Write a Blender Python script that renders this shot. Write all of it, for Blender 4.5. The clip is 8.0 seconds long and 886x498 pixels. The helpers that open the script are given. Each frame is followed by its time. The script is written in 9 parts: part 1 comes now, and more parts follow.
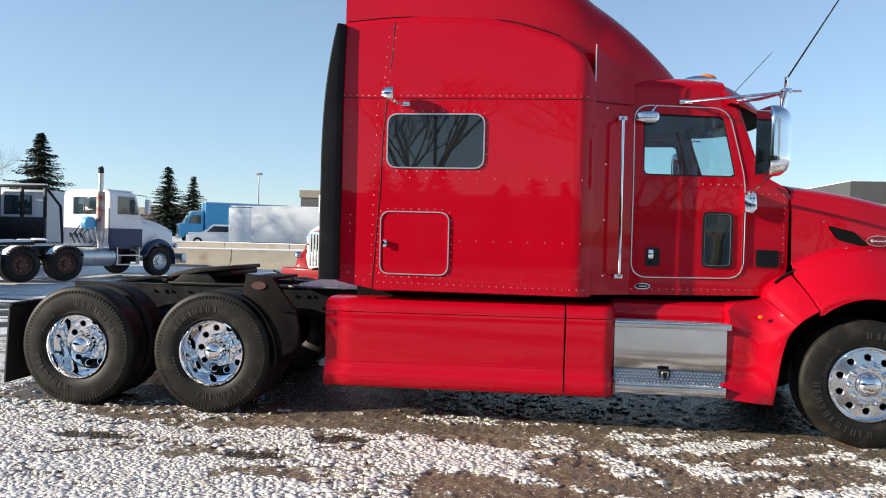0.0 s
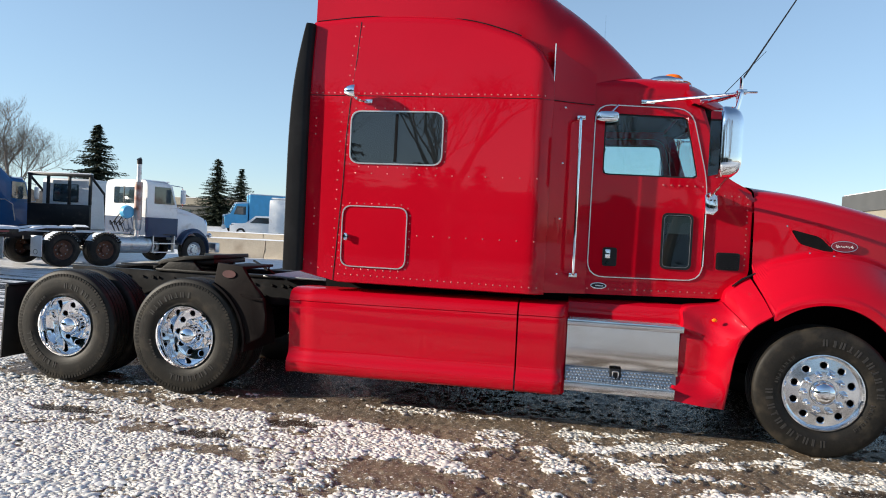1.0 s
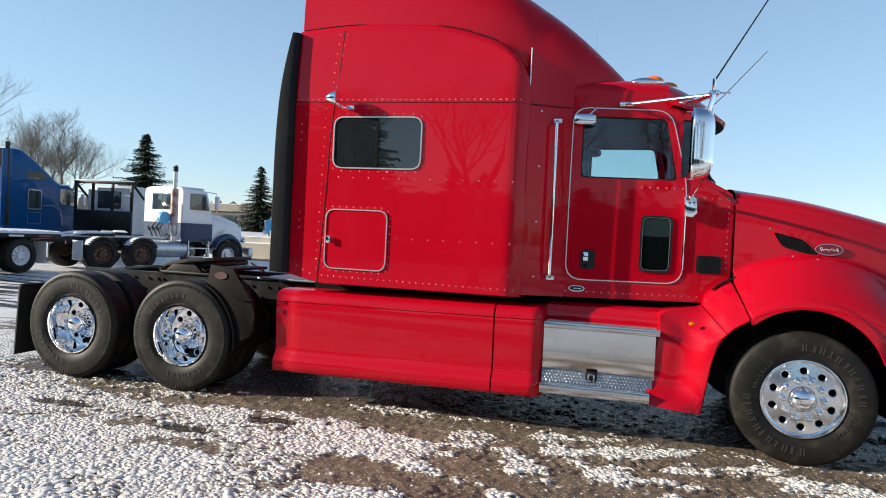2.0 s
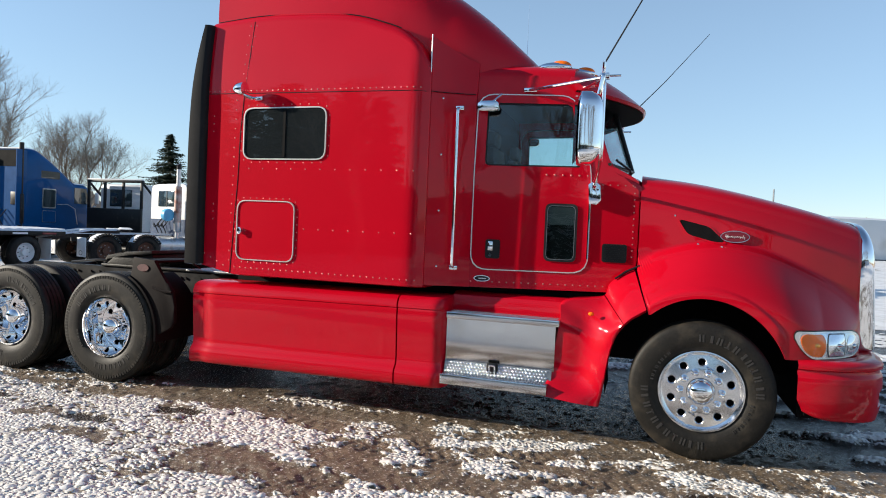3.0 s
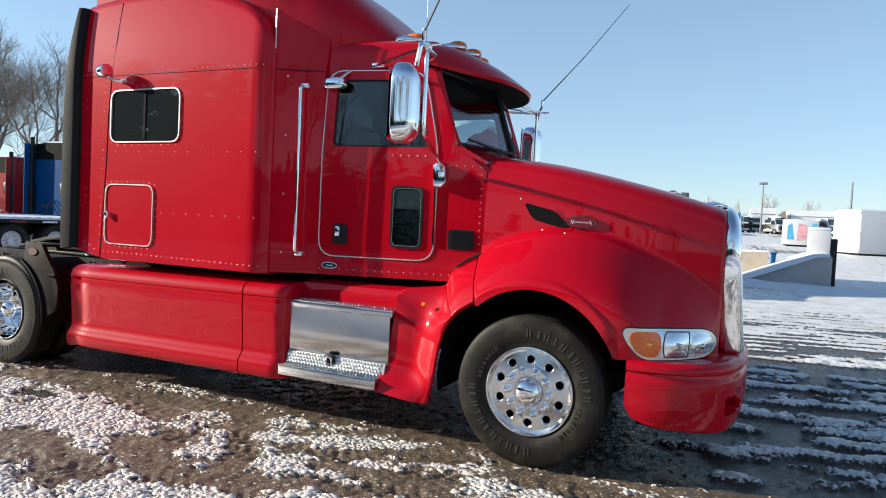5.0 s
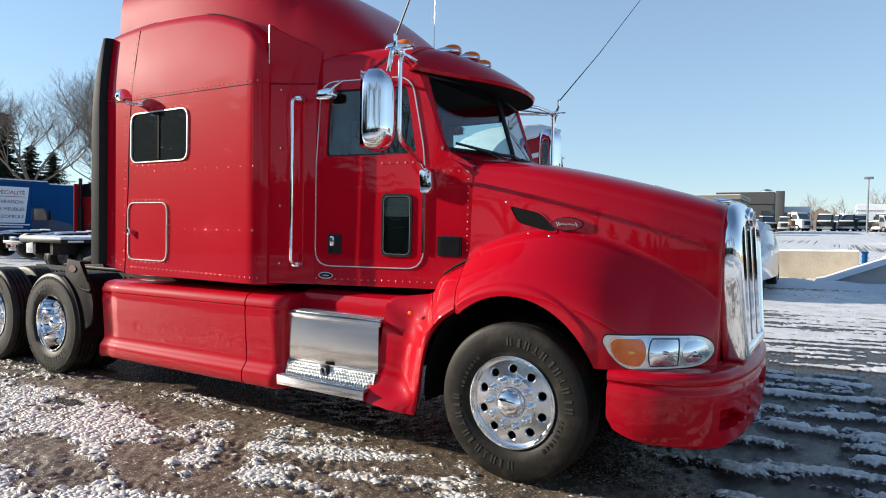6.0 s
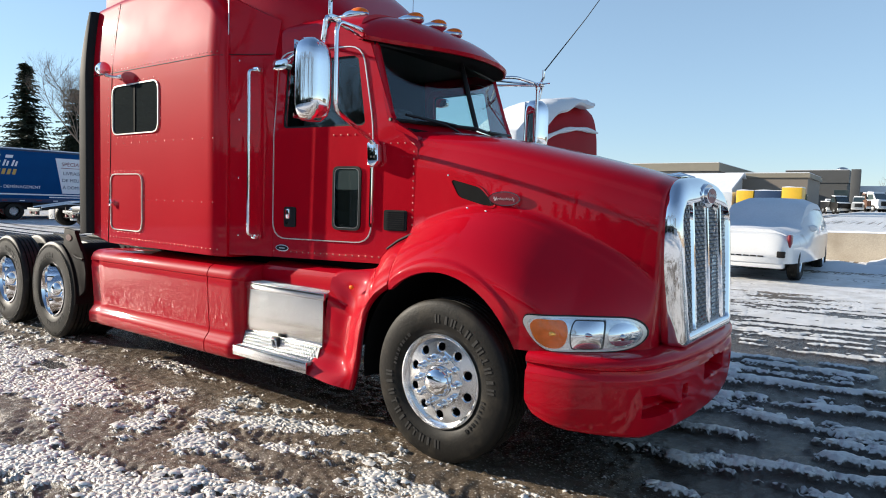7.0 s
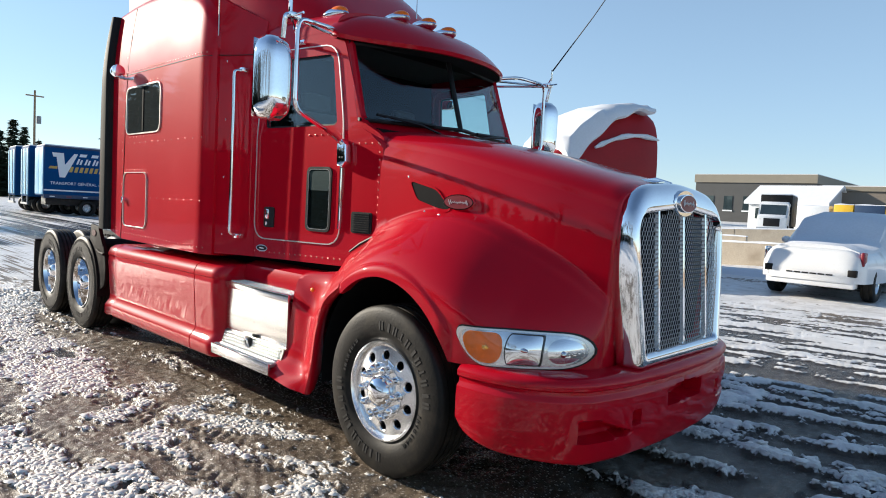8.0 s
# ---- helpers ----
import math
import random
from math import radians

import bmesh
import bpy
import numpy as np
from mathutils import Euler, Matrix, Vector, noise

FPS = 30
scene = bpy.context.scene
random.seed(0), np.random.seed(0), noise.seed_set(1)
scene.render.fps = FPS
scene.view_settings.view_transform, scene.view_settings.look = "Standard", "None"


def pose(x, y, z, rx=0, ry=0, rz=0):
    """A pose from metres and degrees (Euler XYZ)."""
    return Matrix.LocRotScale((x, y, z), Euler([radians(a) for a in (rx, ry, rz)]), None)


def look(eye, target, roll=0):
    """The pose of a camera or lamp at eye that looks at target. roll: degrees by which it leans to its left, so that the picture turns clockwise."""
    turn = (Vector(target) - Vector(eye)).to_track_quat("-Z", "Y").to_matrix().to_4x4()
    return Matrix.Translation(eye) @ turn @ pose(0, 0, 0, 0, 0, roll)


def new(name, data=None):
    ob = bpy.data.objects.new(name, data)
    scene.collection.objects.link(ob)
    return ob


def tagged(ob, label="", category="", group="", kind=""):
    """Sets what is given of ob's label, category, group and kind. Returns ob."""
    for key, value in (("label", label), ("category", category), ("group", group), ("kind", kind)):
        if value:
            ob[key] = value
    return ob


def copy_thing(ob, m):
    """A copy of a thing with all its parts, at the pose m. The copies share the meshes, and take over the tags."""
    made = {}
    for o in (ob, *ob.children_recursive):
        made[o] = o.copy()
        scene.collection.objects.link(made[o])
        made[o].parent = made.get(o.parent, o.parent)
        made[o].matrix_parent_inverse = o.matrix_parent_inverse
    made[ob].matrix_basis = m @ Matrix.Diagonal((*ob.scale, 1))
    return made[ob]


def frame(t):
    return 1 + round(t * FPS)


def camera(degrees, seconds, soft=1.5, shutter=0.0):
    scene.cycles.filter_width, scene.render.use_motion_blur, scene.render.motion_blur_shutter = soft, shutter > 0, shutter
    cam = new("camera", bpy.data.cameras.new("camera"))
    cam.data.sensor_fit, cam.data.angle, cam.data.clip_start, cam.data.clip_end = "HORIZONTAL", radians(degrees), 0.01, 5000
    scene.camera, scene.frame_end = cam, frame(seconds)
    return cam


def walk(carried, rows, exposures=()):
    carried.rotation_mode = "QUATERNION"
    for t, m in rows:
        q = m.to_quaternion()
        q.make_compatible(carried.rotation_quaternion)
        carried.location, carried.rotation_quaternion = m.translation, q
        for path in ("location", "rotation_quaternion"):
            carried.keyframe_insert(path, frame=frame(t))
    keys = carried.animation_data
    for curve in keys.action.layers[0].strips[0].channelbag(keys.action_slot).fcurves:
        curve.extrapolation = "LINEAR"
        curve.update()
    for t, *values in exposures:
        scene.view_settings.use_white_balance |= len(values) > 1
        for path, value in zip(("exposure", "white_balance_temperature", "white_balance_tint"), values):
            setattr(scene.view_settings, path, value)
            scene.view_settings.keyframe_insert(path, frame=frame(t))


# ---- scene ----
cam = camera(69.6, 8.0, soft=1.0)
PATH = [
    (0, (-2.781, -6.638, 1.572), (-3.025, -4.653, 1.5405), 1.5),
    (0.5, (-2.39, -6.626, 1.585), (-2.729, -4.656, 1.5454), 1.3),
    (1, (-2.009, -6.636, 1.592), (-2.396, -4.675, 1.5434), 2.9),
    (1.2, (-1.898, -6.624, 1.592), (-2.297, -4.665, 1.5394), 1.0),
    (2.3, (-1.153, -6.547, 1.592), (-1.715, -4.628, 1.5732), 2.9),
    (2.5, (-0.902, -6.453, 1.592), (-1.492, -4.542, 1.5922), 0.9),
    (3, (-0.426, -6.231, 1.585), (-1.036, -4.327, 1.5332), 2.5),
    (3.5, (0.028, -6.003, 1.594), (-0.633, -4.117, 1.4798), 2.0),
    (4, (0.437, -5.751, 1.596), (-0.27, -3.88, 1.5495), 1.2),
    (4.5, (0.777, -5.559, 1.592), (-0.019, -3.726, 1.5010), 3.0),
    (4.7, (0.935, -5.447, 1.592), (0.149, -3.609, 1.5152), 2.4),
    (5.8, (1.639, -4.982, 1.592), (0.641, -3.251, 1.5080), 3.0),
    (6, (1.741, -4.88, 1.594), (0.693, -3.177, 1.5348), 1.1),
    (6.5, (2.057, -4.601, 1.585), (0.941, -2.944, 1.4900), 2.4),
    (7, (2.356, -4.332, 1.600), (1.161, -2.734, 1.4614), 1.8),
    (7.5, (2.622, -3.978, 1.603), (1.344, -2.443, 1.4921), 3.4),
    (8, (2.849, -3.668, 1.607), (1.462, -2.234, 1.4803), 3.1),
]
walk(cam, [(t, look(eye, target, roll)) for t, eye, target, roll in PATH], [(0.0, 0.64), (8.0, 0.64)])

# sun from behind the truck on the camera's side, low winter daylight
SUN_AZ, SUN_EL = radians(20.5), radians(18.5)
sun = new("sun", bpy.data.lights.new("sun", "SUN"))
sun.data.energy, sun.data.angle, sun.data.color = 5.0, radians(0.5), (1.0, 0.91, 0.77)
sun_from = Vector((-math.cos(SUN_AZ) * math.cos(SUN_EL), -math.sin(SUN_AZ) * math.cos(SUN_EL), math.sin(SUN_EL)))
sun.matrix_world = look(sun_from * 60, (0, 0, 0))
world = bpy.data.worlds.new("winter_sky")
scene.world = world
world.use_nodes = True
wt = world.node_tree
sky = wt.nodes.new("ShaderNodeTexSky")
sky.sky_type, sky.sun_disc = "NISHITA", False
sky.sun_elevation = SUN_EL
sky.sun_rotation = math.atan2(sun_from.x, sun_from.y)
sky.air_density, sky.dust_density, sky.ozone_density = 1.0, 0.0, 2.6
wt.nodes["Background"].inputs["Strength"].default_value = 0.113
haze = wt.nodes.new("ShaderNodeMix")
haze.data_type = "RGBA"
rise = wt.nodes.new("ShaderNodeMapRange")
rise.inputs["From Min"].default_value, rise.inputs["From Max"].default_value = 0.15, 0.80
rise.inputs["To Min"].default_value, rise.inputs["To Max"].default_value = 0.47, 0.0
way = wt.nodes.new("ShaderNodeTexCoord")
split = wt.nodes.new("ShaderNodeSeparateXYZ")
wt.links.new(way.outputs["Generated"], split.inputs[0])
wt.links.new(split.outputs["Z"], rise.inputs["Value"])
wt.links.new(rise.outputs[0], haze.inputs["Factor"])
haze.inputs["B"].default_value = (2.85, 4.1, 5.45, 1)
wt.links.new(sky.outputs["Color"], haze.inputs["A"])
wt.links.new(haze.outputs["Result"], wt.nodes["Background"].inputs["Color"])


# ---- materials ----
def material(name, colour, rough=0.5, metal=0.0, vary=0.15, grain=40.0, wear=3.0, bump=0.0, coat=0.0, coat_rough=0.03, spec=0.5, tint=None, tint_amount=0.0, rough_vary=0.1):
    """A node material with variation at two scales: fine grain and larger wear or stains."""
    m = bpy.data.materials.new(name)
    m.use_nodes = True
    nt = m.node_tree
    b = nt.nodes["Principled BSDF"]
    tc = nt.nodes.new("ShaderNodeTexCoord")
    fine = nt.nodes.new("ShaderNodeTexNoise")
    fine.inputs["Scale"].default_value, fine.inputs["Detail"].default_value = grain, 4
    broad = nt.nodes.new("ShaderNodeTexNoise")
    broad.inputs["Scale"].default_value, broad.inputs["Detail"].default_value = wear, 6
    for n in (fine, broad):
        nt.links.new(tc.outputs["Object"], n.inputs["Vector"])
    add = nt.nodes.new("ShaderNodeMath")
    add.operation = "ADD"
    nt.links.new(fine.outputs["Fac"], add.inputs[0])
    nt.links.new(broad.outputs["Fac"], add.inputs[1])
    ramp = nt.nodes.new("ShaderNodeMapRange")
    ramp.inputs["From Min"].default_value, ramp.inputs["From Max"].default_value = 0.65, 1.35
    ramp.inputs["To Min"].default_value, ramp.inputs["To Max"].default_value = 1 - vary, 1 + vary
    nt.links.new(add.outputs[0], ramp.inputs["Value"])
    mul = nt.nodes.new("ShaderNodeVectorMath")
    mul.operation = "SCALE"
    mul.inputs[0].default_value = colour
    nt.links.new(ramp.outputs[0], mul.inputs["Scale"])
    last = mul.outputs[0]
    if tint:
        mix = nt.nodes.new("ShaderNodeMix")
        mix.data_type = "RGBA"
        lim = nt.nodes.new("ShaderNodeMapRange")
        lim.inputs["From Min"].default_value, lim.inputs["From Max"].default_value = 0.62 - 0.3 * tint_amount, 0.85 - 0.3 * tint_amount
        nt.links.new(broad.outputs["Fac"], lim.inputs["Value"])
        nt.links.new(lim.outputs[0], mix.inputs["Factor"])
        nt.links.new(last, mix.inputs["A"])
        mix.inputs["B"].default_value = (*tint, 1)
        last = mix.outputs["Result"]
    nt.links.new(last, b.inputs["Base Color"])
    rr = nt.nodes.new("ShaderNodeMapRange")
    rr.inputs["To Min"].default_value, rr.inputs["To Max"].default_value = max(0.0, rough - rough_vary), min(1.0, rough + rough_vary)
    nt.links.new(broad.outputs["Fac"], rr.inputs["Value"])
    nt.links.new(rr.outputs[0], b.inputs["Roughness"])
    b.inputs["Metallic"].default_value = metal
    b.inputs["Specular IOR Level"].default_value = spec
    b.inputs["Coat IOR"].default_value = 1.5
    b.inputs["Coat Weight"].default_value, b.inputs["Coat Roughness"].default_value = coat, coat_rough
    if bump:
        bp = nt.nodes.new("ShaderNodeBump")
        bp.inputs["Strength"].default_value, bp.inputs["Distance"].default_value = bump, 0.01
        nt.links.new(add.outputs[0], bp.inputs["Height"])
        nt.links.new(bp.outputs[0], b.inputs["Normal"])
    return m


def glass_material(name, colour, rough=0.0, gloss=0.9, least=0.06):
    """Tinted flat glass: partly clear, partly a mirror by Fresnel."""
    m = bpy.data.materials.new(name)
    m.use_nodes = True
    nt = m.node_tree
    nt.nodes.remove(nt.nodes["Principled BSDF"])
    out = nt.nodes["Material Output"]
    tr = nt.nodes.new("ShaderNodeBsdfTransparent")
    tr.inputs["Color"].default_value = (*colour, 1)
    gl = nt.nodes.new("ShaderNodeBsdfGlossy")
    gl.inputs["Roughness"].default_value = rough
    lw = nt.nodes.new("ShaderNodeLayerWeight")
    lw.inputs["Blend"].default_value = 0.5
    pw = nt.nodes.new("ShaderNodeMath")
    pw.operation = "POWER"
    pw.inputs[1].default_value = 4.0
    nt.links.new(lw.outputs["Facing"], pw.inputs[0])
    ma = nt.nodes.new("ShaderNodeMath")
    ma.operation = "MULTIPLY_ADD"
    ma.inputs[1].default_value, ma.inputs[2].default_value = gloss, least
    nt.links.new(pw.outputs[0], ma.inputs[0])
    mx = nt.nodes.new("ShaderNodeMixShader")
    nt.links.new(ma.outputs[0], mx.inputs[0])
    nt.links.new(tr.outputs[0], mx.inputs[1])
    nt.links.new(gl.outputs[0], mx.inputs[2])
    nt.links.new(mx.outputs[0], out.inputs["Surface"])
    return m


# paler and pinker than the panels: the rivets' highlights are put into the colour
RIVET = material("rivet_heads", (0.66, 0.16, 0.15), 0.26, 0.55, 0.1, 200, 9, coat=0.6)
TRIM = material("bright_trim", (0.74, 0.72, 0.69), 0.33, 0.85, 0.06, 120, 6, rough_vary=0.06)
AMBER_BRIGHT = material("amber_bulb", (1.0, 0.5, 0.05), 0.15, 0.3, 0.1, 40, 9, coat=1.0)
RED = material("red_paint", (0.455, 0.0015, 0.0125), 0.45, 0.0, 0.05, 180, 1.6, coat=0.55, coat_rough=0.025, spec=0.03, rough_vary=0.08)
RED_DULL = material("faded_red_paint", (0.30, 0.010, 0.014), 0.5, 0.0, 0.12, 30, 2, coat=0.15, coat_rough=0.1, spec=0.1)
CHROME = material("chrome", (0.90, 0.90, 0.91), 0.045, 1.0, 0.03, 60, 5, rough_vary=0.03)
ALU = material("polished_aluminium", (0.66, 0.67, 0.68), 0.18, 1.0, 0.07, 120, 6, rough_vary=0.08)
ALU_DULL = material("dull_aluminium", (0.55, 0.56, 0.57), 0.38, 1.0, 0.15, 90, 5, tint=(0.32, 0.28, 0.24), tint_amount=0.3)
TREADPLATE = material("tread_plate", (0.28, 0.285, 0.29), 0.42, 1.0, 0.2, 150, 8, bump=0.3)
BLACK = material("black_paint", (0.009, 0.009, 0.010), 0.42, 0.0, 0.3, 50, 6, tint=(0.035, 0.03, 0.027), tint_amount=0.2, spec=0.3)
GRIME = material("grimy_black_steel", (0.007, 0.0065, 0.006), 0.50, 0.0, 0.4, 35, 4, bump=0.3, spec=0.25, tint=(0.022, 0.018, 0.014), tint_amount=0.25)
RUBBER = material("tyre_rubber", (0.014, 0.0125, 0.0105), 0.55, 0.0, 0.3, 70, 7, bump=0.14, spec=0.22, tint=(0.040, 0.033, 0.024), tint_amount=0.35)
RUBBER_EXT = material("extender_rubber", (0.007, 0.007, 0.008), 0.6, 0.0, 0.25, 25, 3, tint=(0.02, 0.02, 0.02), tint_amount=0.15, spec=0.2)
MUDGUARD = material("dull_brown_guard", (0.006, 0.0035, 0.0035), 0.65, 0.0, 0.3, 40, 5, bump=0.10, tint=(0.011, 0.007, 0.006), tint_amount=0.3, spec=0.12)
BADGE_DULL = material("faded_badge", (0.09, 0.03, 0.028), 0.6, 0.0, 0.3, 60, 9)
MUDFLAP = material("mud_flap", (0.010, 0.010, 0.010), 0.6, 0.0, 0.3, 25, 4, tint=(0.03, 0.026, 0.022), tint_amount=0.3)
WHEEL = material("mirror_polished_wheel", (0.80, 0.81, 0.83), 0.20, 1.0, 0.05, 90, 6, rough_vary=0.06)
# for dark parts, and for openings whose shade is put into the colour
DARK = material("dark_parts_and_cavities", (0.007, 0.007, 0.0075), 0.8, 0.0, 0.3, 20, 3, spec=0.1)
SEAT = material("grey_upholstery", (0.06, 0.06, 0.065), 0.85, 0.0, 0.3, 80, 4, bump=0.2)
AMBER = material("amber_lens", (0.95, 0.17, 0.004), 0.3, 0.0, 0.25, 90, 22, coat=0.3, spec=0.2)
LAMP = material("lamp_reflector", (0.66, 0.67, 0.69), 0.16, 1.0, 0.25, 18, 6, bump=0.12)
# tint patches imitate ground and cloud mirrored in the polished riser
RISER_MOTTLE = material("riser_reflection_mottle", (0.66, 0.66, 0.65), 0.16, 1.0, 0.06, 9, 5, rough_vary=0.05, bump=0.03, tint=(0.6, 0.58, 0.55), tint_amount=0.3)
MESHMAT = material("grille_mesh_steel", (0.45, 0.45, 0.46), 0.45, 1.0, 0.12, 60, 6)
GLASS = glass_material("cab_glass", (0.86, 0.95, 0.95))
TINTED = glass_material("tinted_glass", (0.42, 0.46, 0.47), least=0.09)
LENS = glass_material("clear_lens", (0.94, 0.95, 0.96), gloss=0.35)
WELL = material("green_tinted_door_well", (0.018, 0.030, 0.029), 0.5, 0.0, 0.3, 12, 4)
BADGE_RED = material("badge_enamel", (0.20, 0.006, 0.016), 0.4, 0.0, 0.08, 80, 9, coat=0.25)
WHITE = material("white_paint", (0.75, 0.76, 0.76), 0.4, 0.0, 0.08, 50, 3, coat=0.3, tint=(0.5, 0.48, 0.44), tint_amount=0.15)
WHITE_CAR = material("white_car_paint", (0.78, 0.78, 0.77), 0.35, 0.0, 0.05, 60, 3, coat=0.8, tint=(0.55, 0.53, 0.5), tint_amount=0.1)
NAVY = material("navy_paint", (0.03, 0.055, 0.11), 0.45, 0.0, 0.12, 40, 3, coat=0.25, coat_rough=0.1, spec=0.2)
BLUE = material("blue_paint", (0.002, 0.066, 0.21), 0.45, 0.0, 0.12, 40, 3, coat=0.25, coat_rough=0.06, spec=0.08)
BLUE_LIGHT = material("light_blue_paint", (0.10, 0.42, 0.68), 0.45, 0.0, 0.12, 40, 3)
TRAILER_BLUE = material("trailer_blue", (0.005, 0.062, 0.19), 0.6, 0.0, 0.1, 30, 1.5, spec=0.05)
PINK = material("pink_paint", (0.70, 0.36, 0.40), 0.6, 0.0, 0.3, 6, 2)
YELLOW = material("yellow_paint", (0.75, 0.45, 0.03), 0.45, 0.0, 0.12, 30, 2)
LETTER = material("white_lettering", (0.78, 0.79, 0.80), 0.5, 0.0, 0.05, 60, 4)
GOLD = material("gold_lettering", (0.55, 0.35, 0.08), 0.5, 0.0, 0.1, 60, 4)
INK = material("dark_lettering", (0.03, 0.04, 0.08), 0.5, 0.0, 0.1, 60, 4)
CONCRETE = material("concrete", (0.42, 0.36, 0.28), 0.85, 0.0, 0.2, 30, 1.2, bump=0.25, tint=(0.28, 0.23, 0.17), tint_amount=0.35)
CONCRETE_GREY = material("grey_concrete", (0.36, 0.36, 0.36), 0.85, 0.0, 0.15, 30, 1.5, bump=0.2, tint=(0.24, 0.23, 0.22), tint_amount=0.3)
SNOW = material("snow", (0.70, 0.72, 0.75), 0.65, 0.0, 0.06, 25, 2, bump=0.35)
CRUST = material("dirty_snow", (0.84, 0.80, 0.74), 0.36, 0.0, 0.10, 60, 2.2, bump=0.2, tint=(0.52, 0.46, 0.38), tint_amount=0.4)
RUST = material("rusty_steel", (0.13, 0.06, 0.035), 0.8, 0.1, 0.4, 25, 5, bump=0.3, tint=(0.05, 0.035, 0.03), tint_amount=0.4)
CLADDING = material("tan_cladding", (0.24, 0.21, 0.16), 0.7, 0.0, 0.1, 20, 0.6)
CLADDING_DARK = material("dark_cladding", (0.07, 0.07, 0.068), 0.7, 0.0, 0.15, 20, 0.6)
CLADDING_WHITE = material("pale_cladding", (0.62, 0.63, 0.64), 0.6, 0.0, 0.08, 15, 0.5, tint=(0.45, 0.44, 0.42), tint_amount=0.2)
BARK = material("bark", (0.23, 0.18, 0.14), 0.9, 0.0, 0.35, 8, 1.2, bump=0.3)
NEEDLES = material("spruce_needles", (0.042, 0.056, 0.030), 0.8, 0.0, 0.4, 3, 0.6)
STEEL = material("grey_steel", (0.25, 0.26, 0.27), 0.5, 0.6, 0.2, 30, 3)
WOOD = material("weathered_wood", (0.28, 0.19, 0.11), 0.85, 0.0, 0.3, 20, 3, bump=0.3)


# ---- mesh helpers ----
def part(name, bm, mat, parent=None, label="", smooth=True, angle=40):
    """Links a bmesh as one mesh object, under a thing or a part if one is given."""
    me = bpy.data.meshes.new(name)
    bmesh.ops.recalc_face_normals(bm, faces=bm.faces[:])
    bm.to_mesh(me)
    bm.free()
    me.materials.append(mat)
    if smooth:
        for p in me.polygons:
            p.use_smooth = True
        me.set_sharp_from_angle(angle=radians(angle))
    ob = new(name, me)
    if parent is not None:
        ob.parent = parent
    if label:
        ob["label"] = label
    return ob


def share(name, ob, m, parent, label=""):
    """Another object on the same mesh, at the pose m under the parent."""
    o = new(name, ob.data)
    o.parent = parent
    o.matrix_basis = m
    if label:
        o["label"] = label
    return o


def thing(name, label, category, m=None, group="", kind=""):
    e = new(name)
    e.empty_display_size = 0.2
    if m is not None:
        e.matrix_basis = m
    return tagged(e, label, category, group, kind)


def lerp_table(table, x):
    xs, ys = [a for a, _ in table], [b for _, b in table]
    return float(np.interp(x, xs, ys))


def smooth_table(table, x):
    """Cubic (monotone-ish) interpolation through a short table of keys."""
    if x <= table[0][0]:
        return table[0][1]
    if x >= table[-1][0]:
        return table[-1][1]
    n = len(table)
    for i in range(n - 1):
        x0, y0 = table[i]
        x1, y1 = table[i + 1]
        if x0 <= x <= x1:
            d = (y1 - y0) / (x1 - x0)
            m0 = d if i == 0 else 0.5 * (d + (y0 - table[i - 1][1]) / (x0 - table[i - 1][0]))
            m1 = d if i == n - 2 else 0.5 * (d + (table[i + 2][1] - y1) / (table[i + 2][0] - x1))
            t = (x - x0) / (x1 - x0)
            h = x1 - x0
            return (2 * t**3 - 3 * t**2 + 1) * y0 + (t**3 - 2 * t**2 + t) * h * m0 + (3 * t**2 - 2 * t**3) * y1 + (t**3 - t**2) * h * m1
    return table[-1][1]


def loft(rows, close_v=False, cap=False, bm=None):
    """A skin through rows of points, each row as long as the next."""
    bm = bm or bmesh.new()
    vs = [[bm.verts.new(p) for p in r] for r in rows]
    for a, b in zip(vs, vs[1:]):
        n = len(a)
        for j in range(n if close_v else n - 1):
            k = (j + 1) % n
            try:
                bm.faces.new((a[j], a[k], b[k], b[j]))
            except ValueError:
                pass
    if cap:
        for r in (vs[0], vs[-1]):
            try:
                bm.faces.new(r)
            except ValueError:
                pass
    return bm


def box(bm, x0, x1, y0, y1, z0, z1, bevel=0.0, seg=2, m=None):
    r = bmesh.ops.create_cube(bm, size=1.0)
    vs = r["verts"]
    for v in vs:
        v.co = Vector(((x0 + x1) / 2 + v.co.x * (x1 - x0), (y0 + y1) / 2 + v.co.y * (y1 - y0), (z0 + z1) / 2 + v.co.z * (z1 - z0)))
        if m is not None:
            v.co = m @ v.co
    if bevel:
        edges = list({e for v in vs for e in v.link_edges})
        bmesh.ops.bevel(bm, geom=edges, offset=bevel, segments=seg, affect="EDGES", profile=0.5)
    return bm


def prism(pts, axis, a, b, bevel=0.0, seg=2, bm=None):
    """A polygon extruded along an axis from a to b; pts lie in the two other axes, in order."""
    bm = bm or bmesh.new()
    def put(p, c):
        q = list(p)
        q.insert("xyz".index(axis), c)
        return q
    va = [bm.verts.new(put(p, a)) for p in pts]
    vb = [bm.verts.new(put(p, b)) for p in pts]
    faces = [bm.faces.new(va), bm.faces.new(vb[::-1])]
    n = len(pts)
    for i in range(n):
        bm.faces.new((va[i], vb[i], vb[(i + 1) % n], va[(i + 1) % n]))
    if bevel:
        edges = [e for f in faces for e in f.edges]
        bmesh.ops.bevel(bm, geom=edges, offset=bevel, segments=seg, affect="EDGES", profile=0.5)
    return bm


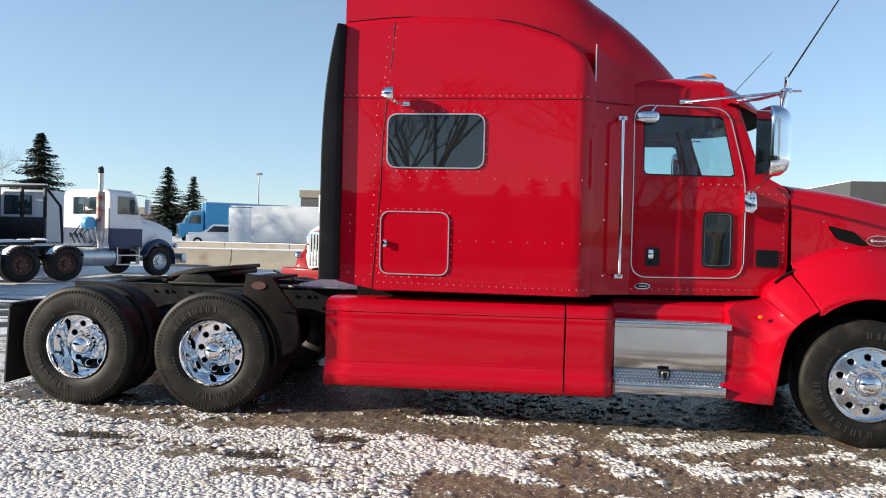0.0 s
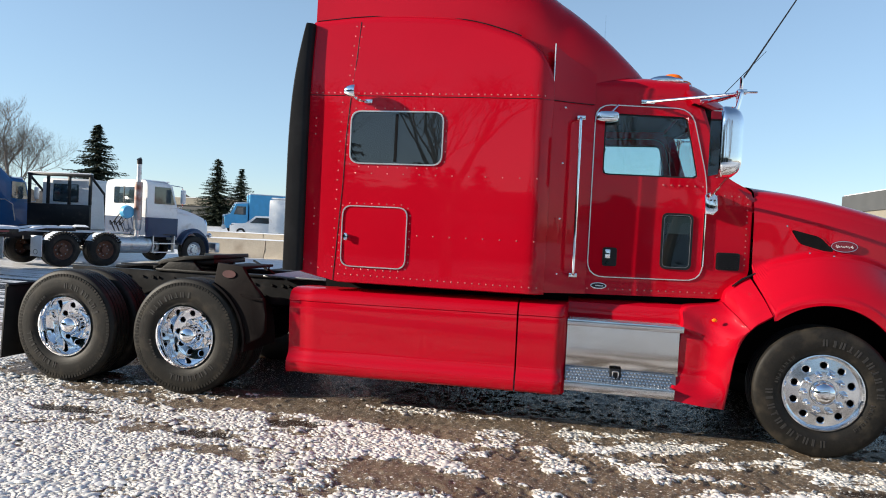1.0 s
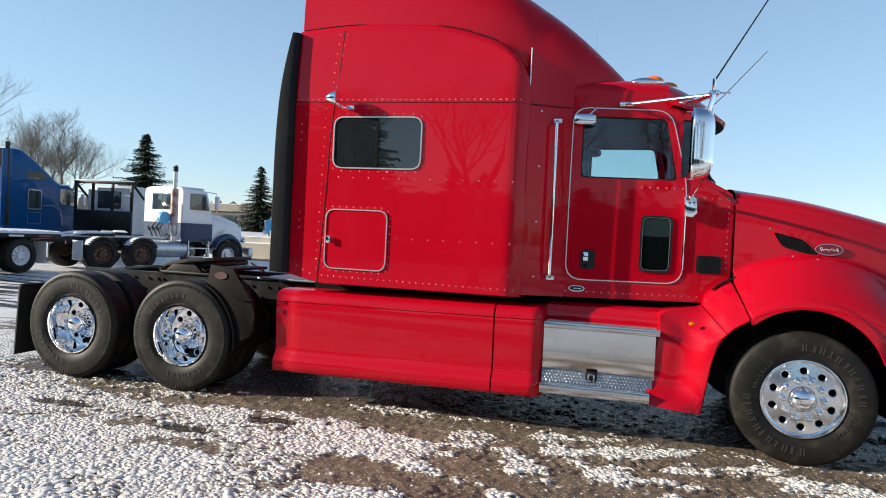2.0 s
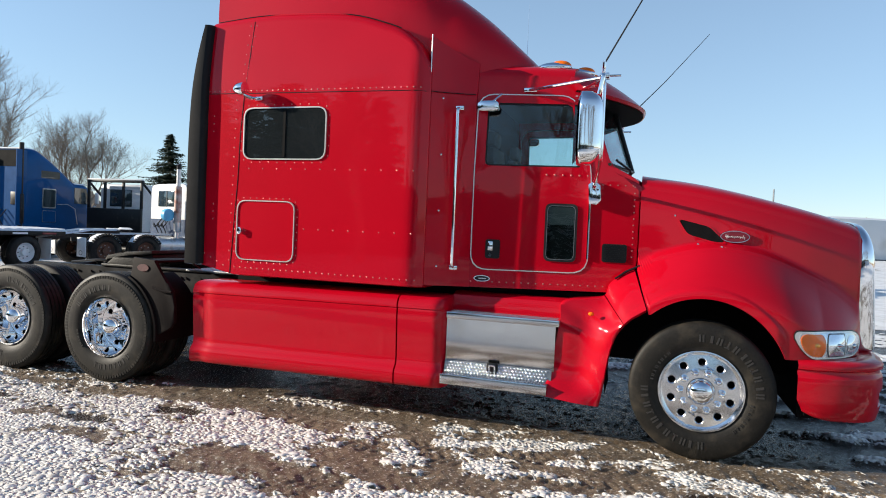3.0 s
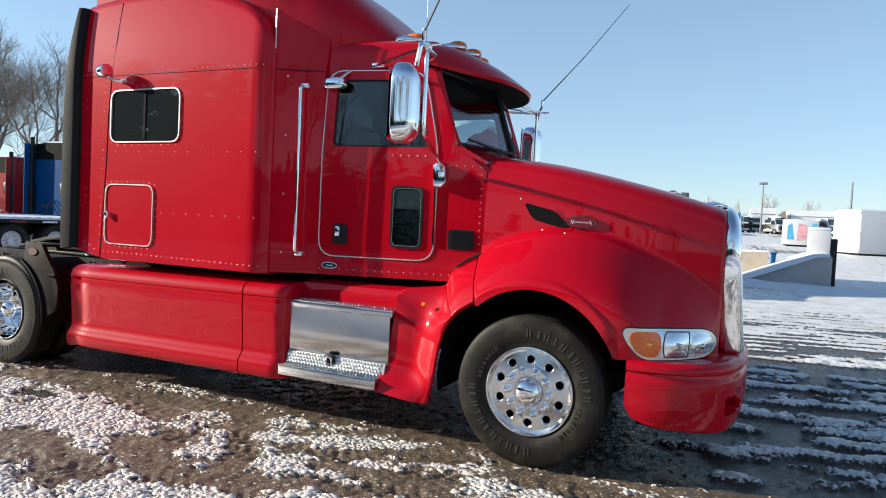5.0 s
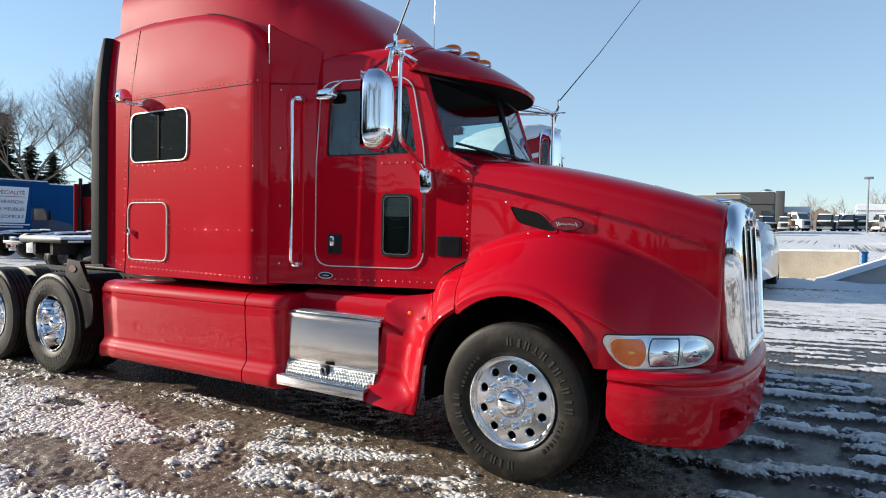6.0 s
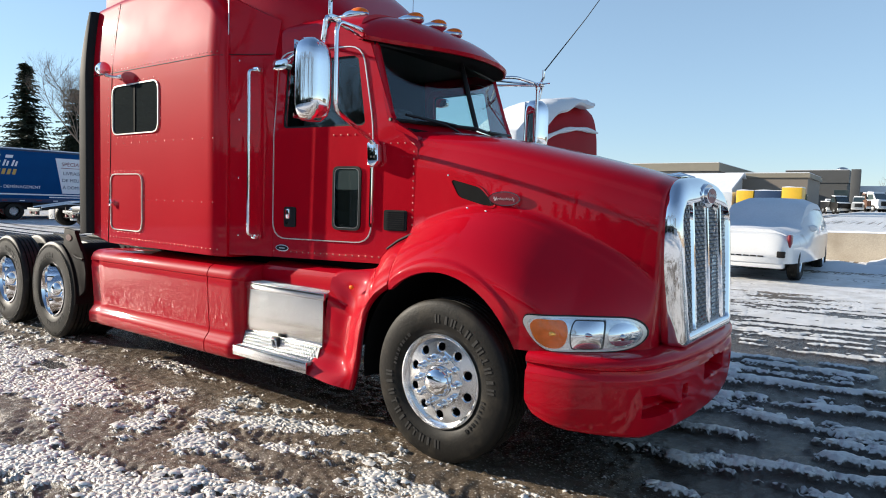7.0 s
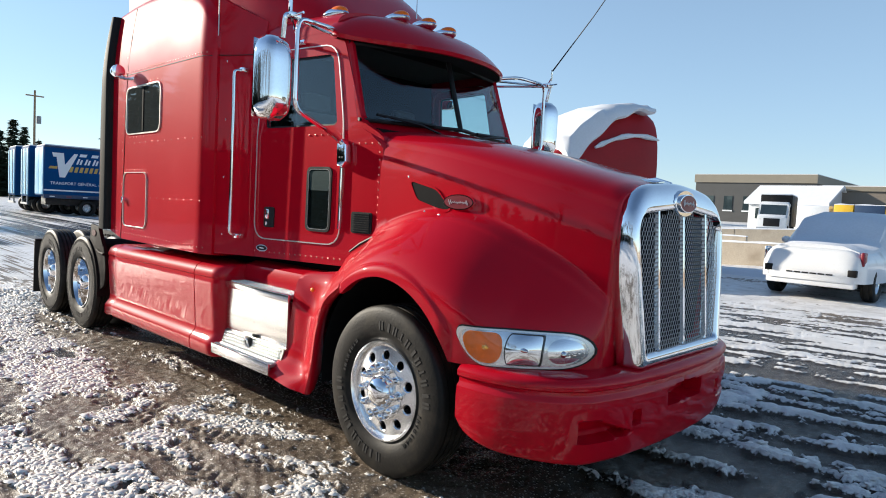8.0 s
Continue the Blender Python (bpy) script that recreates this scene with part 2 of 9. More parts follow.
def tube(path, radius, n=8, bm=None, cap=True, closed=False):
    """A round tube along a path; radius is a number or a list along it."""
    bm = bm or bmesh.new()
    P = [Vector(p) for p in path]
    k = len(P)
    rows = []
    up = None
    for i, p in enumerate(P):
        d = (P[(i + 1) % k] - P[i - 1]) if closed else (P[min(i + 1, k - 1)] - P[max(i - 1, 0)])
        d.normalize()
        if up is None:
            up = d.orthogonal().normalized()
        up = (up - d * up.dot(d))
        up.normalize()
        side = d.cross(up)
        r = radius[i] if isinstance(radius, (list, tuple)) else radius
        rows.append([p + (up * math.cos(a) + side * math.sin(a)) * r for a in [2 * math.pi * j / n for j in range(n)]])
    if closed:
        rows.append(rows[0])
    return loft(rows, close_v=True, cap=cap and not closed, bm=bm)


def rounded(path, radius, seg=5, closed=False):
    """A polyline with its corners rounded."""
    P = [Vector(p) for p in path]
    n = len(P)
    out = []
    for i, p in enumerate(P):
        if not closed and i in (0, n - 1):
            out.append(p)
            continue
        a, b = P[i - 1] - p, P[(i + 1) % n] - p
        r = min(radius, a.length * 0.45, b.length * 0.45)
        s, e = p + a.normalized() * r, p + b.normalized() * r
        for j in range(seg + 1):
            t = j / seg
            out.append((1 - t) ** 2 * s + 2 * t * (1 - t) * p + t**2 * e)
    return out


def lathe(profile, n=48, axis="y", centre=(0, 0, 0), bm=None):
    """Revolves (radius, along) pairs about an axis through the centre."""
    rows = []
    for i in range(n + 1):
        a = 2 * math.pi * i / n
        row = []
        for r, h in profile:
            c, s = r * math.cos(a), r * math.sin(a)
            p = {"y": (c, h, s), "x": (h, c, s), "z": (c, s, h)}[axis]
            row.append(Vector(p) + Vector(centre))
        rows.append(row)
    bm = loft(rows, bm=bm)
    bmesh.ops.remove_doubles(bm, verts=bm.verts[:], dist=1e-5)
    return bm


def disc(bm, centre, radius, axis, thick, n=20, m=None):
    """A short cylinder with both caps."""
    c = Vector(centre)
    a = {"x": Vector((1, 0, 0)), "y": Vector((0, 1, 0)), "z": Vector((0, 0, 1))}[axis] * thick / 2
    return tube([c - a, c + a], radius, n, bm)


def ball(bm, centre, radius, scale=(1, 1, 1), u=12, v=8):
    r = bmesh.ops.create_uvsphere(bm, u_segments=u, v_segments=v, radius=radius)
    for w in r["verts"]:
        w.co = Vector((w.co.x * scale[0], w.co.y * scale[1], w.co.z * scale[2])) + Vector(centre)
    return bm


def ground_z(x, y):
    """The yard is level round the truck and rises gently away on its far side."""
    d = max(0.0, y - 1.5)
    u = min(1.0, max(0.0, (-3.0 - x) / 6.0))
    level = u * u * (3 - 2 * u)
    return 0.026 * (d if d < 90 else 90 + 40 * (1 - math.exp(-(d - 90) / 40))) - 0.60 * level * (1 - math.exp(-d / 18))


# ---- the red tractor unit ----
def resample(path, n):
    """n points evenly spaced along a closed path."""
    P = [Vector(p) for p in path]
    P.append(P[0])
    L = [0.0]
    for a, b in zip(P, P[1:]):
        L.append(L[-1] + (b - a).length)
    out = []
    k = 0
    for i in range(n):
        d = L[-1] * i / n
        while L[k + 1] < d:
            k += 1
        t = (d - L[k]) / max(1e-9, L[k + 1] - L[k])
        out.append(P[k].lerp(P[k + 1], t))
    return out


def match_rings(outer, inner, n=72):
    """Outer outline resampled, and for each point the inner outline's point seen in the same direction from the middle."""
    A = resample([(p[0], p[1], 0) for p in outer], n)
    B = resample([(p[0], p[1], 0) for p in inner], n * 6)
    c = sum(B, Vector()) / len(B)
    angles = [math.atan2(b.y - c.y, b.x - c.x) for b in B]
    out = []
    for a in A:
        w = math.atan2(a.y - c.y, a.x - c.x)
        j = min(range(len(B)), key=lambda i: abs((angles[i] - w + math.pi) % (2 * math.pi) - math.pi))
        out.append(B[j])
    return A, out


def ring_panel(outer, inner, depth, thick, s, n=72, bm=None):
    """A sheet with a hole: outlines in (x, z), depth(x, z) its distance from the truck's middle, s its side."""
    A, B = match_rings(outer, inner, n)
    rows = []
    for pts, off in ((A, thick), (A, 0), (B, 0), (B, thick)):
        rows.append([(p.x, s * (depth(p.x, p.y) - off), p.y) for p in pts])
    rows.append(rows[0])
    return loft(rows, close_v=True, bm=bm)


def sheet(outline, depth, thick, s, n=48, bm=None):
    """A closed sheet on the truck's side, with edges."""
    bm = bm or bmesh.new()
    A = resample([(p[0], p[1], 0) for p in outline], n)
    f = [bm.verts.new((p.x, s * depth(p.x, p.y), p.y)) for p in A]
    g = [bm.verts.new((p.x, s * (depth(p.x, p.y) - thick), p.y)) for p in A]
    bm.faces.new(f)
    bm.faces.new(g[::-1])
    for i in range(n):
        j = (i + 1) % n
        bm.faces.new((f[i], g[i], g[j], f[j]))
    return bm


def flat(pts):
    return [(p[0], p[1]) for p in pts]


def round_rect(x0, x1, z0, z1, r, seg=5):
    return flat(rounded([(x0, z0, 0), (x1, z0, 0), (x1, z1, 0), (x0, z1, 0)], r, seg, closed=True))


def rivets(points, s, depth, parent, name="rivet", size=0.0084, mat=None):
    """One row of small domed rivet heads."""
    bm = bmesh.new()
    for x, z in points:
        y = s * depth(x, z)
        c = bm.verts.new((x, y + s * size * 0.6, z))
        ring = [bm.verts.new((x + size * math.cos(a), y - s * 0.001, z + size * math.sin(a))) for a in [math.pi * k / 3 for k in range(6)]]
        for k in range(6):
            bm.faces.new((c, ring[k], ring[(k + 1) % 6]))
    ob = part(name, bm, mat or RIVET, parent)
    ob["kind"] = "stuff"
    return ob


def resample_flat(path, n):
    return [(p.x, p.y) for p in resample([(q[0], q[1], 0) for q in path], n)]


def line(x0, z0, x1, z1, step):
    n = max(2, int(math.hypot(x1 - x0, z1 - z0) / step))
    return [(x0 + (x1 - x0) * i / n, z0 + (z1 - z0) * i / n) for i in range(n + 1)]


truck = thing("semi_truck", "glossy red sleeper-cab tractor unit parked on slushy snowy ground", "truck")

# sleeper box
CREASE = [(-4.4, 3.45), (-3.9, 3.49), (-3.4, 3.485), (-2.94, 3.44), (-2.66, 3.36), (-2.43, 3.26), (-2.28, 3.12), (-2.2, 2.98)]
ROOF_TOP = [(-4.4, 4.14), (-3.4, 4.11), (-2.8, 4.03), (-2.3, 3.83), (-1.9, 3.55), (-1.6, 3.28), (-1.4, 3.09), (-1.32, 3.0)]
ROOF_WIDE = [(-4.4, 1.14), (-2.7, 1.14), (-2.3, 1.08), (-1.9, 0.97), (-1.6, 0.83), (-1.42, 0.66), (-1.32, 0.5)]


def sleeper_y(x, z):
    w = 1.285
    if z > 2.76:
        w -= 0.075 * ((z - 2.76) / 0.72) ** 1.6
    if x > -2.34:
        w -= 0.075 * ((x + 2.34) / 0.14) ** 2
    return w


def sleeper_rows():
    rows = []
    for i in range(49):
        x = -4.36 + (2.16) * i / 48
        zc = smooth_table(CREASE, x)
        zb = 1.125 + max(0.0, (-4.02 - x)) * 0.20
        half = []
        zs = [zb] + [zb + (2.75 - zb) * k / 10 for k in range(1, 11)] + [2.75 + (zc - 0.09 - 2.75) * k / 6 for k in range(1, 7)]
        half.append((sleeper_y(x, zb) - 0.05, zb - 0.012))
        for z in zs:
            half.append((sleeper_y(x, z), z))
        w = sleeper_y(x, zc - 0.09)
        for k in range(1, 7):
            a = math.pi / 2 * k / 6
            half.append((w - 0.10 * (1 - math.cos(a)), zc - 0.09 + 0.09 * math.sin(a)))
        half.append((w - 0.35, zc + 0.01))
        rows.append([(x, -y, z) for y, z in half] + [(x, y, z) for y, z in reversed(half)])
    return rows


sleeper = part("sleeper_box", loft(sleeper_rows(), close_v=True, cap=True), RED, truck, "tall red sleeper compartment with riveted panels", angle=35)

rows = []
for i in range(40):
    x = -4.37 + (3.05) * i / 39
    zt, wd = smooth_table(ROOF_TOP, x), smooth_table(ROOF_WIDE, x)
    zb = max(2.9, smooth_table(CREASE, x) - 0.03) if x < -2.2 else 2.9
    row = []
    for k in range(33):
        a = math.pi * k / 32
        c, sn = math.cos(a), math.sin(a)
        y = -wd * math.copysign(abs(c) ** 0.42, c)
        row.append((x, y, zb + (zt - zb) * sn ** 0.55))
    rows.append(row)
roof_fairing = part("roof_fairing", loft(rows, cap=True), RED, truck, "raised aerodynamic roof fairing in red", angle=50)
# panel joint between the rear strip and the main side panel
for s in (-1, 1):
    joint = [(-3.995, 2.0), (-3.985, 2.4), (-3.955, 2.76), (-3.925, 3.1), (-3.915, 3.42)]
    bm = tube([(x + 0.002, s * (sleeper_y(x, z) + 0.0005), z) for x, z in [(-4.05, 1.13)] + joint], 0.004, 5)
    part("panel_joint", bm, BLACK, sleeper)
    bm = tube([(x, s * (sleeper_y(x, 2.755) + 0.0005), 2.755 - 0.008 * (x + 3.3)) for x in np.linspace(-4.35, -2.23, 30)], 0.0035, 5)
    part("panel_joint", bm, BLACK, sleeper)
    bm = tube([(-3.925, s * 1.08, 3.52), (-3.925, s * 1.12, 3.75), (-3.925, s * 1.03, 4.0)], 0.004, 5)
    part("panel_joint", bm, BLACK, roof_fairing)
    bm = tube([(x, s * (sleeper_y(x, smooth_table(CREASE, x) - 0.09) - 0.075), smooth_table(CREASE, x) + 0.002) for x in np.linspace(-4.35, -2.5, 24)], 0.005, 5)
    part("panel_joint", bm, BLACK, roof_fairing)
    rivets(line(-4.33, 2.785, -2.27, 2.775, 0.055), s, sleeper_y, sleeper)
    rivets(line(-4.0, 1.19, -2.26, 1.175, 0.06), s, sleeper_y, sleeper)
    rivets(line(-4.06, 1.25, -4.03, 2.70, 0.085), s, sleeper_y, sleeper)
    rivets(line(-3.98, 2.85, -3.95, 3.38, 0.085), s, sleeper_y, sleeper)
    rivets(line(-3.88, 2.085, -2.3, 2.085, 0.135), s, sleeper_y, sleeper)
    rivets(line(-3.3, 1.56, -2.3, 1.56, 0.135), s, sleeper_y, sleeper)
    rivets(line(-4.27, 2.42, -4.27, 2.56, 0.07), s, sleeper_y, sleeper)
    rivets(line(-4.25, 1.62, -4.25, 1.76, 0.14), s, sleeper_y, sleeper)
    rivets(line(-3.955, 2.80, -3.885, 3.38, 0.085), s, sleeper_y, sleeper)
    rivets(resample_flat(round_rect(-3.968, -3.088, 2.142, 2.653, 0.1), 30), s, sleeper_y, sleeper)
    rivets(line(-4.33, 1.30, -4.12, 1.20, 0.06), s, sleeper_y, sleeper)

for s in (-1, 1):
    # sleeper window
    o = round_rect(-3.945, -3.11, 2.165, 2.63, 0.09)
    inn = round_rect(-3.934, -3.121, 2.176, 2.619, 0.080)
    win = part("sleeper_window", ring_panel(o, inn, lambda x, z: sleeper_y(x, z) + 0.012, 0.03, s), TRIM, truck, "chrome-framed tinted sliding window")
    part("pane", sheet(inn, lambda x, z: sleeper_y(x, z) + 0.0035, 0.003, s), TINTED, win, "dark tinted glass")
    # added grey sheet lightens the pane in place of a grey reflection
    part("recess", sheet(round_rect(-3.93, -3.125, 2.18, 2.615, 0.07), lambda x, z: sleeper_y(x, z) + 0.0018, 0.001, s), SEAT, win, "grey backing sheet that lends the glass its reflected grey")
    bm = box(bmesh.new(), -3.54, -3.515, s * 1.2905 - 0.003, s * 1.2905 + 0.003, 2.19, 2.605)
    part("divider", bm, DARK, win)
    # luggage hatch
    o = round_rect(-3.985, -3.39, 1.26, 1.80, 0.085)
    inn = round_rect(-3.976, -3.399, 1.269, 1.791, 0.08)
    hatch = part("luggage_hatch", sheet(inn, lambda x, z: sleeper_y(x, z) + 0.004, 0.01, s), RED, truck, "red luggage hatch with bright trim and a latch")
    part("trim", ring_panel(o, inn, lambda x, z: sleeper_y(x, z) + 0.013, 0.02, s), TRIM, hatch)
    rivets([(p[0], p[1]) for p in resample([(q[0], q[1], 0) for q in round_rect(-4.005, -3.37, 1.24, 1.82, 0.09)], 34)], s, sleeper_y, hatch)
    bm = disc(bmesh.new(), (-3.935, s * 1.305, 1.525), 0.026, "y", 0.03, 14)
    box(bm, -3.95, -3.92, s * 1.32 - 0.008, s * 1.32 + 0.008, 1.49, 1.555, 0.006)
    part("latch", bm, CHROME, hatch)
    # black rubber side extender behind the sleeper
    rows = []
    for i in range(25):
        z = 1.2 + 2.2 * i / 24
        back = 0.135 - 0.095 * max(0.0, (z - 2.2) / 1.2) ** 2
        w = sleeper_y(-4.0, z)
        rows.append([(-4.335, s * (w - 0.03), z), (-4.335, s * (w + 0.028), z), (-4.352, s * (w + 0.056), z), (-4.375, s * (w + 0.066), z), (-4.355 - back, s * (w + 0.072), z), (-4.372 - back, s * (w + 0.05), z), (-4.37 - back, s * (w + 0.01), z)])
    part("side_extender", loft(rows, close_v=True, cap=True), RUBBER_EXT, truck, "black rubber fairing strip")
    # panel between sleeper and cab
    rows = []
    for i in range(9):
        u = i / 8
        x = -2.215 + 0.36 * u
        w = 1.195 - 0.172 * u - 0.015 * math.sin(math.pi * u)
        top = 3.23 - 0.2 * u ** 0.8
        rows.append([(x, s * (w - (0.10 * max(0, (z - 2.7) / 0.5)) * u), z) for z in np.linspace(1.135, top, 12)] + [(x, s * (w - 0.05 - (0.10 * max(0, (z - 2.7) / 0.5)) * u), z) for z in np.linspace(top, 1.135, 12)])
    shroud = part("cab_shroud", loft(rows, close_v=True, cap=True), RED, truck, "red panel joining cab and sleeper")
    bm = tube([(-2.207, s * 1.203, z) for z in np.linspace(2.66, 3.225, 6)], 0.005, 6)
    part("edge_seal", bm, TRIM, shroud)
    part("edge_seal", tube([(-2.207, s * 1.200, z) for z in np.linspace(1.15, 2.66, 6)], 0.006, 6), BLACK, shroud)
    part("panel_joint", tube([(-2.2 + 0.34 * u, s * (1.199 - 0.172 * u - 0.015 * math.sin(math.pi * u)), 2.755) for u in np.linspace(0, 1, 8)], 0.0035, 5), BLACK, shroud)
    rivets(line(-2.1, 1.3, -2.1, 2.7, 0.45), s, lambda x, z: 1.175, shroud, size=0.009, mat=ALU)
    # grab handle
    gy = 1.10
    pth = rounded([(-1.97, s * 1.09, 2.62), (-1.97, s * (gy + 0.075), 2.615), (-1.965, s * (gy + 0.075), 1.31), (-1.955, s * 1.085, 1.30)], 0.03)
    handle = part("grab_handle", tube(pth, 0.0145, 10), CHROME, truck, "polished vertical grab handle")
    for z in (2.625, 1.295):
        part("foot", box(bmesh.new(), -2.0, -1.93, s * 1.10 - 0.035, s * 1.10 + 0.03, z - 0.018, z + 0.018, 0.005), CHROME, handle)

# round work lamp on the sleeper's side
for s in (-1, 1):
    lamp = part("work_lamp", lathe([(0.0, -0.085), (0.036, -0.08), (0.057, -0.045), (0.064, 0.0), (0.062, 0.018), (0.048, 0.022), (0.0, 0.025)], 28, "x", (-3.887, s * 1.40, 2.772)), CHROME, truck, "chrome round work lamp on a short arm")
    bm = tube([(-3.87, s * 1.39, 2.715), (-3.84, s * 1.34, 2.705), (-3.80, s * 1.28, 2.71)], 0.014, 8)
    box(bm, -3.83, -3.75, s * 1.29 - 0.02, s * 1.29 + 0.02, 2.69, 2.725, 0.006)
    part("arm", bm, CHROME, lamp)
part("lamp_stud", ball(bmesh.new(), (-2.72, -0.98, 3.60), 0.022), CHROME, truck)
part("lamp_stud", ball(bmesh.new(), (-2.70, -1.10, 3.54), 0.02), CHROME, truck)


# cab
def cab_y(x, z=2.0):
    w = 1.02 - 0.145 * (x + 1.85)
    if z > 2.1:
        w -= 0.05 * (z - 2.1) / 0.7
    return w


CAB_SIDE = flat(rounded([(-1.885, 1.135, 0), (-0.66, 1.155, 0), (-0.505, 1.36, 0), (-0.505, 2.07, 0), (-0.735, 2.19, 0), (-0.985, 2.80, 0), (-1.12, 2.90, 0), (-1.885, 2.90, 0)], 0.05, 4, closed=True))
DOOR = flat(rounded([(-1.85, 1.285, 0), (-0.885, 1.295, 0), (-0.885, 2.14, 0), (-1.035, 2.765, 0), (-1.85, 2.775, 0)], 0.14, 7, closed=True))
DOOR_IN = flat(rounded([(-1.842, 1.293, 0), (-0.893, 1.303, 0), (-0.893, 2.14, 0), (-1.042, 2.757, 0), (-1.842, 2.767, 0)], 0.135, 7, closed=True))
WINDOW = flat(rounded([(-1.765, 2.165, 0), (-0.965, 2.165, 0), (-1.075, 2.69, 0), (-1.765, 2.70, 0)], 0.035, 4, closed=True))
for s in (-1, 1):
    cab_side = part("cab_side", ring_panel(CAB_SIDE, DOOR, cab_y, 0.05, s, 96), RED, truck, "red cab side panel")
    door = part("cab_door", ring_panel(DOOR_IN, WINDOW, lambda x, z: cab_y(x, z) + 0.004, 0.045, s, 96), RED, truck, "closed red cab door with bright seal")
    part("door_seal", ring_panel(DOOR, DOOR_IN, lambda x, z: cab_y(x, z) + 0.009, 0.02, s, 96), TRIM, door)
    part("side_glass", sheet(WINDOW, lambda x, z: cab_y(x, z) - 0.012, 0.005, s), GLASS, door, "lightly tinted side glass")
    part("glass_rubber", ring_panel(flat(rounded([(p[0], p[1], 0) for p in WINDOW], 0.01, 1, closed=True)), [(-1.365 + (p[0] + 1.365) * 0.97, 2.43 + (p[1] - 2.43) * 0.95) for p in WINDOW], lambda x, z: cab_y(x, z) - 0.006, 0.01, s), BLACK, door)
    rivets(line(-1.25, 2.10, -0.92, 2.10, 0.06), s, lambda x, z: cab_y(x, z) + 0.004, door)
    # lower look-down window
    o, inn = round_rect(-1.245, -0.985, 1.385, 1.865, 0.05), round_rect(-1.228, -1.002, 1.402, 1.848, 0.042)
    low = part("lower_window", ring_panel(o, inn, lambda x, z: cab_y(x, z) + 0.014, 0.012, s), BLACK, truck, "black-framed look-down window")
    part("pane", sheet(inn, lambda x, z: cab_y(x, z) + 0.009, 0.003, s), GLASS, low)
    # near-black sheet close behind the pane, the dark inside put into its colour
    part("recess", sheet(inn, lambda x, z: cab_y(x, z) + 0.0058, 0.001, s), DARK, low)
    part("inner_sill", sheet(round_rect(-1.222, -1.008, 1.69, 1.835, 0.02), lambda x, z: cab_y(x, z) + 0.0072, 0.001, s), WELL, low, "grey-green door lining behind the glass")
    part("inner_trim", ring_panel(inn, round_rect(-1.2245, -1.0055, 1.4055, 1.8445, 0.039), lambda x, z: cab_y(x, z) + 0.0135, 0.004, s), STEEL, low, "thin bright glazing bead")
    # latch
    o = round_rect(-1.725, -1.605, 1.385, 1.545, 0.02)
    latch = part("door_latch", sheet(o, lambda x, z: cab_y(x, z) + 0.012, 0.012, s), BLACK, truck, "black latch plate with chrome paddle")
    part("paddle", box(bmesh.new(), -1.705, -1.66, s * cab_y(-1.68) + s * 0.012 - 0.012, s * cab_y(-1.68) + s * 0.012 + 0.012, 1.45, 1.53, 0.008), CHROME, latch)
    part("lock", disc(bmesh.new(), (-1.683, s * (cab_y(-1.68) + 0.016), 1.415), 0.014, "y", 0.012), CHROME, latch)
    # chrome side strip that carries the lower mirror foot
    bm = tube([(-0.893, s * (cab_y(-0.89) + 0.012), 1.42), (-0.893, s * (cab_y(-0.89) + 0.012), 2.02)], 0.011, 8)
    part("hinge_rod", bm, CHROME, door)
    # small cowl vent and badge
    vent = part("cowl_vent", sheet(round_rect(-0.78, -0.585, 1.40, 1.55, 0.02), lambda x, z: cab_y(x, z) + 0.008, 0.008, s), BLACK, truck, "black louvred vent")
    bm = bmesh.new()
    for k in range(9):
        z = 1.415 + k * 0.0155
        y = s * (cab_y(-0.68) + 0.011)
        box(bm, -0.765, -0.6, y - 0.006, y + 0.006, z - 0.0025, z + 0.0025, m=None)
    for v in bm.verts:
        v.co.y += s * (cab_y(v.co.x) - cab_y(-0.68))
    part("louvre", bm, GRIME, vent, smooth=False)
    badge = part("door_badge", sheet([(-1.745 + 0.068 * math.cos(a), 1.213 + 0.027 * math.sin(a)) for a in np.linspace(0, 2 * math.pi, 25)[:-1]], lambda x, z: cab_y(x, z) + 0.007, 0.007, s), CHROME, truck, "small oval badge")
    part("field", sheet([(-1.745 + 0.06 * math.cos(a), 1.213 + 0.02 * math.sin(a)) for a in np.linspace(0, 2 * math.pi, 25)[:-1]], lambda x, z: cab_y(x, z) + 0.0085, 0.003, s), BLACK, badge)
    part("mark", box(bmesh.new(), -1.785, -1.705, s * 1.014 - 0.003, s * 1.014 + 0.003, 1.208, 1.218), ALU, badge)
    rivets(line(-1.84, 1.185, -0.7, 1.2, 0.06), s, cab_y, cab_side)
    rivets(line(-0.545, 1.45, -0.545, 2.02, 0.05), s, cab_y, cab_side)
    rivets(line(-0.80, 2.03, -0.56, 2.03, 0.06), s, cab_y, cab_side)

# cab roof with its brow
rows = []
for i in range(30):
    u = i / 29
    x = -1.89 + 0.82 * u
    zt = 3.10 - 0.03 * u ** 3
    w = cab_y(x, 2.9) + 0.004
    row = []
    for k in range(29):
        a = math.pi * k / 28
        c, sn = math.cos(a), math.sin(a)
        row.append((x, -w * math.copysign(abs(c) ** 0.6, c), 2.86 + (zt - 2.86) * sn ** 0.62))
    rows.append(row)
roof = part("cab_roof", loft(rows, cap=True), RED, truck, "rounded red cab roof", angle=60)


def visor_edge(y):
    return -0.50 - 0.46 * abs(y / 0.9) ** 2.2


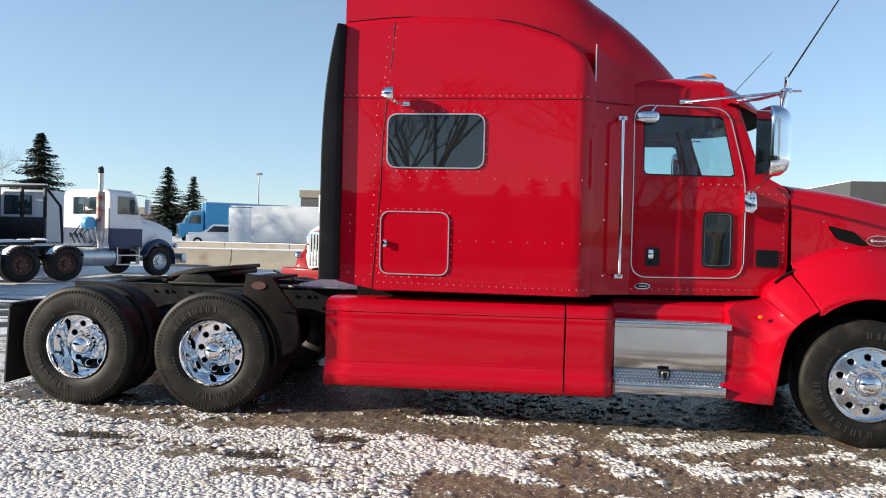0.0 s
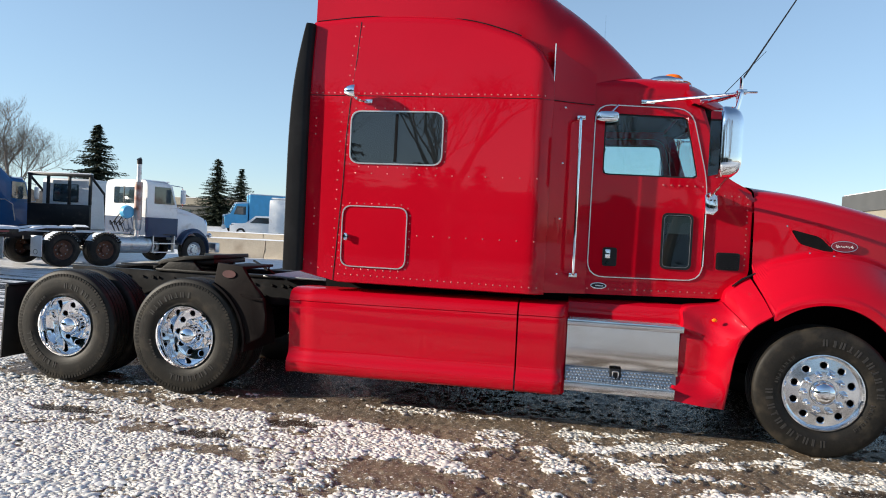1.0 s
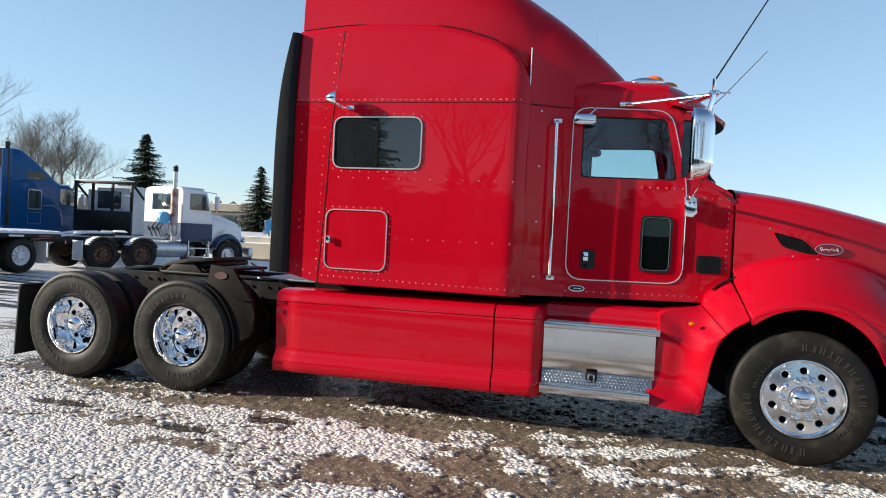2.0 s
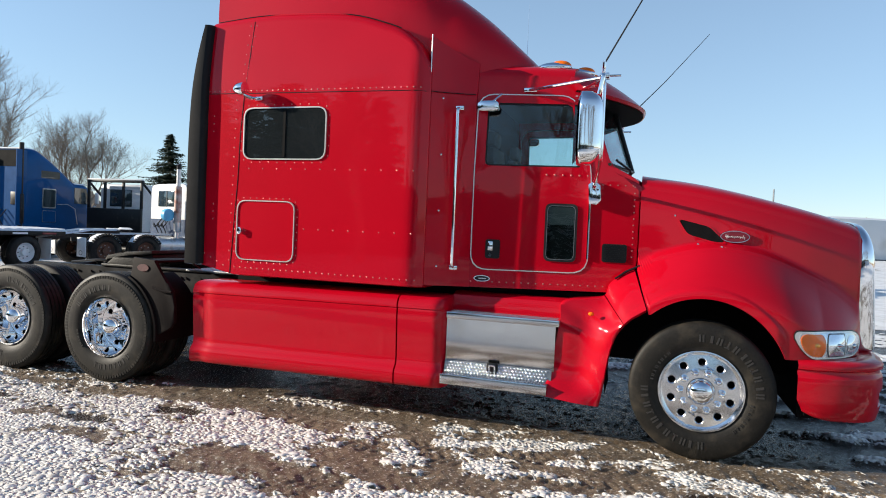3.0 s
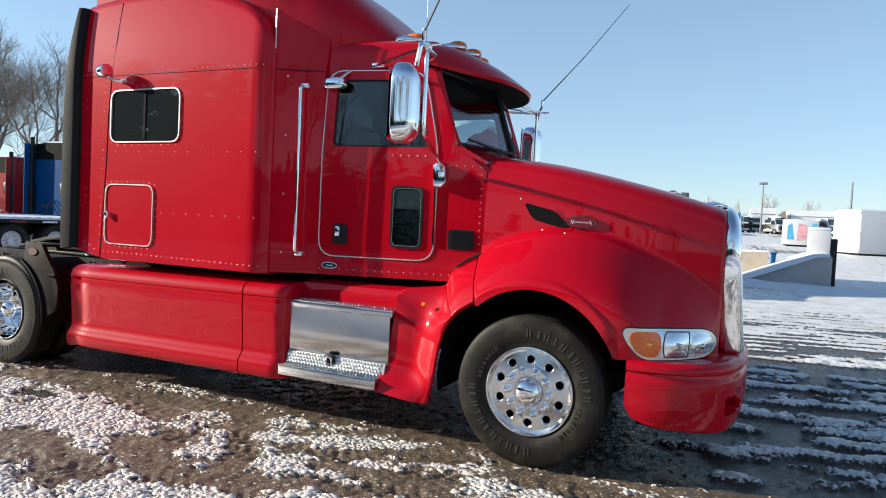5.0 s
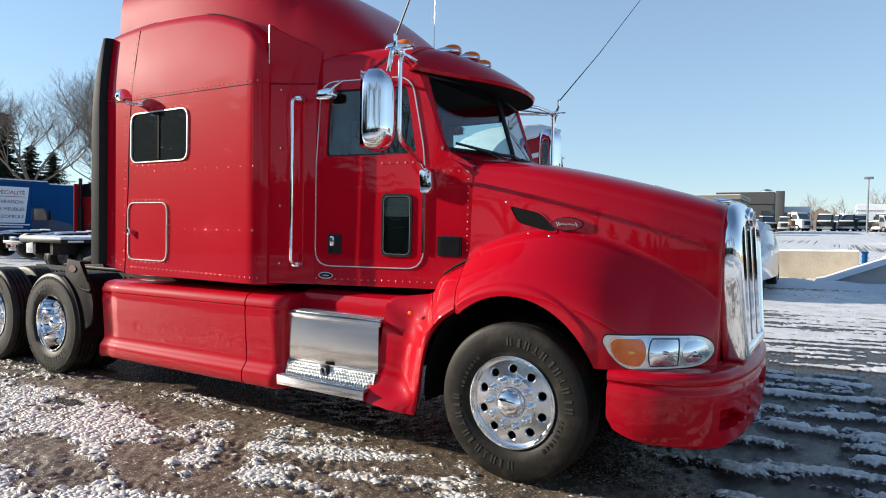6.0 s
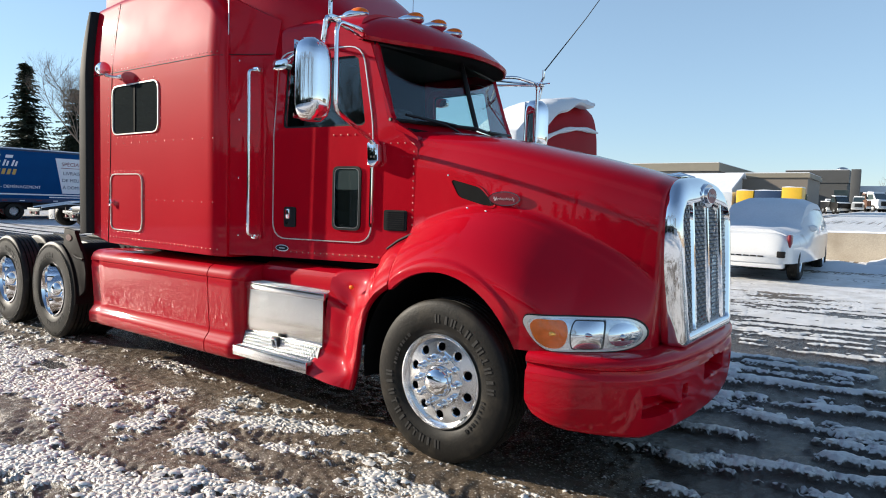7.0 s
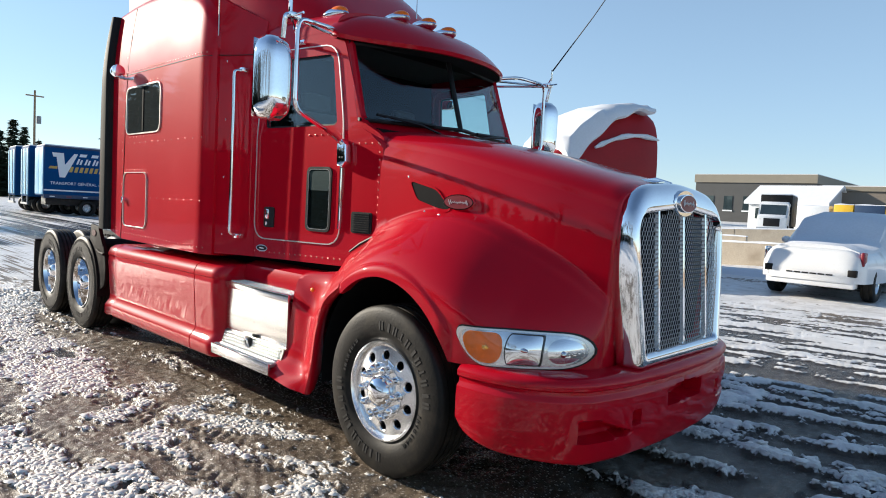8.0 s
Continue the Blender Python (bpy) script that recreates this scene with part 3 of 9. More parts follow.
rows = []
for j in range(41):
    y = -0.915 + 1.83 * j / 40
    q = 1 - abs(y / 0.93) ** 5
    xe = visor_edge(y)
    row = []
    ztop = 2.86 + 0.21 * (1 - abs(y / 0.93) ** 4.2)
    ze = 2.810 - 0.050 * q
    for k in range(9):
        u = k / 8
        x = -1.1 + (xe + 1.1) * u
        row.append((x, y, ztop + (ze + 0.012 - ztop) * u ** 1.7))
    for k in range(7):
        u = 1 - k / 6
        x = -1.04 + (xe - 0.012 + 1.04) * u
        row.append((x, y, 2.80 + (ze - 0.015 - 2.80) * u))
    rows.append(row)
visor = part("sun_visor", loft(rows, close_v=True, cap=True), RED, truck, "red exterior sun visor over the windscreen", angle=45)
part("underside", loft([[(p[0] - 0.012, p[1] * 0.985, p[2] - 0.004) for p in r[9:]] for r in rows]), DARK, visor, "black underside")

# windscreen: two panes in a vee, with posts and sills
WS = {"b": (-0.76, 0.865, 2.19), "t": (-0.965, 0.83, 2.80), "cb": (-0.60, 0.02, 2.215), "ct": (-0.80, 0.02, 2.83)}
screen = thing("windscreen_frame", "", "")
screen.parent = truck
for s in (-1, 1):
    q = [Vector((WS[k][0], WS[k][1] if k[0] == "c" else s * WS[k][1], WS[k][2])) for k in ("b", "t", "ct", "cb")]
    nrm = Vector((0.95, s * 0.2, 0.3)).normalized() * 0.006
    bm = bmesh.new()
    f = [bm.verts.new(p) for p in q]
    g = [bm.verts.new(p - nrm) for p in q]
    bm.faces.new(f)
    bm.faces.new(g[::-1])
    for i in range(4):
        bm.faces.new((f[i], g[i], g[(i + 1) % 4], f[(i + 1) % 4]))
    part("windscreen", bm, GLASS, screen, "windscreen pane")
    b, t = q[0], q[1]
    rows = []
    for k in range(9):
        p = b.lerp(t, k / 8)
        x = p.x
        w = cab_y(x, p.z)
        rows.append([(x - 0.06, s * w, p.z), (x - 0.005, s * (w - 0.006), p.z), (x + 0.022, s * (w - 0.028), p.z), (x + 0.012, s * (w - 0.062), p.z), (x - 0.06, s * (w - 0.06), p.z)])
    part("windscreen_post", loft(rows, close_v=True, cap=True), RED, screen)
    bm = tube([q[0] + Vector((0.008, 0, 0.01)), q[3] + Vector((0.008, 0, 0.01))], 0.014, 8)
    part("windscreen_rubber", bm, BLACK, screen)
    part("windscreen_rubber", tube([q[1] + Vector((0.006, 0, -0.03)), q[2] + Vector((0.006, 0, -0.03))], 0.016, 8), BLACK, screen)
    # wiper
    a0 = Vector((-0.60, s * 0.18, 2.165))
    a1 = Vector((-0.675, s * 0.60, 2.235))
    wiper = part("wiper", tube([a0, a0.lerp(a1, 0.5) + Vector((0.03, 0, 0.01)), a1], 0.009, 6), BLACK, truck, "black wiper arm")
    part("blade", tube([a1 + Vector((-0.03, s * 0.14, 0.012)), a1 + Vector((0.06, -s * 0.36, -0.012))], 0.011, 6), BLACK, wiper)
bm = tube([Vector(WS["cb"]) + Vector((0.008, 0, 0)), Vector(WS["ct"]) + Vector((0.008, 0, 0))], 0.02, 8)
part("centre_post", bm, BLACK, screen)
# cowl between the windscreen and the hood
rows = []
for j in range(33):
    y = -0.87 + 1.74 * j / 32
    q = abs(y / 0.87)
    xb = -0.63 - 0.13 * q ** 1.2
    row = [(xb - 0.02, y * (cab_y(-0.74) - 0.012) / 0.87, 2.215 - 0.03 * q ** 2), (xb + 0.05, y * 0.98, 2.17 - 0.035 * q ** 2), (-0.53, y * 0.955, 2.13 - 0.075 * q ** 3), (-0.49, y * 0.95, 2.10 - 0.085 * q ** 3), (-0.49, y * 0.95, 1.9), (-0.62, y * 0.95, 1.9)]
    rows.append(row)
part("cowl", loft(rows, close_v=True, cap=True), RED, truck, "red cowl below the windscreen", angle=85)

# cab inside
inside = thing("cab_interior", "", "")
inside.parent = truck
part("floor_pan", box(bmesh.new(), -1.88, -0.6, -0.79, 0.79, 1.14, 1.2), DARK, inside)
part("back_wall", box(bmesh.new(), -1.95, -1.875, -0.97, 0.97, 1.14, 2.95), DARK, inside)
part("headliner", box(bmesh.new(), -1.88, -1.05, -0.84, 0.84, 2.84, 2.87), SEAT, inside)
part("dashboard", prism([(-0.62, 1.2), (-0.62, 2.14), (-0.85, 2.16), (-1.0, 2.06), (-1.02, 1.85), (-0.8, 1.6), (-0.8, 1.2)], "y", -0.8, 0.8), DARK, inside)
for s in (-1, 1):
    part("seat_base", box(bmesh.new(), -1.75, -1.3, s * 0.5 - 0.25, s * 0.5 + 0.25, 1.2, 1.75, 0.05), SEAT, inside)
    part("seat_back", prism([(-1.86, 1.7), (-1.70, 1.7), (-1.76, 2.36), (-1.85, 2.36)], "y", s * 0.5 - 0.23, s * 0.5 + 0.23, 0.03), SEAT, inside)
    part("headrest", box(bmesh.new(), -1.86, -1.77, s * 0.5 - 0.13, s * 0.5 + 0.13, 2.38, 2.52, 0.03), SEAT, inside)
ringp = [(-1.09 + 0.10 * math.cos(a), 0.5 + 0.21 * math.sin(a), 2.12 + 0.18 * math.cos(a)) for a in np.linspace(0, 2 * math.pi, 25)[:-1]]
bm = tube(ringp, 0.014, 8, closed=True)
tube([(-0.95, 0.5, 2.0), (-1.09, 0.5, 2.12)], 0.025, 8, bm)
tube([(-1.09, 0.31, 2.12), (-1.09, 0.69, 2.12)], 0.014, 6, bm)
part("steering_wheel", bm, DARK, inside)


# hood and front fenders in one shell
HOOD_SIDE = [(-0.5, 0.862), (0.2, 0.81), (0.7, 0.715), (1.0, 0.625), (1.12, 0.585), (1.18, 0.565)]
HOOD_TOP = [(-0.5, 2.155), (0.0, 2.085), (0.6, 1.95), (1.0, 1.84), (1.14, 1.79), (1.18, 1.76)]
FENDER_OUT = [(-0.7, 1.215), (0.42, 1.215), (0.6, 1.185), (0.75, 1.12), (0.9, 1.005), (1.0, 0.9), (1.08, 0.785), (1.14, 0.67), (1.18, 0.56)]


def hood_shoulder(x):
    return smooth_table(HOOD_TOP, x) - 0.14


def arch_z(x):
    u = min(1.0, abs((x + 0.005) / 0.605))
    z = 0.5 + 0.685 * math.sqrt(max(0.0, 1 - u * u))
    if x > 0.3:
        z = max(z, 0.79)
    if x < -0.39:
        z = max(z, 1.03 + (-0.39 - x) * 3.05)
    return z


# fender: a raised lip round the arch, an ogee slope up to a crest, then a rounded ledge into the hood side
FENDER_SLOPE = [(0.0, 1.0), (0.10, 0.99), (0.22, 0.93), (0.45, 0.73), (0.65, 0.48), (0.85, 0.20), (1.0, 0.0)]
CREST_Z = [(-0.52, 1.37), (-0.33, 1.45), (0.03, 1.535), (0.37, 1.51), (0.72, 1.375), (0.96, 1.245), (1.12, 1.12), (1.2, 1.05)]
CREST_STEP = [(-0.52, 0.035), (-0.3, 0.07), (0.0, 0.095), (0.4, 0.09), (0.72, 0.065), (0.96, 0.04), (1.12, 0.02), (1.2, 0.01)]


def hood_y(x, z):
    """Half-width of the shell at length x and height z: hood side above, fender below its crest."""
    body = smooth_table(HOOD_SIDE, x) + 0.05 * (1.75 - z)
    zs = hood_shoulder(x)
    if z > zs - 0.18:
        body -= 0.03 * ((z - zs + 0.18) / 0.18) ** 2
    zc, step = smooth_table(CREST_Z, x), smooth_table(CREST_STEP, x)
    if z >= zc:
        w = min(1.0, (z - zc) / 0.075)
        return body + step * (1 - w * w * (3 - 2 * w))
    out = smooth_table(FENDER_OUT, x)
    xe = x if x < 0.1 else 0.1 + 0.70 * (x - 0.1)
    zb = max(0.86, 0.5 + math.sqrt(max(0.0, 0.685 ** 2 - (xe * 0.98) ** 2)))
    v = max(0.0, min(1.0, (z - zb) / (zc - zb)))
    y = body + step + (out - body - step) * smooth_table(FENDER_SLOPE, v)
    d = math.hypot(x * 1.132, z - 0.5) - 0.685
    if d < 0.10 and x < 0.56:
        w = max(0.0, min(1.0, (d - 0.060) / 0.028))
        y += 0.016 * (1 - w * w * (3 - 2 * w)) * min(1.0, (0.56 - x) / 0.08)
    return y


def hood_rows():
    rows = []
    n = 96
    for i in range(n + 1):
        x = -0.495 + 1.635 * (i / n)
        zl, zs = arch_z(x), hood_shoulder(x)
        half = [(hood_y(x, zl) - 0.07, zl + 0.015), (hood_y(x, zl) - 0.02, zl - 0.004)]
        for k in range(85):
            z = zl + (zs - zl) * (k / 84)
            half.append((hood_y(x, z), z))
        w, zt = hood_y(x, zs), smooth_table(HOOD_TOP, x)
        for k in range(1, 17):
            a = math.pi / 2 * k / 16
            y = w * math.cos(a) ** 0.62 if k < 16 else 0.0
            half.append((y, zs + (zt - zs) * math.sin(a) ** 0.8))
        rows.append([(x, -y, z) for y, z in half] + [(x, y, z) for y, z in reversed(half[:-1])])
    # the front edge turns in behind the grille surround
    rows.append([(x + 0.004, y * 0.97, z) for x, y, z in rows[-1]])
    rows.append([(x - 0.006, y * 0.70, z) for x, y, z in rows[-1]])
    return rows


# stations of the arch behind the seam, from the hood down to the toe: lip and outer edge
BOOT_LIP_X = [(0, -0.402), (1, -0.458), (2, -0.512), (3, -0.558), (4, -0.588), (5, -0.622), (6, -0.654), (7, -0.676), (8, -0.690), (9, -0.702), (10, -0.714), (11, -0.726)]
BOOT_LIP_Z = [(0, 1.058), (1, 1.020), (2, 0.983), (3, 0.938), (4, 0.90), (5, 0.84), (6, 0.74), (7, 0.62), (8, 0.51), (9, 0.43), (10, 0.36), (11, 0.298)]
BOOT_OUT_X = [(0, -0.507), (1, -0.610), (2, -0.695), (3, -0.728), (4, -0.84), (5, -1.045), (6, -1.056), (7, -1.078), (8, -1.102), (9, -1.122), (10, -1.138), (11, -1.150)]
BOOT_OUT_Z = [(0, 1.352), (1, 1.300), (2, 1.225), (3, 1.135), (4, 1.11), (5, 1.075), (6, 0.95), (7, 0.77), (8, 0.60), (9, 0.49), (10, 0.41), (11, 0.345)]
BOOT_OUT_Y = [(0, 0.925), (1, 0.945), (2, 0.965), (3, 1.0), (4, 1.03), (5, 1.08), (6, 1.135), (7, 1.145), (8, 1.15), (9, 1.175), (10, 1.24), (11, 1.27)]

hood = part("hood", loft(hood_rows()), RED, truck, "long sloping red hood with swept front fenders", angle=70)
part("hood_nose", box(bmesh.new(), 1.02, 1.08, -0.5, 0.5, 0.80, 1.68, 0.02), BLACK, hood)
for s in (-1, 1):
    # side air scoop with oval badge
    sc = flat(rounded([(-0.205, 1.775, 0), (0.03, 1.72, 0), (0.155, 1.60, 0), (0.06, 1.605, 0), (-0.13, 1.655, 0)], 0.035, 4, closed=True))
    rim = [(-0.02 + (p[0] + 0.02) * 1.09, 1.675 + (p[1] - 1.675) * 1.22) for p in sc]
    scoop = part("air_scoop", ring_panel(rim, sc, lambda x, z: hood_y(x, z) + 0.008, 0.02, s), RED, truck)
    part("scoop_mesh", sheet(sc, lambda x, z: hood_y(x, z) + 0.0045, 0.004, s), DARK, scoop, "black mesh insert")
    oval = lambda a, b: [(0.216 + a * math.cos(t), 1.650 + b * math.sin(t)) for t in np.linspace(0, 2 * math.pi, 29)[:-1]]
    hb = part("hood_badge", sheet(oval(0.108, 0.047), lambda x, z: hood_y(0.2, 1.63) + 0.022 - 0.16 * (x - 0.2), 0.02, s), CHROME, truck, "chrome-rimmed red oval badge")
    part("field", sheet(oval(0.101, 0.041), lambda x, z: hood_y(0.2, 1.63) + 0.024 - 0.16 * (x - 0.2), 0.004, s), BADGE_RED, hb)
    wave = [(0.146 + 0.14 * k / 48, s * (hood_y(0.2, 1.63) + 0.0262 - 0.16 * (-0.054 + 0.14 * k / 48)), 1.648 + 0.011 * math.sin(k * 1.31) * (1.5 if k < 7 or k > 42 else 0.55 + 0.4 * math.sin(k * 0.9))) for k in range(49)]
    part("mark", tube(wave, 0.0012, 5), LETTER, hb, "thin raised line")
    rivets([(-0.23, 1.80), (-0.05, 1.58), (0.12, 1.565)], s, hood_y, hood, size=0.009, mat=ALU)
    # rubber hood latch
    bm = tube([(-0.66, s * 0.965, 1.275), (-0.58, s * 0.94, 1.335), (-0.48, s * 0.92, 1.385), (-0.40, s * 0.915, 1.405)], [0.007, 0.010, 0.010, 0.006], 8)
    part("hood_latch", bm, BLACK, hood, "black rubber hood latch")

    # headlight: a lens with rounded ends set into the fender's front
    def lamp_patch(u0, u1, off, shrink, mat, name, parent, label="", ends=(0.05, 0.05), bowl=0.0):
        rows = []
        n = 28
        for i in range(n + 1):
            f = 0.5 - 0.5 * math.cos(math.pi * i / n)
            u = u0 + (u1 - u0) * f
            x = 0.605 + 0.525 * u
            hi = 1.000 - 0.014 * max(0.0, u) ** 3
            lo = 0.797 + 0.125 * (1 - max(0.0, min(1, u / 0.28))) ** 1.9 + 0.012 * u ** 4
            mid, hh = (hi + lo) / 2, max(0.004, (hi - lo) / 2 - shrink)
            d0, d1 = (u - u0) / ends[0], (u1 - u) / ends[1]
            for d in (d0, d1):
                if d < 1:
                    hh *= max(0.03, 1 - min(1.0, 1 - d) ** 2.6) ** 0.5
            rows.append([(x, s * (hood_y(x, mid + hh * v) + off - bowl * (1 - v * v) * math.sin(math.pi * f)), mid + hh * v) for v in np.linspace(-1, 1, 11)])
        rows2 = [[(p[0], p[1] - s * 0.03, p[2]) for p in r] for r in rows]
        bm = loft(rows)
        loft(rows2, bm=bm)
        edge = [r[0] for r in rows] + rows[-1][1:-1] + [r[-1] for r in reversed(rows)] + rows[0][-2:0:-1]
        edge2 = [r[0] for r in rows2] + rows2[-1][1:-1] + [r[-1] for r in reversed(rows2)] + rows2[0][-2:0:-1]
        loft([edge, edge2], close_v=True, bm=bm)
        return part(name, bm, mat, parent, label)

    head = lamp_patch(-0.032, 1.010, 0.007, -0.003, BLACK, "headlight", truck, "swept headlight with an amber signal", (0.06, 0.23))
    lamp_patch(-0.020, 1.000, 0.014, 0.004, TRIM, "bezel", head, "pale moulded bezel", (0.06, 0.22))
    lamp_patch(0.040, 0.975, 0.017, 0.013, LAMP, "reflector", head, "bright reflector bowl", (0.07, 0.21))
    lamp_patch(0.060, 0.405, 0.022, 0.021, AMBER, "turn_signal", head, "amber turn signal lens", (0.09, 0.10))
    part("signal_bulb", ball(bmesh.new(), (0.745, s * (hood_y(0.745, 0.90) + 0.021), 0.90), 0.022, (1.3, 0.4, 0.6)), AMBER_BRIGHT, head)
    lamp_patch(0.425, 0.708, 0.0195, 0.017, BLACK, "low_beam_surround", head, "black edging round the low beam", (0.04, 0.02))
    lamp_patch(0.437, 0.696, 0.0225, 0.024, CHROME, "low_beam", head, "", (0.03, 0.02), -0.016)
    part("low_beam_bulb", ball(bmesh.new(), (0.905, s * (hood_y(0.905, 0.90) + 0.030), 0.90), 0.022, (1.6, 0.6, 0.55)), ALU, head)
    lamp_patch(0.735, 0.955, 0.0195, 0.030, CHROME, "high_beam", head, "", (0.10, 0.16), -0.018)
    part("high_beam_bulb", ball(bmesh.new(), (1.045, s * (hood_y(1.045, 0.885) + 0.028), 0.885), 0.024, (0.9, 0.6, 0.8)), ALU, head)
    lamp_patch(0.042, 0.978, 0.040, 0.013, LENS, "lens", head, "clear cover lens", (0.07, 0.21))

    # arch behind the hood seam: a short segment, then the boot beside the step
    def arch_row(q):
        lz = smooth_table(BOOT_LIP_Z, q)
        lx = smooth_table(BOOT_LIP_X, q)
        ox, oz, yo = smooth_table(BOOT_OUT_X, q), smooth_table(BOOT_OUT_Z, q), smooth_table(BOOT_OUT_Y, q)
        low = max(0.0, min(1.0, (q - 3.0) / 2.5))
        toe = max(0.0, (q - 8.2) / 2.8) ** 1.5
        yl = 1.215 + 0.012 * toe
        row = [(lx - 0.045, s * (yl - 0.10), lz + 0.02), (lx - 0.004, s * (yl - 0.035), lz), (lx, s * (yl - 0.010), lz), (lx - 0.008, s * yl, lz + 0.002)]
        for k in range(1, 19):
            t = k / 18
            seam = hood_y(-0.402 - 0.105 * t, 1.058 + 0.294 * t) - 0.003
            ring = seam + (yo - hood_y(-0.507, 1.352)) * t * t
            flare = yo + (yl - yo) * math.exp(-(t / 0.30) ** 2) - 0.018 * math.exp(-((t - 0.5) / 0.22) ** 2) * (1 - toe)
            bump = 0.006 * toe * math.exp(-((t - 0.35) / 0.3) ** 2)
            row.append((lx + (ox - lx) * t, s * (ring + (flare - ring) * low + bump), lz + (oz - lz) * t))
        row += [(ox - 0.006, s * (yo - 0.02), oz + 0.006), (ox - 0.006, s * (yo - 0.06), oz + 0.004), (ox, s * 0.80, oz)]
        return row

    part("arch_segment", loft([arch_row(q) for q in np.linspace(0.06, 2.96, 24)], close_v=True, cap=True), RED, truck, "red arch segment between hood and step", angle=60)
    part("rear_fender", loft([arch_row(q) for q in np.linspace(3.04, 11, 50)], close_v=True, cap=True), RED, truck, "red boot-shaped fender piece beside the step", angle=60)
    part("marker_lamp", ball(bmesh.new(), (-0.82, s * 1.145, 1.00), 0.022, (1, 0.5, 0.7)), AMBER, truck, "small amber side marker")
    # inner wheel arch
    rows = []
    for k in range(25):
        a = math.pi * (k / 24) * 1.1 - 0.15
        rows.append([(0.0 + 0.70 * math.cos(a), s * y, 0.5 + 0.72 * math.sin(a)) for y in (1.13, 0.6)])
    part("wheel_arch_liner", loft(rows), DARK, truck)

# grille
def grille_x(z):
    return 1.305 - 0.075 * (z - 0.8) / 0.95


def corner_path(pts, seg=8):
    """A closed outline whose corners have radii of their own: (y, z, radius)."""
    out = []
    n = len(pts)
    for i, (y, z, r) in enumerate(pts):
        p = Vector((y, z, 0))
        a = Vector((*pts[i - 1][:2], 0)) - p
        b = Vector((*pts[(i + 1) % n][:2], 0)) - p
        s0, e0 = p + a.normalized() * r, p + b.normalized() * r
        for j in range(seg + 1):
            t = j / seg
            out.append((1 - t) ** 2 * s0 + 2 * t * (1 - t) * p + t ** 2 * e0)
    return out


def grille_ring(dw, dt, db, rt, rb):
    """The surround's outline, drawn in by dw at the sides, dt at the top and db at the bottom."""
    return corner_path([(-0.505 + dw, 0.795 + db, rb), (0.505 - dw, 0.795 + db, rb), (0.556 - dw, 1.35, 0.08), (0.572 - dw, 1.755 - dt, rt), (0.0, 1.808 - dt, 0.12), (-0.572 + dw, 1.755 - dt, rt), (-0.556 + dw, 1.35, 0.08)])


gi = [(p.x, p.y) for p in grille_ring(0.062, 0.130, 0.085, 0.06, 0.03)]
rows = []
for dx, dw, dt, db, rt, rb in ((-0.150, -0.006, -0.020, 0.0, 0.30, 0.03), (-0.145, -0.012, -0.026, 0.0, 0.30, 0.03), (-0.10, -0.014, -0.024, 0.0, 0.29, 0.03), (-0.065, -0.010, -0.012, 0.0, 0.275, 0.035), (-0.028, -0.002, 0.016, 0.003, 0.255, 0.035), (-0.010, 0.012, 0.048, 0.016, 0.22, 0.035), (0.0, 0.028, 0.085, 0.033, 0.17, 0.035), (0.0, 0.042, 0.110, 0.060, 0.13, 0.03), (-0.012, 0.054, 0.122, 0.077, 0.08, 0.03), (-0.08, 0.062, 0.130, 0.085, 0.06, 0.03)):
    rows.append([(grille_x(p.y) + dx * (1 - 0.42 * min(1.0, max(0.0, (p.y - 1.25) / 0.45))), p.x, p.y) for p in grille_ring(dw, dt, db, rt, rb)])
grille = part("grille", loft(rows, close_v=True), CHROME, truck, "tall chrome grille surround with mesh insert", angle=60)
part("grille_backing", prism([(y * 0.98, z) for y, z in gi], "x", 1.13, 1.15), DARK, grille)
bm = bmesh.new()
cell = 0.0165
ny = int(0.94 / (cell * math.sqrt(3))) + 1
nz = int(0.86 / (cell * 1.5)) + 1
for j in range(nz):
    z = 0.885 + j * cell * 1.5
    for i in range(ny):
        y = -0.465 + (i + (0.5 if j % 2 else 0.0)) * cell * math.sqrt(3)
        half = 0.445 + 0.06 * min(1.0, (z - 0.89) / 0.45)
        if abs(y) > half or z > 1.672 - 0.05 * abs(y / 0.45) - 0.03 * max(0.0, (abs(y) - 0.40) / 0.09):
            continue
        gx = grille_x(z) - 0.026
        o = [bm.verts.new((gx, y + cell * 1.0 * math.sin(a), z + cell * 1.0 * math.cos(a))) for a in [math.pi / 3 * k for k in range(6)]]
        n_ = [bm.verts.new((gx - 0.003, y + cell * 0.80 * math.sin(a), z + cell * 0.80 * math.cos(a))) for a in [math.pi / 3 * k for k in range(6)]]
        for k in range(6):
            bm.faces.new((o[k], o[(k + 1) % 6], n_[(k + 1) % 6], n_[k]))
part("grille_mesh", bm, MESHMAT, grille, "fine hexagonal steel mesh", smooth=False)["kind"] = "stuff"
for y in (-0.30, 0.0, 0.30):
    bm = loft([[(grille_x(z) - 0.03, y - 0.013, z), (grille_x(z) - 0.008, y - 0.010, z), (grille_x(z) - 0.004, y, z), (grille_x(z) - 0.008, y + 0.010, z), (grille_x(z) - 0.03, y + 0.013, z)] for z in np.linspace(0.885, 1.66, 6)], close_v=True, cap=True)
    part("grille_bar", bm, CHROME, grille)
def oval_plate(steps, wide, tall, x, z):
    """A stepped oval plate facing forward: steps of (scale, offset)."""
    return loft([[(x + dx, wide * k * math.cos(a), z + tall * k * math.sin(a)) for a in np.linspace(0, 2 * math.pi, 37)[:-1]] for k, dx in steps], close_v=True, cap=True)


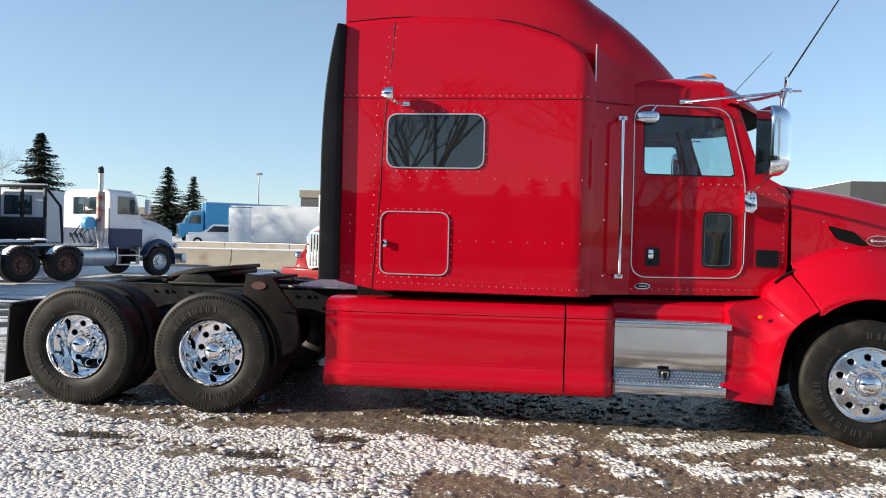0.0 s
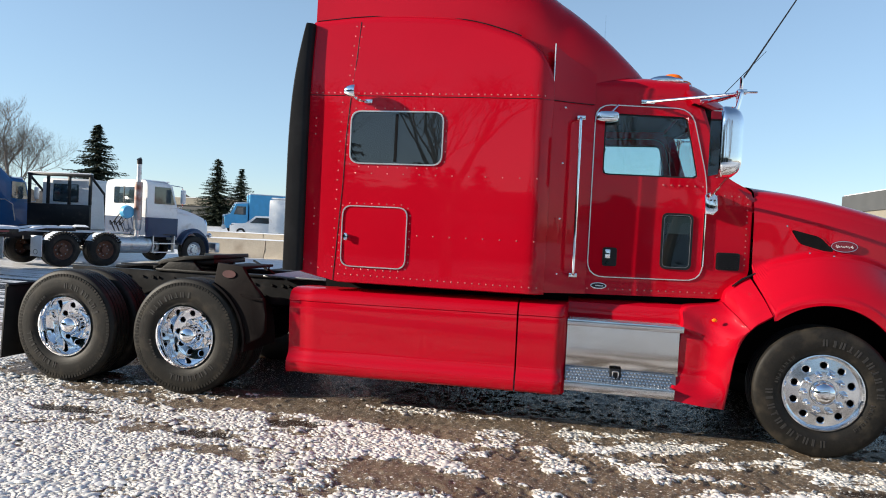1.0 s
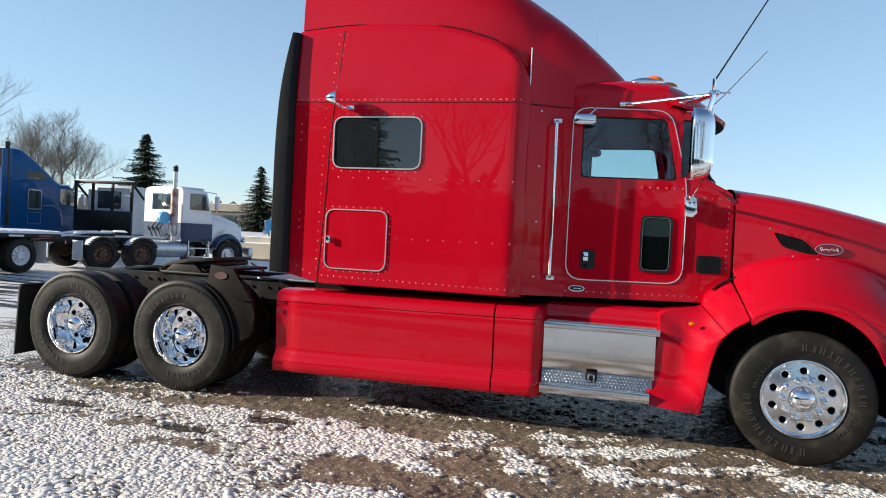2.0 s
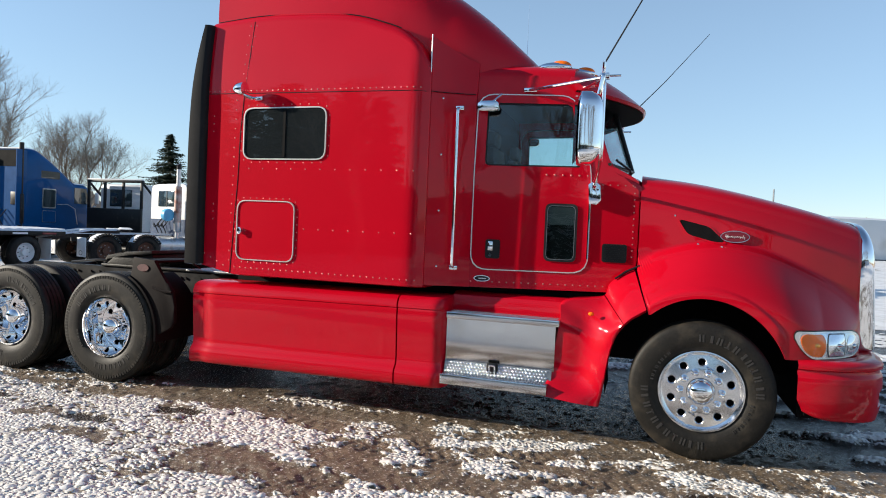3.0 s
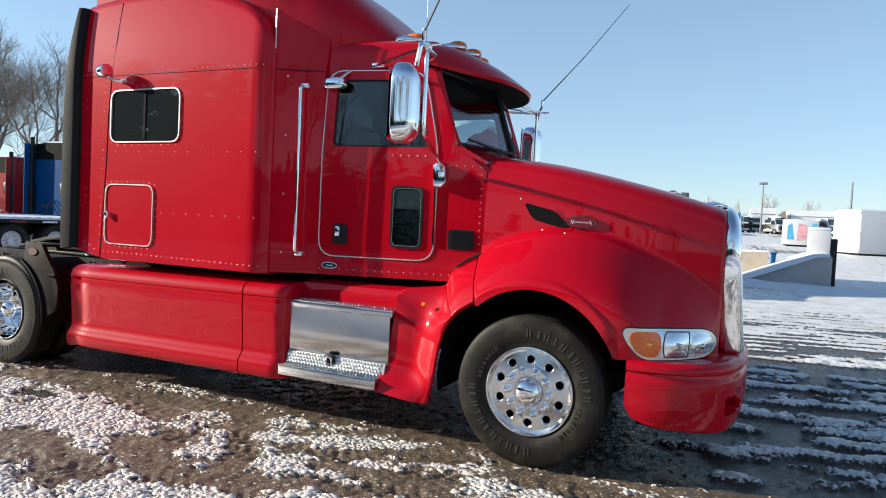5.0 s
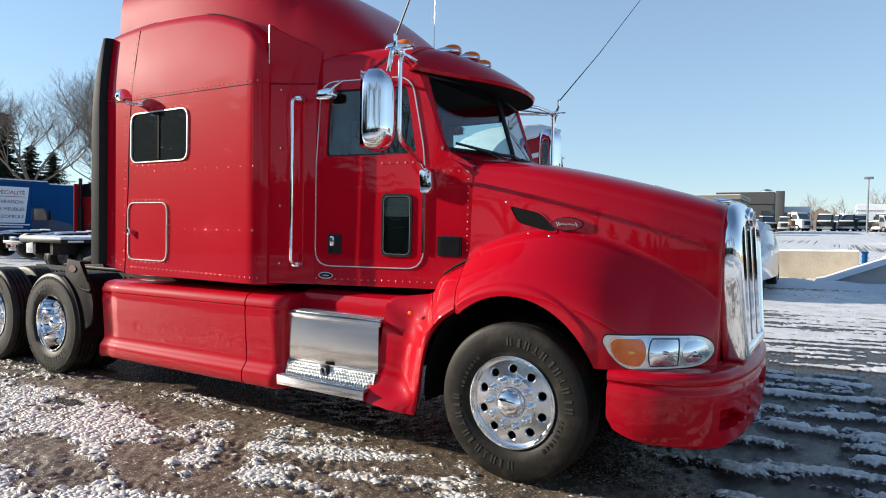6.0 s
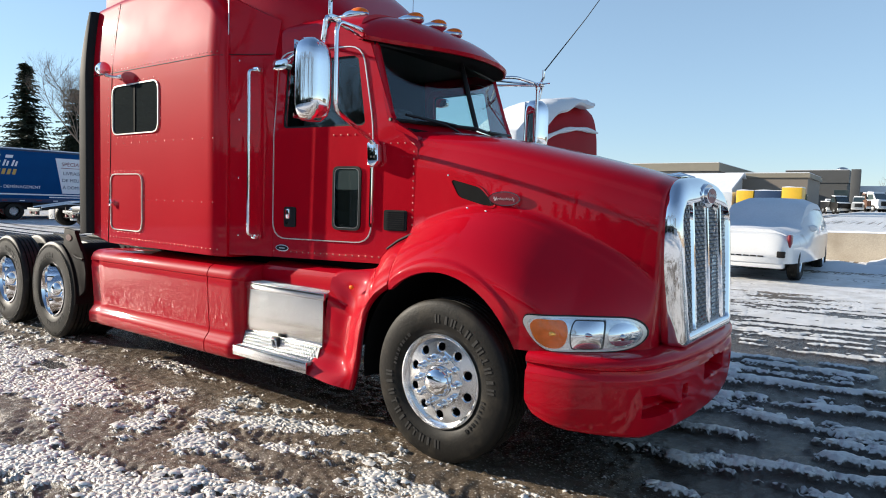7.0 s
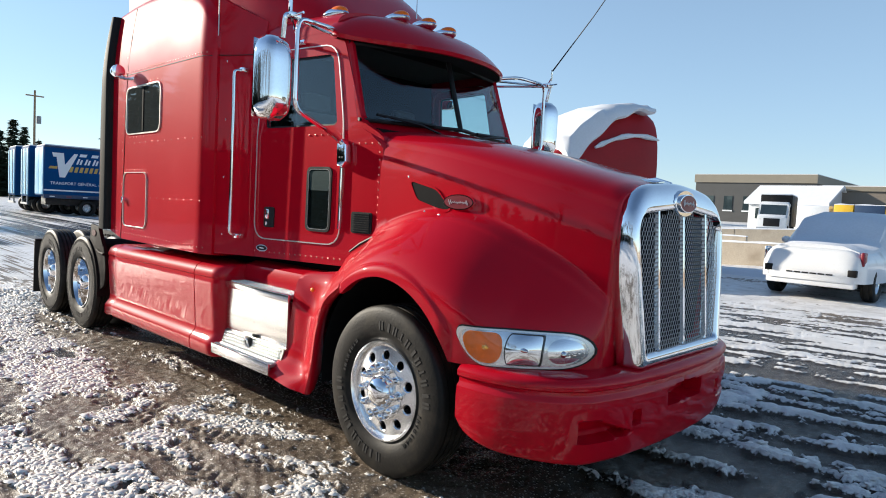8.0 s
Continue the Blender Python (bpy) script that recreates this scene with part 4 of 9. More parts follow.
EX, EZ = grille_x(1.71) + 0.012, 1.712
part("emblem_lobe", oval_plate([(0.94, 0.0), (1.0, -0.006), (1.02, -0.06)], 0.135, 0.080, EX - 0.008, EZ), CHROME, grille)
em = part("grille_emblem", oval_plate([(0.86, 0.004), (0.9, 0.010), (0.97, 0.009), (1.0, 0.002), (1.0, -0.03)], 0.112, 0.054, EX, EZ), CHROME, truck, "oval chrome-rimmed red emblem")
part("field", oval_plate([(0.98, 0.002), (1.0, 0.0), (1.0, -0.006)], 0.103, 0.0495, EX + 0.007, EZ), BADGE_RED, em)
part("mark", tube([(EX + 0.0105, -0.07 + 0.14 * k / 48, EZ + 0.013 * math.sin(k * 1.31) * (1.5 if k < 7 or k > 42 else 0.55 + 0.4 * math.sin(k * 0.9))) for k in range(49)], 0.0016, 5), LETTER, em)
for ob in [grille, em] + list(grille.children) + list(em.children):
    for v in ob.data.vertices:
        v.co.y = 0.045 + v.co.y * 1.07
# winged ornament on the nose
bm = prism([(0.90, 1.885), (1.02, 1.915), (1.13, 1.865), (1.15, 1.82), (1.1, 1.80), (0.9, 1.85)], "y", -0.022, 0.022, 0.01)
for s in (-1, 1):
    for k in range(3):
        loft([[(0.93 + 0.02 * k, s * 0.01, 1.90 - 0.022 * k), (1.10 + 0.01 * k, s * 0.01, 1.875 - 0.02 * k), (1.10 + 0.01 * k, s * 0.01, 1.862 - 0.02 * k), (0.93 + 0.02 * k, s * 0.01, 1.885 - 0.022 * k)], [(0.90 + 0.03 * k, s * 0.10, 1.875 - 0.02 * k), (1.04 + 0.02 * k, s * 0.075, 1.855 - 0.02 * k), (1.04 + 0.02 * k, s * 0.075, 1.846 - 0.02 * k), (0.90 + 0.03 * k, s * 0.10, 1.868 - 0.02 * k)]], close_v=True, cap=True, bm=bm)
for v in bm.verts:
    v.co = Vector((1.045 + (v.co.x - 1.02) * 0.85, 0.04 + v.co.y * 0.75, 1.835 + (v.co.z - 1.86) * 0.55))
part("hood_ornament", bm, CHROME, hood, "winged chrome ornament")

# bumper, with its openings pressed into the shell
plan = [(0.625, 1.205), (0.75, 1.20), (0.9, 1.168), (1.035, 1.105), (1.155, 1.005), (1.24, 0.87), (1.300, 0.62), (1.332, 0.3), (1.340, 0.0)]
bp = [Vector((x, -y, 0)) for x, y in plan] + [Vector((x, y, 0)) for x, y in reversed(plan[:-1])]
bp = rounded(bp, 0.06, 4)
dense = []
for p, q in zip(bp, bp[1:]):
    n = max(1, int((q - p).length / 0.011))
    dense += [p.lerp(q, k / n) for k in range(n)]
bp = dense + [bp[-1]]
BUMPER_OUT = [(0.30, -0.060), (0.302, -0.026), (0.325, -0.006), (0.40, 0.0), (0.52, 0.006), (0.64, 0.008), (0.685, 0.004), (0.70, -0.012), (0.725, -0.016), (0.738, 0.004), (0.765, 0.006), (0.785, -0.010), (0.797, -0.05), (0.80, -0.16)]


def pressed(y, z):
    """Depth of the bumper's openings at width y and height z."""
    def dent(d, depth):
        u = max(0.0, min(1.0, d / 0.014))
        return depth * u * u * (3 - 2 * u)
    a = abs(y)
    slot = min(0.23 - a, z - (0.565 + 0.03 * a), 0.688 - 0.10 * a - z) if a < 0.24 else -1
    hook = min(0.035 - abs(a - 0.53), 0.042 - abs(z - 0.56))
    lamp = min(a - 0.555, 0.93 - a, z - (0.455 + 0.10 * max(0.0, 0.75 - a)), 0.590 - 0.42 * max(0.0, 0.82 - a) - z)
    return max(dent(slot, 0.12), dent(hook, 0.07), dent(lamp, 0.085 * min(1.0, max(0.0, (0.61 - z) / 0.10))))


rows = []
for i, p in enumerate(bp):
    d = (bp[min(i + 2, len(bp) - 1)] - bp[max(i - 2, 0)]).normalized()
    nrm = Vector((d.y, -d.x, 0))
    if nrm.x < 0 and abs(p.y) < 1.1:
        nrm = -nrm
    if abs(p.y) >= 1.1:
        nrm = Vector((abs(nrm.x), math.copysign(abs(nrm.y), p.y), 0))
    # the lower edge rises and draws in towards the wheel
    rear = max(0.0, (0.95 - p.x) / 0.325)
    rise_ = 0.035 * max(0, (abs(p.y) - 0.9) / 0.3) + 0.055 * rear ** 3
    row = []
    for z in [0.30, 0.302, 0.31, 0.325, 0.345, 0.37] + [0.39 + 0.0105 * k for k in range(29)] + [0.70, 0.712, 0.725, 0.738, 0.75, 0.765, 0.785, 0.797, 0.80]:
        low = max(0.0, (0.52 - z) / 0.22)
        zz = z + (rise_ + 0.04) * low
        q = p + nrm * (lerp_table(BUMPER_OUT, z) - pressed(p.y, z) - 0.02 * low ** 2) + Vector((0, 0, zz))
        q.x += 0.045 * rear * low
        row.append(q)
    rows.append(row)
bumper = part("bumper", loft(rows), RED, truck, "deep red wraparound bumper", angle=50)
part("bumper_back", prism([(0.68, 0.98), (0.98, 0.92), (1.10, 0.66), (1.16, 0.0), (1.10, -0.66), (0.98, -0.92), (0.68, -0.98)], "z", 0.34, 0.79), DARK, bumper)
for s in (-1, 1):
    # solid near-black block stands in for the shade inside the hole
    part("tow_hole", box(bmesh.new(), 1.16, 1.247, s * 0.53 - 0.026, s * 0.53 + 0.026, 0.528, 0.592, 0.004), DARK, bumper, "dark tow-hook hole")

# side skirts
def skirt_profile(x, inset):
    p = [(0.85, 1.03), (1.10, 1.035), (1.19, 1.025), (1.235, 1.0), (1.258, 0.955), (1.262, 0.925), (1.252, 0.917), (1.255, 0.90), (1.258, 0.85), (1.245, 0.65), (1.235, 0.50), (1.24, 0.45), (1.262, 0.42), (1.282, 0.395), (1.288, 0.36), (1.284, 0.30), (1.262, 0.275), (1.20, 0.27), (0.85, 0.30)]
    return [(y - inset, z) for y, z in p]


for s in (-1, 1):
    for x0, x1, name in ((-4.455, -2.408, "side_skirt"), (-2.394, -1.985, "front_skirt")):
        rows = []
        n = 24
        for i in range(n + 1):
            u = i / n
            x = x0 + (x1 - x0) * u
            ins = 0.0
            if name == "side_skirt":
                d = (x - x0)
                if d < 0.04:
                    ins = -0.006
                elif d < 0.16:
                    ins = 0.03 * math.sin(math.pi * (d - 0.04) / 0.12)
            else:
                d = x1 - x
                if d < 0.11:
                    ins = 0.11 * (1 - math.sqrt(max(0, 1 - ((0.11 - d) / 0.11) ** 2)))
            rows.append([(x, s * y, z + 0.022 * (x + 4.45) / 2.4) for y, z in skirt_profile(x, ins)])
        part(name, loft(rows, close_v=True, cap=True), RED, truck, "red side skirt panel with a flared lower edge", angle=50)
    # step box: upper tread, polished riser, studded kick strip and lower tread
    steps = part("step_box", loft([[(x, s * y, z) for y, z in ((0.9, 0.875), (1.1655, 0.875), (1.1660, 0.70), (1.1665, 0.525), (1.10, 0.42), (0.9, 0.42))] for x in np.linspace(-1.985, -1.085, 10)], close_v=True, cap=True), RISER_MOTTLE, truck, "polished step box with two studded treads")
    part("upper_edge", box(bmesh.new(), -1.99, -1.055, s * 1.176 - 0.012, s * 1.176 + 0.012, 0.878, 0.932, 0.006), ALU, steps)
    part("upper_tread", box(bmesh.new(), -1.98, -1.06, min(s * 1.165, s * 0.86), max(s * 1.165, s * 0.86), 0.900, 0.926, 0.004), TREADPLATE, steps)
    kick = part("kick_strip", loft([[(x, s * y, z) for y, z in ((1.168, 0.53), (1.176, 0.53), (1.205, 0.432), (1.19, 0.425))] for x in (-1.985, -1.10)], close_v=True, cap=True), TREADPLATE, steps, smooth=False)
    part("lower_tread", box(bmesh.new(), -1.985, -1.12, min(s * 1.276, s * 1.12), max(s * 1.276, s * 1.12), 0.405, 0.430, 0.004), TREADPLATE, steps)
    part("lower_edge", box(bmesh.new(), -1.99, -1.118, s * 1.284 - 0.010, s * 1.284 + 0.010, 0.352, 0.434, 0.006), ALU, steps)
    def studs(name, places):
        bm = bmesh.new()
        for p, d in places:
            p, d = Vector(p), Vector(d).normalized()
            tube([p, p + d * 0.007, p + d * 0.009], [0.0095, 0.0085, 0.005], 7, bm)
        ob = part(name, bm, ALU, steps)
        ob["kind"] = "stuff"
    grid = lambda x1, pitch, rows_: [(a + (0.5 * pitch if k % 2 else 0), r) for k, r in enumerate(rows_) for a in np.arange(-1.965, x1, pitch)]
    studs("tread_stud", [((a, s * b, 0.925), (0, 0, 1)) for a, b in grid(-1.09, 0.028, np.arange(0.88, 1.165, 0.024))])
    studs("tread_stud", [((a, s * b, 0.429), (0, 0, 1)) for a, b in grid(-1.15, 0.028, np.arange(1.212, 1.272, 0.022))])
    studs("tread_stud", [((a, s * (1.205 - 0.029 * c), 0.432 + 0.098 * c), (0, s * 0.95, 0.3)) for a, c in grid(-1.13, 0.028, (0.12, 0.36, 0.6, 0.84))])
    latchp = part("step_latch", box(bmesh.new(), -1.625, -1.53, s * 1.192 - 0.010, s * 1.192 + 0.010, 0.452, 0.545, 0.012), BLACK, truck)
    part("loop", tube(rounded([(-1.6, s * 1.20, 0.46), (-1.6, s * 1.215, 0.525), (-1.555, s * 1.215, 0.525), (-1.555, s * 1.20, 0.46)], 0.015), 0.008, 6), ALU, latchp)
    # red lower cab panel above the step and dark body behind
    part("step_back_panel", loft([[(x, s * 1.02, 0.90), (x, s * 1.025, 1.00), (x, s * 1.0, 1.06), (x, s * 0.93, 1.085), (x, s * 0.8, 1.085), (x, s * 0.8, 0.90)] for x in np.linspace(-1.99, -1.0, 8)], close_v=True, cap=True), RED, truck)

# chassis
chassis = truck
for s in (-1, 1):
    bm = prism([(s * 0.43, 0.76), (s * 0.43, 1.03), (s * 0.35, 1.03), (s * 0.35, 1.015), (s * 0.415, 1.015), (s * 0.415, 0.775), (s * 0.35, 0.775), (s * 0.35, 0.76)], "x", -7.45, 0.9)
    part("frame_rail", bm, BLACK, chassis, smooth=False)
    bm = bmesh.new()
    for x in np.arange(-7.2, -4.6, 0.19):
        disc(bm, (x, s * 0.437, 0.96 if int(x * 100) % 2 else 0.84), 0.018, "y", 0.02, 8)
        disc(bm, (x + 0.07, s * 0.437, 0.96), 0.014, "y", 0.02, 8)
    part("rail_bolt", bm, GRIME, chassis)["kind"] = "stuff"
    part("fuel_tank", lathe([(0.0, -4.3), (0.27, -4.3), (0.3, -4.27), (0.3, -2.2), (0.27, -2.17), (0.0, -2.17)], 28, "x", (0, s * 0.83, 0.68)), GRIME, chassis)
    # suspension hangers and springs
    for x in (-5.53, -6.84):
        bm = box(bmesh.new(), x - 0.6, x + 0.08, s * 0.5 - 0.04, s * 0.5 + 0.04, 0.52, 0.60, 0.01)
        tube([(x - 0.5, s * 0.52, 0.56), (x - 0.5, s * 0.52, 0.78)], 0.11, 14, bm)
        box(bm, x - 0.06, x + 0.06, s * 0.42 - 0.06, s * 0.42 + 0.06, 0.5, 0.9, 0.01)
        part("suspension_arm", bm, GRIME, chassis)
for x, n_ in ((-5.53, "drive_axle"), (-6.84, "drive_axle"), (0.0, "steer_axle")):
    bm = tube([(x, -0.9, 0.49), (x, 0.9, 0.49)], 0.075 if x < 0 else 0.05, 14)
    if x < 0:
        ball(bm, (x + 0.04, 0, 0.5), 0.23, (1, 0.85, 1), 18, 12)
    part(n_, bm, GRIME, chassis)
for x in (-7.4, -6.2, -4.7, -3.2, -1.6):
    part("crossmember", box(bmesh.new(), x - 0.05, x + 0.05, -0.4, 0.4, 0.8, 1.0, 0.01), BLACK, chassis)
part("engine_block", box(bmesh.new(), -0.9, 0.95, -0.5, 0.5, 0.55, 1.5, 0.08), DARK, chassis)
part("under_cab", box(bmesh.new(), -4.3, -0.65, -0.8, 0.8, 1.0, 1.13), DARK, chassis)
part("gearbox", box(bmesh.new(), -2.4, -0.7, -0.3, 0.3, 0.55, 1.0, 0.08), GRIME, chassis)
part("exhaust_box", box(bmesh.new(), -2.3, -1.1, -0.95, 0.95, 0.46, 0.9, 0.05), DARK, chassis)
deck = part("deck_plate", box(bmesh.new(), -5.0, -4.05, -0.72, 0.72, 1.065, 1.085, 0.004), TREADPLATE, chassis, "diamond tread deck plate behind the sleeper")
bm = bmesh.new()
for i, x in enumerate(np.arange(-4.97, -4.07, 0.045)):
    for j, y in enumerate(np.arange(-0.69, 0.7, 0.045)):
        a = 0.7 if (i + j) % 2 else -0.7
        d = Vector((math.cos(a), math.sin(a), 0)) * 0.017
        c = Vector((x, y, 1.086))
        e = Vector((-d.y, d.x, 0)) * 0.28
        v = [bm.verts.new(c + d), bm.verts.new(c + e), bm.verts.new(c - d), bm.verts.new(c - e), bm.verts.new(c + Vector((0, 0, 0.004)))]
        for k in range(4):
            bm.faces.new((v[k], v[(k + 1) % 4], v[4]))
part("tread_lug", bm, ALU_DULL, deck, smooth=False)["kind"] = "stuff"

# fifth wheel coupling
fifth = part("fifth_wheel", prism([(-5.62, -0.45), (-5.55, -0.47), (-5.2, -0.40), (-5.16, -0.2), (-5.16, 0.2), (-5.2, 0.40), (-5.55, 0.47), (-5.62, 0.45), (-5.95, 0.42), (-6.22, 0.25), (-6.2, 0.12), (-5.8, 0.06), (-5.8, -0.06), (-6.2, -0.12), (-6.22, -0.25), (-5.95, -0.42)], "z", 0.0, 0.05, 0.008), GRIME, chassis, "greasy black fifth-wheel plate")
for v in fifth.data.vertices:
    if v.co.x < -5.82:
        v.co.z -= 0.26 * (-5.82 - v.co.x)
fifth.matrix_basis = Matrix.Translation((-6.08, 0, 1.165)) @ Matrix.Rotation(radians(-5), 4, "Y") @ Matrix.Diagonal((0.82, 0.95, 0.85, 1)) @ Matrix.Translation((5.6, 0, 0))
part("coupling_body", box(bmesh.new(), -5.75, -5.22, -0.36, 0.36, -0.07, 0.0, 0.02), GRIME, fifth)
for s in (-1, 1):
    bm = prism([(-6.4, 1.03), (-5.85, 1.03), (-6.0, 1.17), (-6.25, 1.15)], "y", s * 0.38 - 0.03, s * 0.38 + 0.03, 0.01)
    part("coupling_bracket", bm, GRIME, chassis)
    part("slide_rail", box(bmesh.new(), -6.4, -4.95, s * 0.39 - 0.06, s * 0.39 + 0.06, 1.032, 1.06, 0.006), GRIME, chassis)
bm = tube([(-5.3, -0.35, 1.2), (-5.12, -0.5, 1.16), (-5.05, -0.52, 1.12)], 0.012, 6)
tube(rounded([(-5.2, -0.3, 1.12), (-5.05, -0.45, 1.18), (-5.0, -0.62, 1.14), (-4.95, -0.5, 1.06)], 0.05), 0.009, 6, bm)
part("release_handle", bm, GRIME, chassis)
bm = bmesh.new()
tube(rounded([(-7.0, -0.3, 1.04), (-6.5, -0.35, 1.10), (-6.2, -0.3, 1.06), (-5.9, -0.42, 1.05)], 0.15), 0.014, 6, bm)
tube(rounded([(-6.9, 0.3, 1.04), (-6.5, 0.2, 1.09), (-6.1, 0.3, 1.05)], 0.15), 0.014, 6, bm)
part("air_hose", bm, BLACK, chassis)

# guards and flaps round the drive wheels
for s in (-1, 1):
    rows = []
    for i in range(15):
        u = i / 14
        a = radians(62 - 70 * u)
        r = 0.62 + 0.02 * u
        cx, cz = -5.53, 0.49
        x, z = cx + r * math.cos(a), cz + r * math.sin(a)
        rows.append([(x, s * 0.62, z), (x, s * 1.19, z), (x - 0.012 * math.cos(a), s * 1.23, z - 0.012 * math.sin(a)), (x - 0.03 * math.cos(a), s * 1.235, z - 0.03 * math.sin(a)), (x - 0.03 * math.cos(a), s * 0.62, z - 0.03 * math.sin(a))])
    guard = part("wheel_guard", loft(rows, close_v=True, cap=True), MUDGUARD, truck, "dull brown quarter fender")
    arc = [(-5.53 + 0.60 * math.cos(radians(w)), 0.49 + 0.60 * math.sin(radians(w))) for w in (62, 52, 42, 32, 22, 12, 2)]
    plate = [(-5.215, 1.215), (-4.955, 1.195), (-4.905, 1.08), (-4.80, 0.985), (-4.735, 0.90), (-4.715, 0.76), (-4.71, 0.60), (-4.755, 0.545), (-4.90, 0.47)]
    part("side_plate", prism(plate + arc[::-1], "y", s * 1.19 - 0.02, s * 1.19 + 0.02, 0.012), MUDGUARD, guard)
    part("stiffening_rib", tube([(-4.96, s * 1.225, 0.93), (-4.86, s * 1.225, 0.905), (-4.735, s * 1.225, 0.90)], 0.014, 6), MUDGUARD, guard)
    part("bracket_top", box(bmesh.new(), -5.22, -4.95, min(s * 1.2, s * 0.6), max(s * 1.2, s * 0.6), 1.165, 1.19, 0.008), MUDGUARD, guard)
    part("oval_badge", sheet([(-5.09 + 0.068 * math.cos(t), 1.115 + 0.036 * math.sin(t)) for t in np.linspace(0, 2 * math.pi, 21)[:-1]], lambda x, z: 1.2185, 0.006, s), BADGE_DULL, guard, "faded oval badge")
    flap = part("mud_flap", loft([[(-7.50 - 0.04 * u, s * 0.64, 0.84 - 0.72 * u), (-7.50 - 0.04 * u, s * 1.235, 0.84 - 0.72 * u), (-7.515 - 0.04 * u, s * 1.235, 0.84 - 0.72 * u), (-7.515 - 0.04 * u, s * 0.64, 0.84 - 0.72 * u)] for u in np.linspace(0, 1, 8)], close_v=True, cap=True), MUDFLAP, truck, "black rubber mud flap")
    bm = tube([(-7.45, s * 0.4, 0.86), (-7.5, s * 0.6, 0.86), (-7.5, s * 1.23, 0.855)], 0.018, 8)
    part("hanger", bm, GRIME, flap)


# wheels
def tyre_mesh(name, width, parent, letters, tread):
    R, r = 0.515, 0.292
    h = width / 2
    prof = [(r, -h * 0.72), (r + 0.018, -h * 0.80), (r + 0.05, -h * 0.95), (r + 0.10, -h * 1.0), (r + 0.15, -h * 0.985), (R - 0.035, -h * 0.93), (R - 0.012, -h * 0.86)]
    g = []
    for c in (-0.5, -0.17, 0.17, 0.5):
        g += [(R, h * (c - 0.05)), (R - 0.014, h * (c - 0.04)), (R - 0.014, h * (c + 0.04)), (R, h * (c + 0.05))]
    prof = prof + [(R - 0.003, -h * 0.78)] + g + [(R - 0.003, h * 0.78)] + [(a, -b) for a, b in reversed(prof)]
    bm = lathe(prof, 72, "y")
    t = part(name, bm, RUBBER, parent, "black tyre", angle=35)
    if tread:
        bm = bmesh.new()
        for k in range(96):
            a = 2 * math.pi * k / 96
            for side in (-1, 1):
                m = Matrix.Rotation(-a, 4, "Y")
                box(bm, R - 0.034, R - 0.002, side * h * 0.93 - 0.006, side * h * 0.93 + 0.004, -0.010, 0.010, m=m)
        part("tread_lug", bm, RUBBER, parent, smooth=False)["kind"] = "stuff"
    if letters:
        bm = bmesh.new()
        for a0, n, big in letters:
            for k in range(n):
                a = radians(a0 + k * (9.0 if big else 5.5))
                m = Matrix.Rotation(-a, 4, "Y")
                w = 0.052 if big else 0.022
                rr = r + 0.105 if big else r + 0.06
                wid = 0.011 if big else 0.006
                kind = (k * 7 + int(a0)) % 4
                if kind == 3:
                    box(bm, rr - w / 2, rr + w / 2, -h * 1.0 - 0.0025, -h * 0.97, -wid * 1.5, wid * 0.2, m=m)
                elif kind != 1:
                    box(bm, rr - w / 2, rr + w / 2, -h * 1.0 - 0.0025, -h * 0.97, -wid * 1.6, -wid * 0.5, m=m)
                    box(bm, rr - w / 2, rr + w / 2, -h * 1.0 - 0.0025, -h * 0.97, wid * 0.5, wid * 1.6, m=m)
                else:
                    box(bm, rr - w / 2, rr - w / 3, -h * 1.0 - 0.0025, -h * 0.97, -wid * 1.6, wid * 1.6, m=m)
                    box(bm, rr - w / 2, rr + w / 2, -h * 1.0 - 0.0025, -h * 0.97, -wid * 0.6, wid * 0.4, m=m)
        part("raised_mark", bm, TYRE_MARK, parent, "raised sidewall marks", smooth=False)["kind"] = "stuff"
    return t


TYRE_MARK = material("sidewall_marks", (0.024, 0.022, 0.020), 0.7, 0.0, 0.2, 60, 8)


def hole_ring(bm, radius, y, hole, count, depth, r_in, r_out):
    """A flat ring face with round holes, as sectors; holes open backwards."""
    for k in range(count):
        a0, a1 = 2 * math.pi * (k - 0.5) / count, 2 * math.pi * (k + 0.5) / count
        ac = 2 * math.pi * k / count
        c = Vector((radius * math.cos(ac), radius * math.sin(ac)))
        outer = []
        n = 6
        for j in range(n + 1):
            a = a0 + (a1 - a0) * j / n
            outer.append(Vector((r_out * math.cos(a), r_out * math.sin(a))))
        for j in range(1, 4):
            r = r_out + (r_in - r_out) * j / 4
            outer.append(Vector((r * math.cos(a1), r * math.sin(a1))))
        for j in range(n + 1):
            a = a1 + (a0 - a1) * j / n
            outer.append(Vector((r_in * math.cos(a), r_in * math.sin(a))))
        for j in range(1, 4):
            r = r_in + (r_out - r_in) * j / 4
            outer.append(Vector((r * math.cos(a0), r * math.sin(a0))))
        rows = [[], [], [], []]
        for p in outer:
            d = (p - c)
            w = math.atan2(d.y, d.x)
            q = c + Vector((math.cos(w), math.sin(w))) * hole
            qm = c + Vector((math.cos(w), math.sin(w))) * (hole + 0.007)
            rows[0].append((p.x, y(p.length), p.y))
            rows[1].append((qm.x, y(qm.length), qm.y))
            rows[2].append((q.x, y(q.length) + 0.006, q.y))
            rows[3].append((q.x, y(q.length) + depth, q.y))
        loft(rows, close_v=True, bm=bm)
    return bm


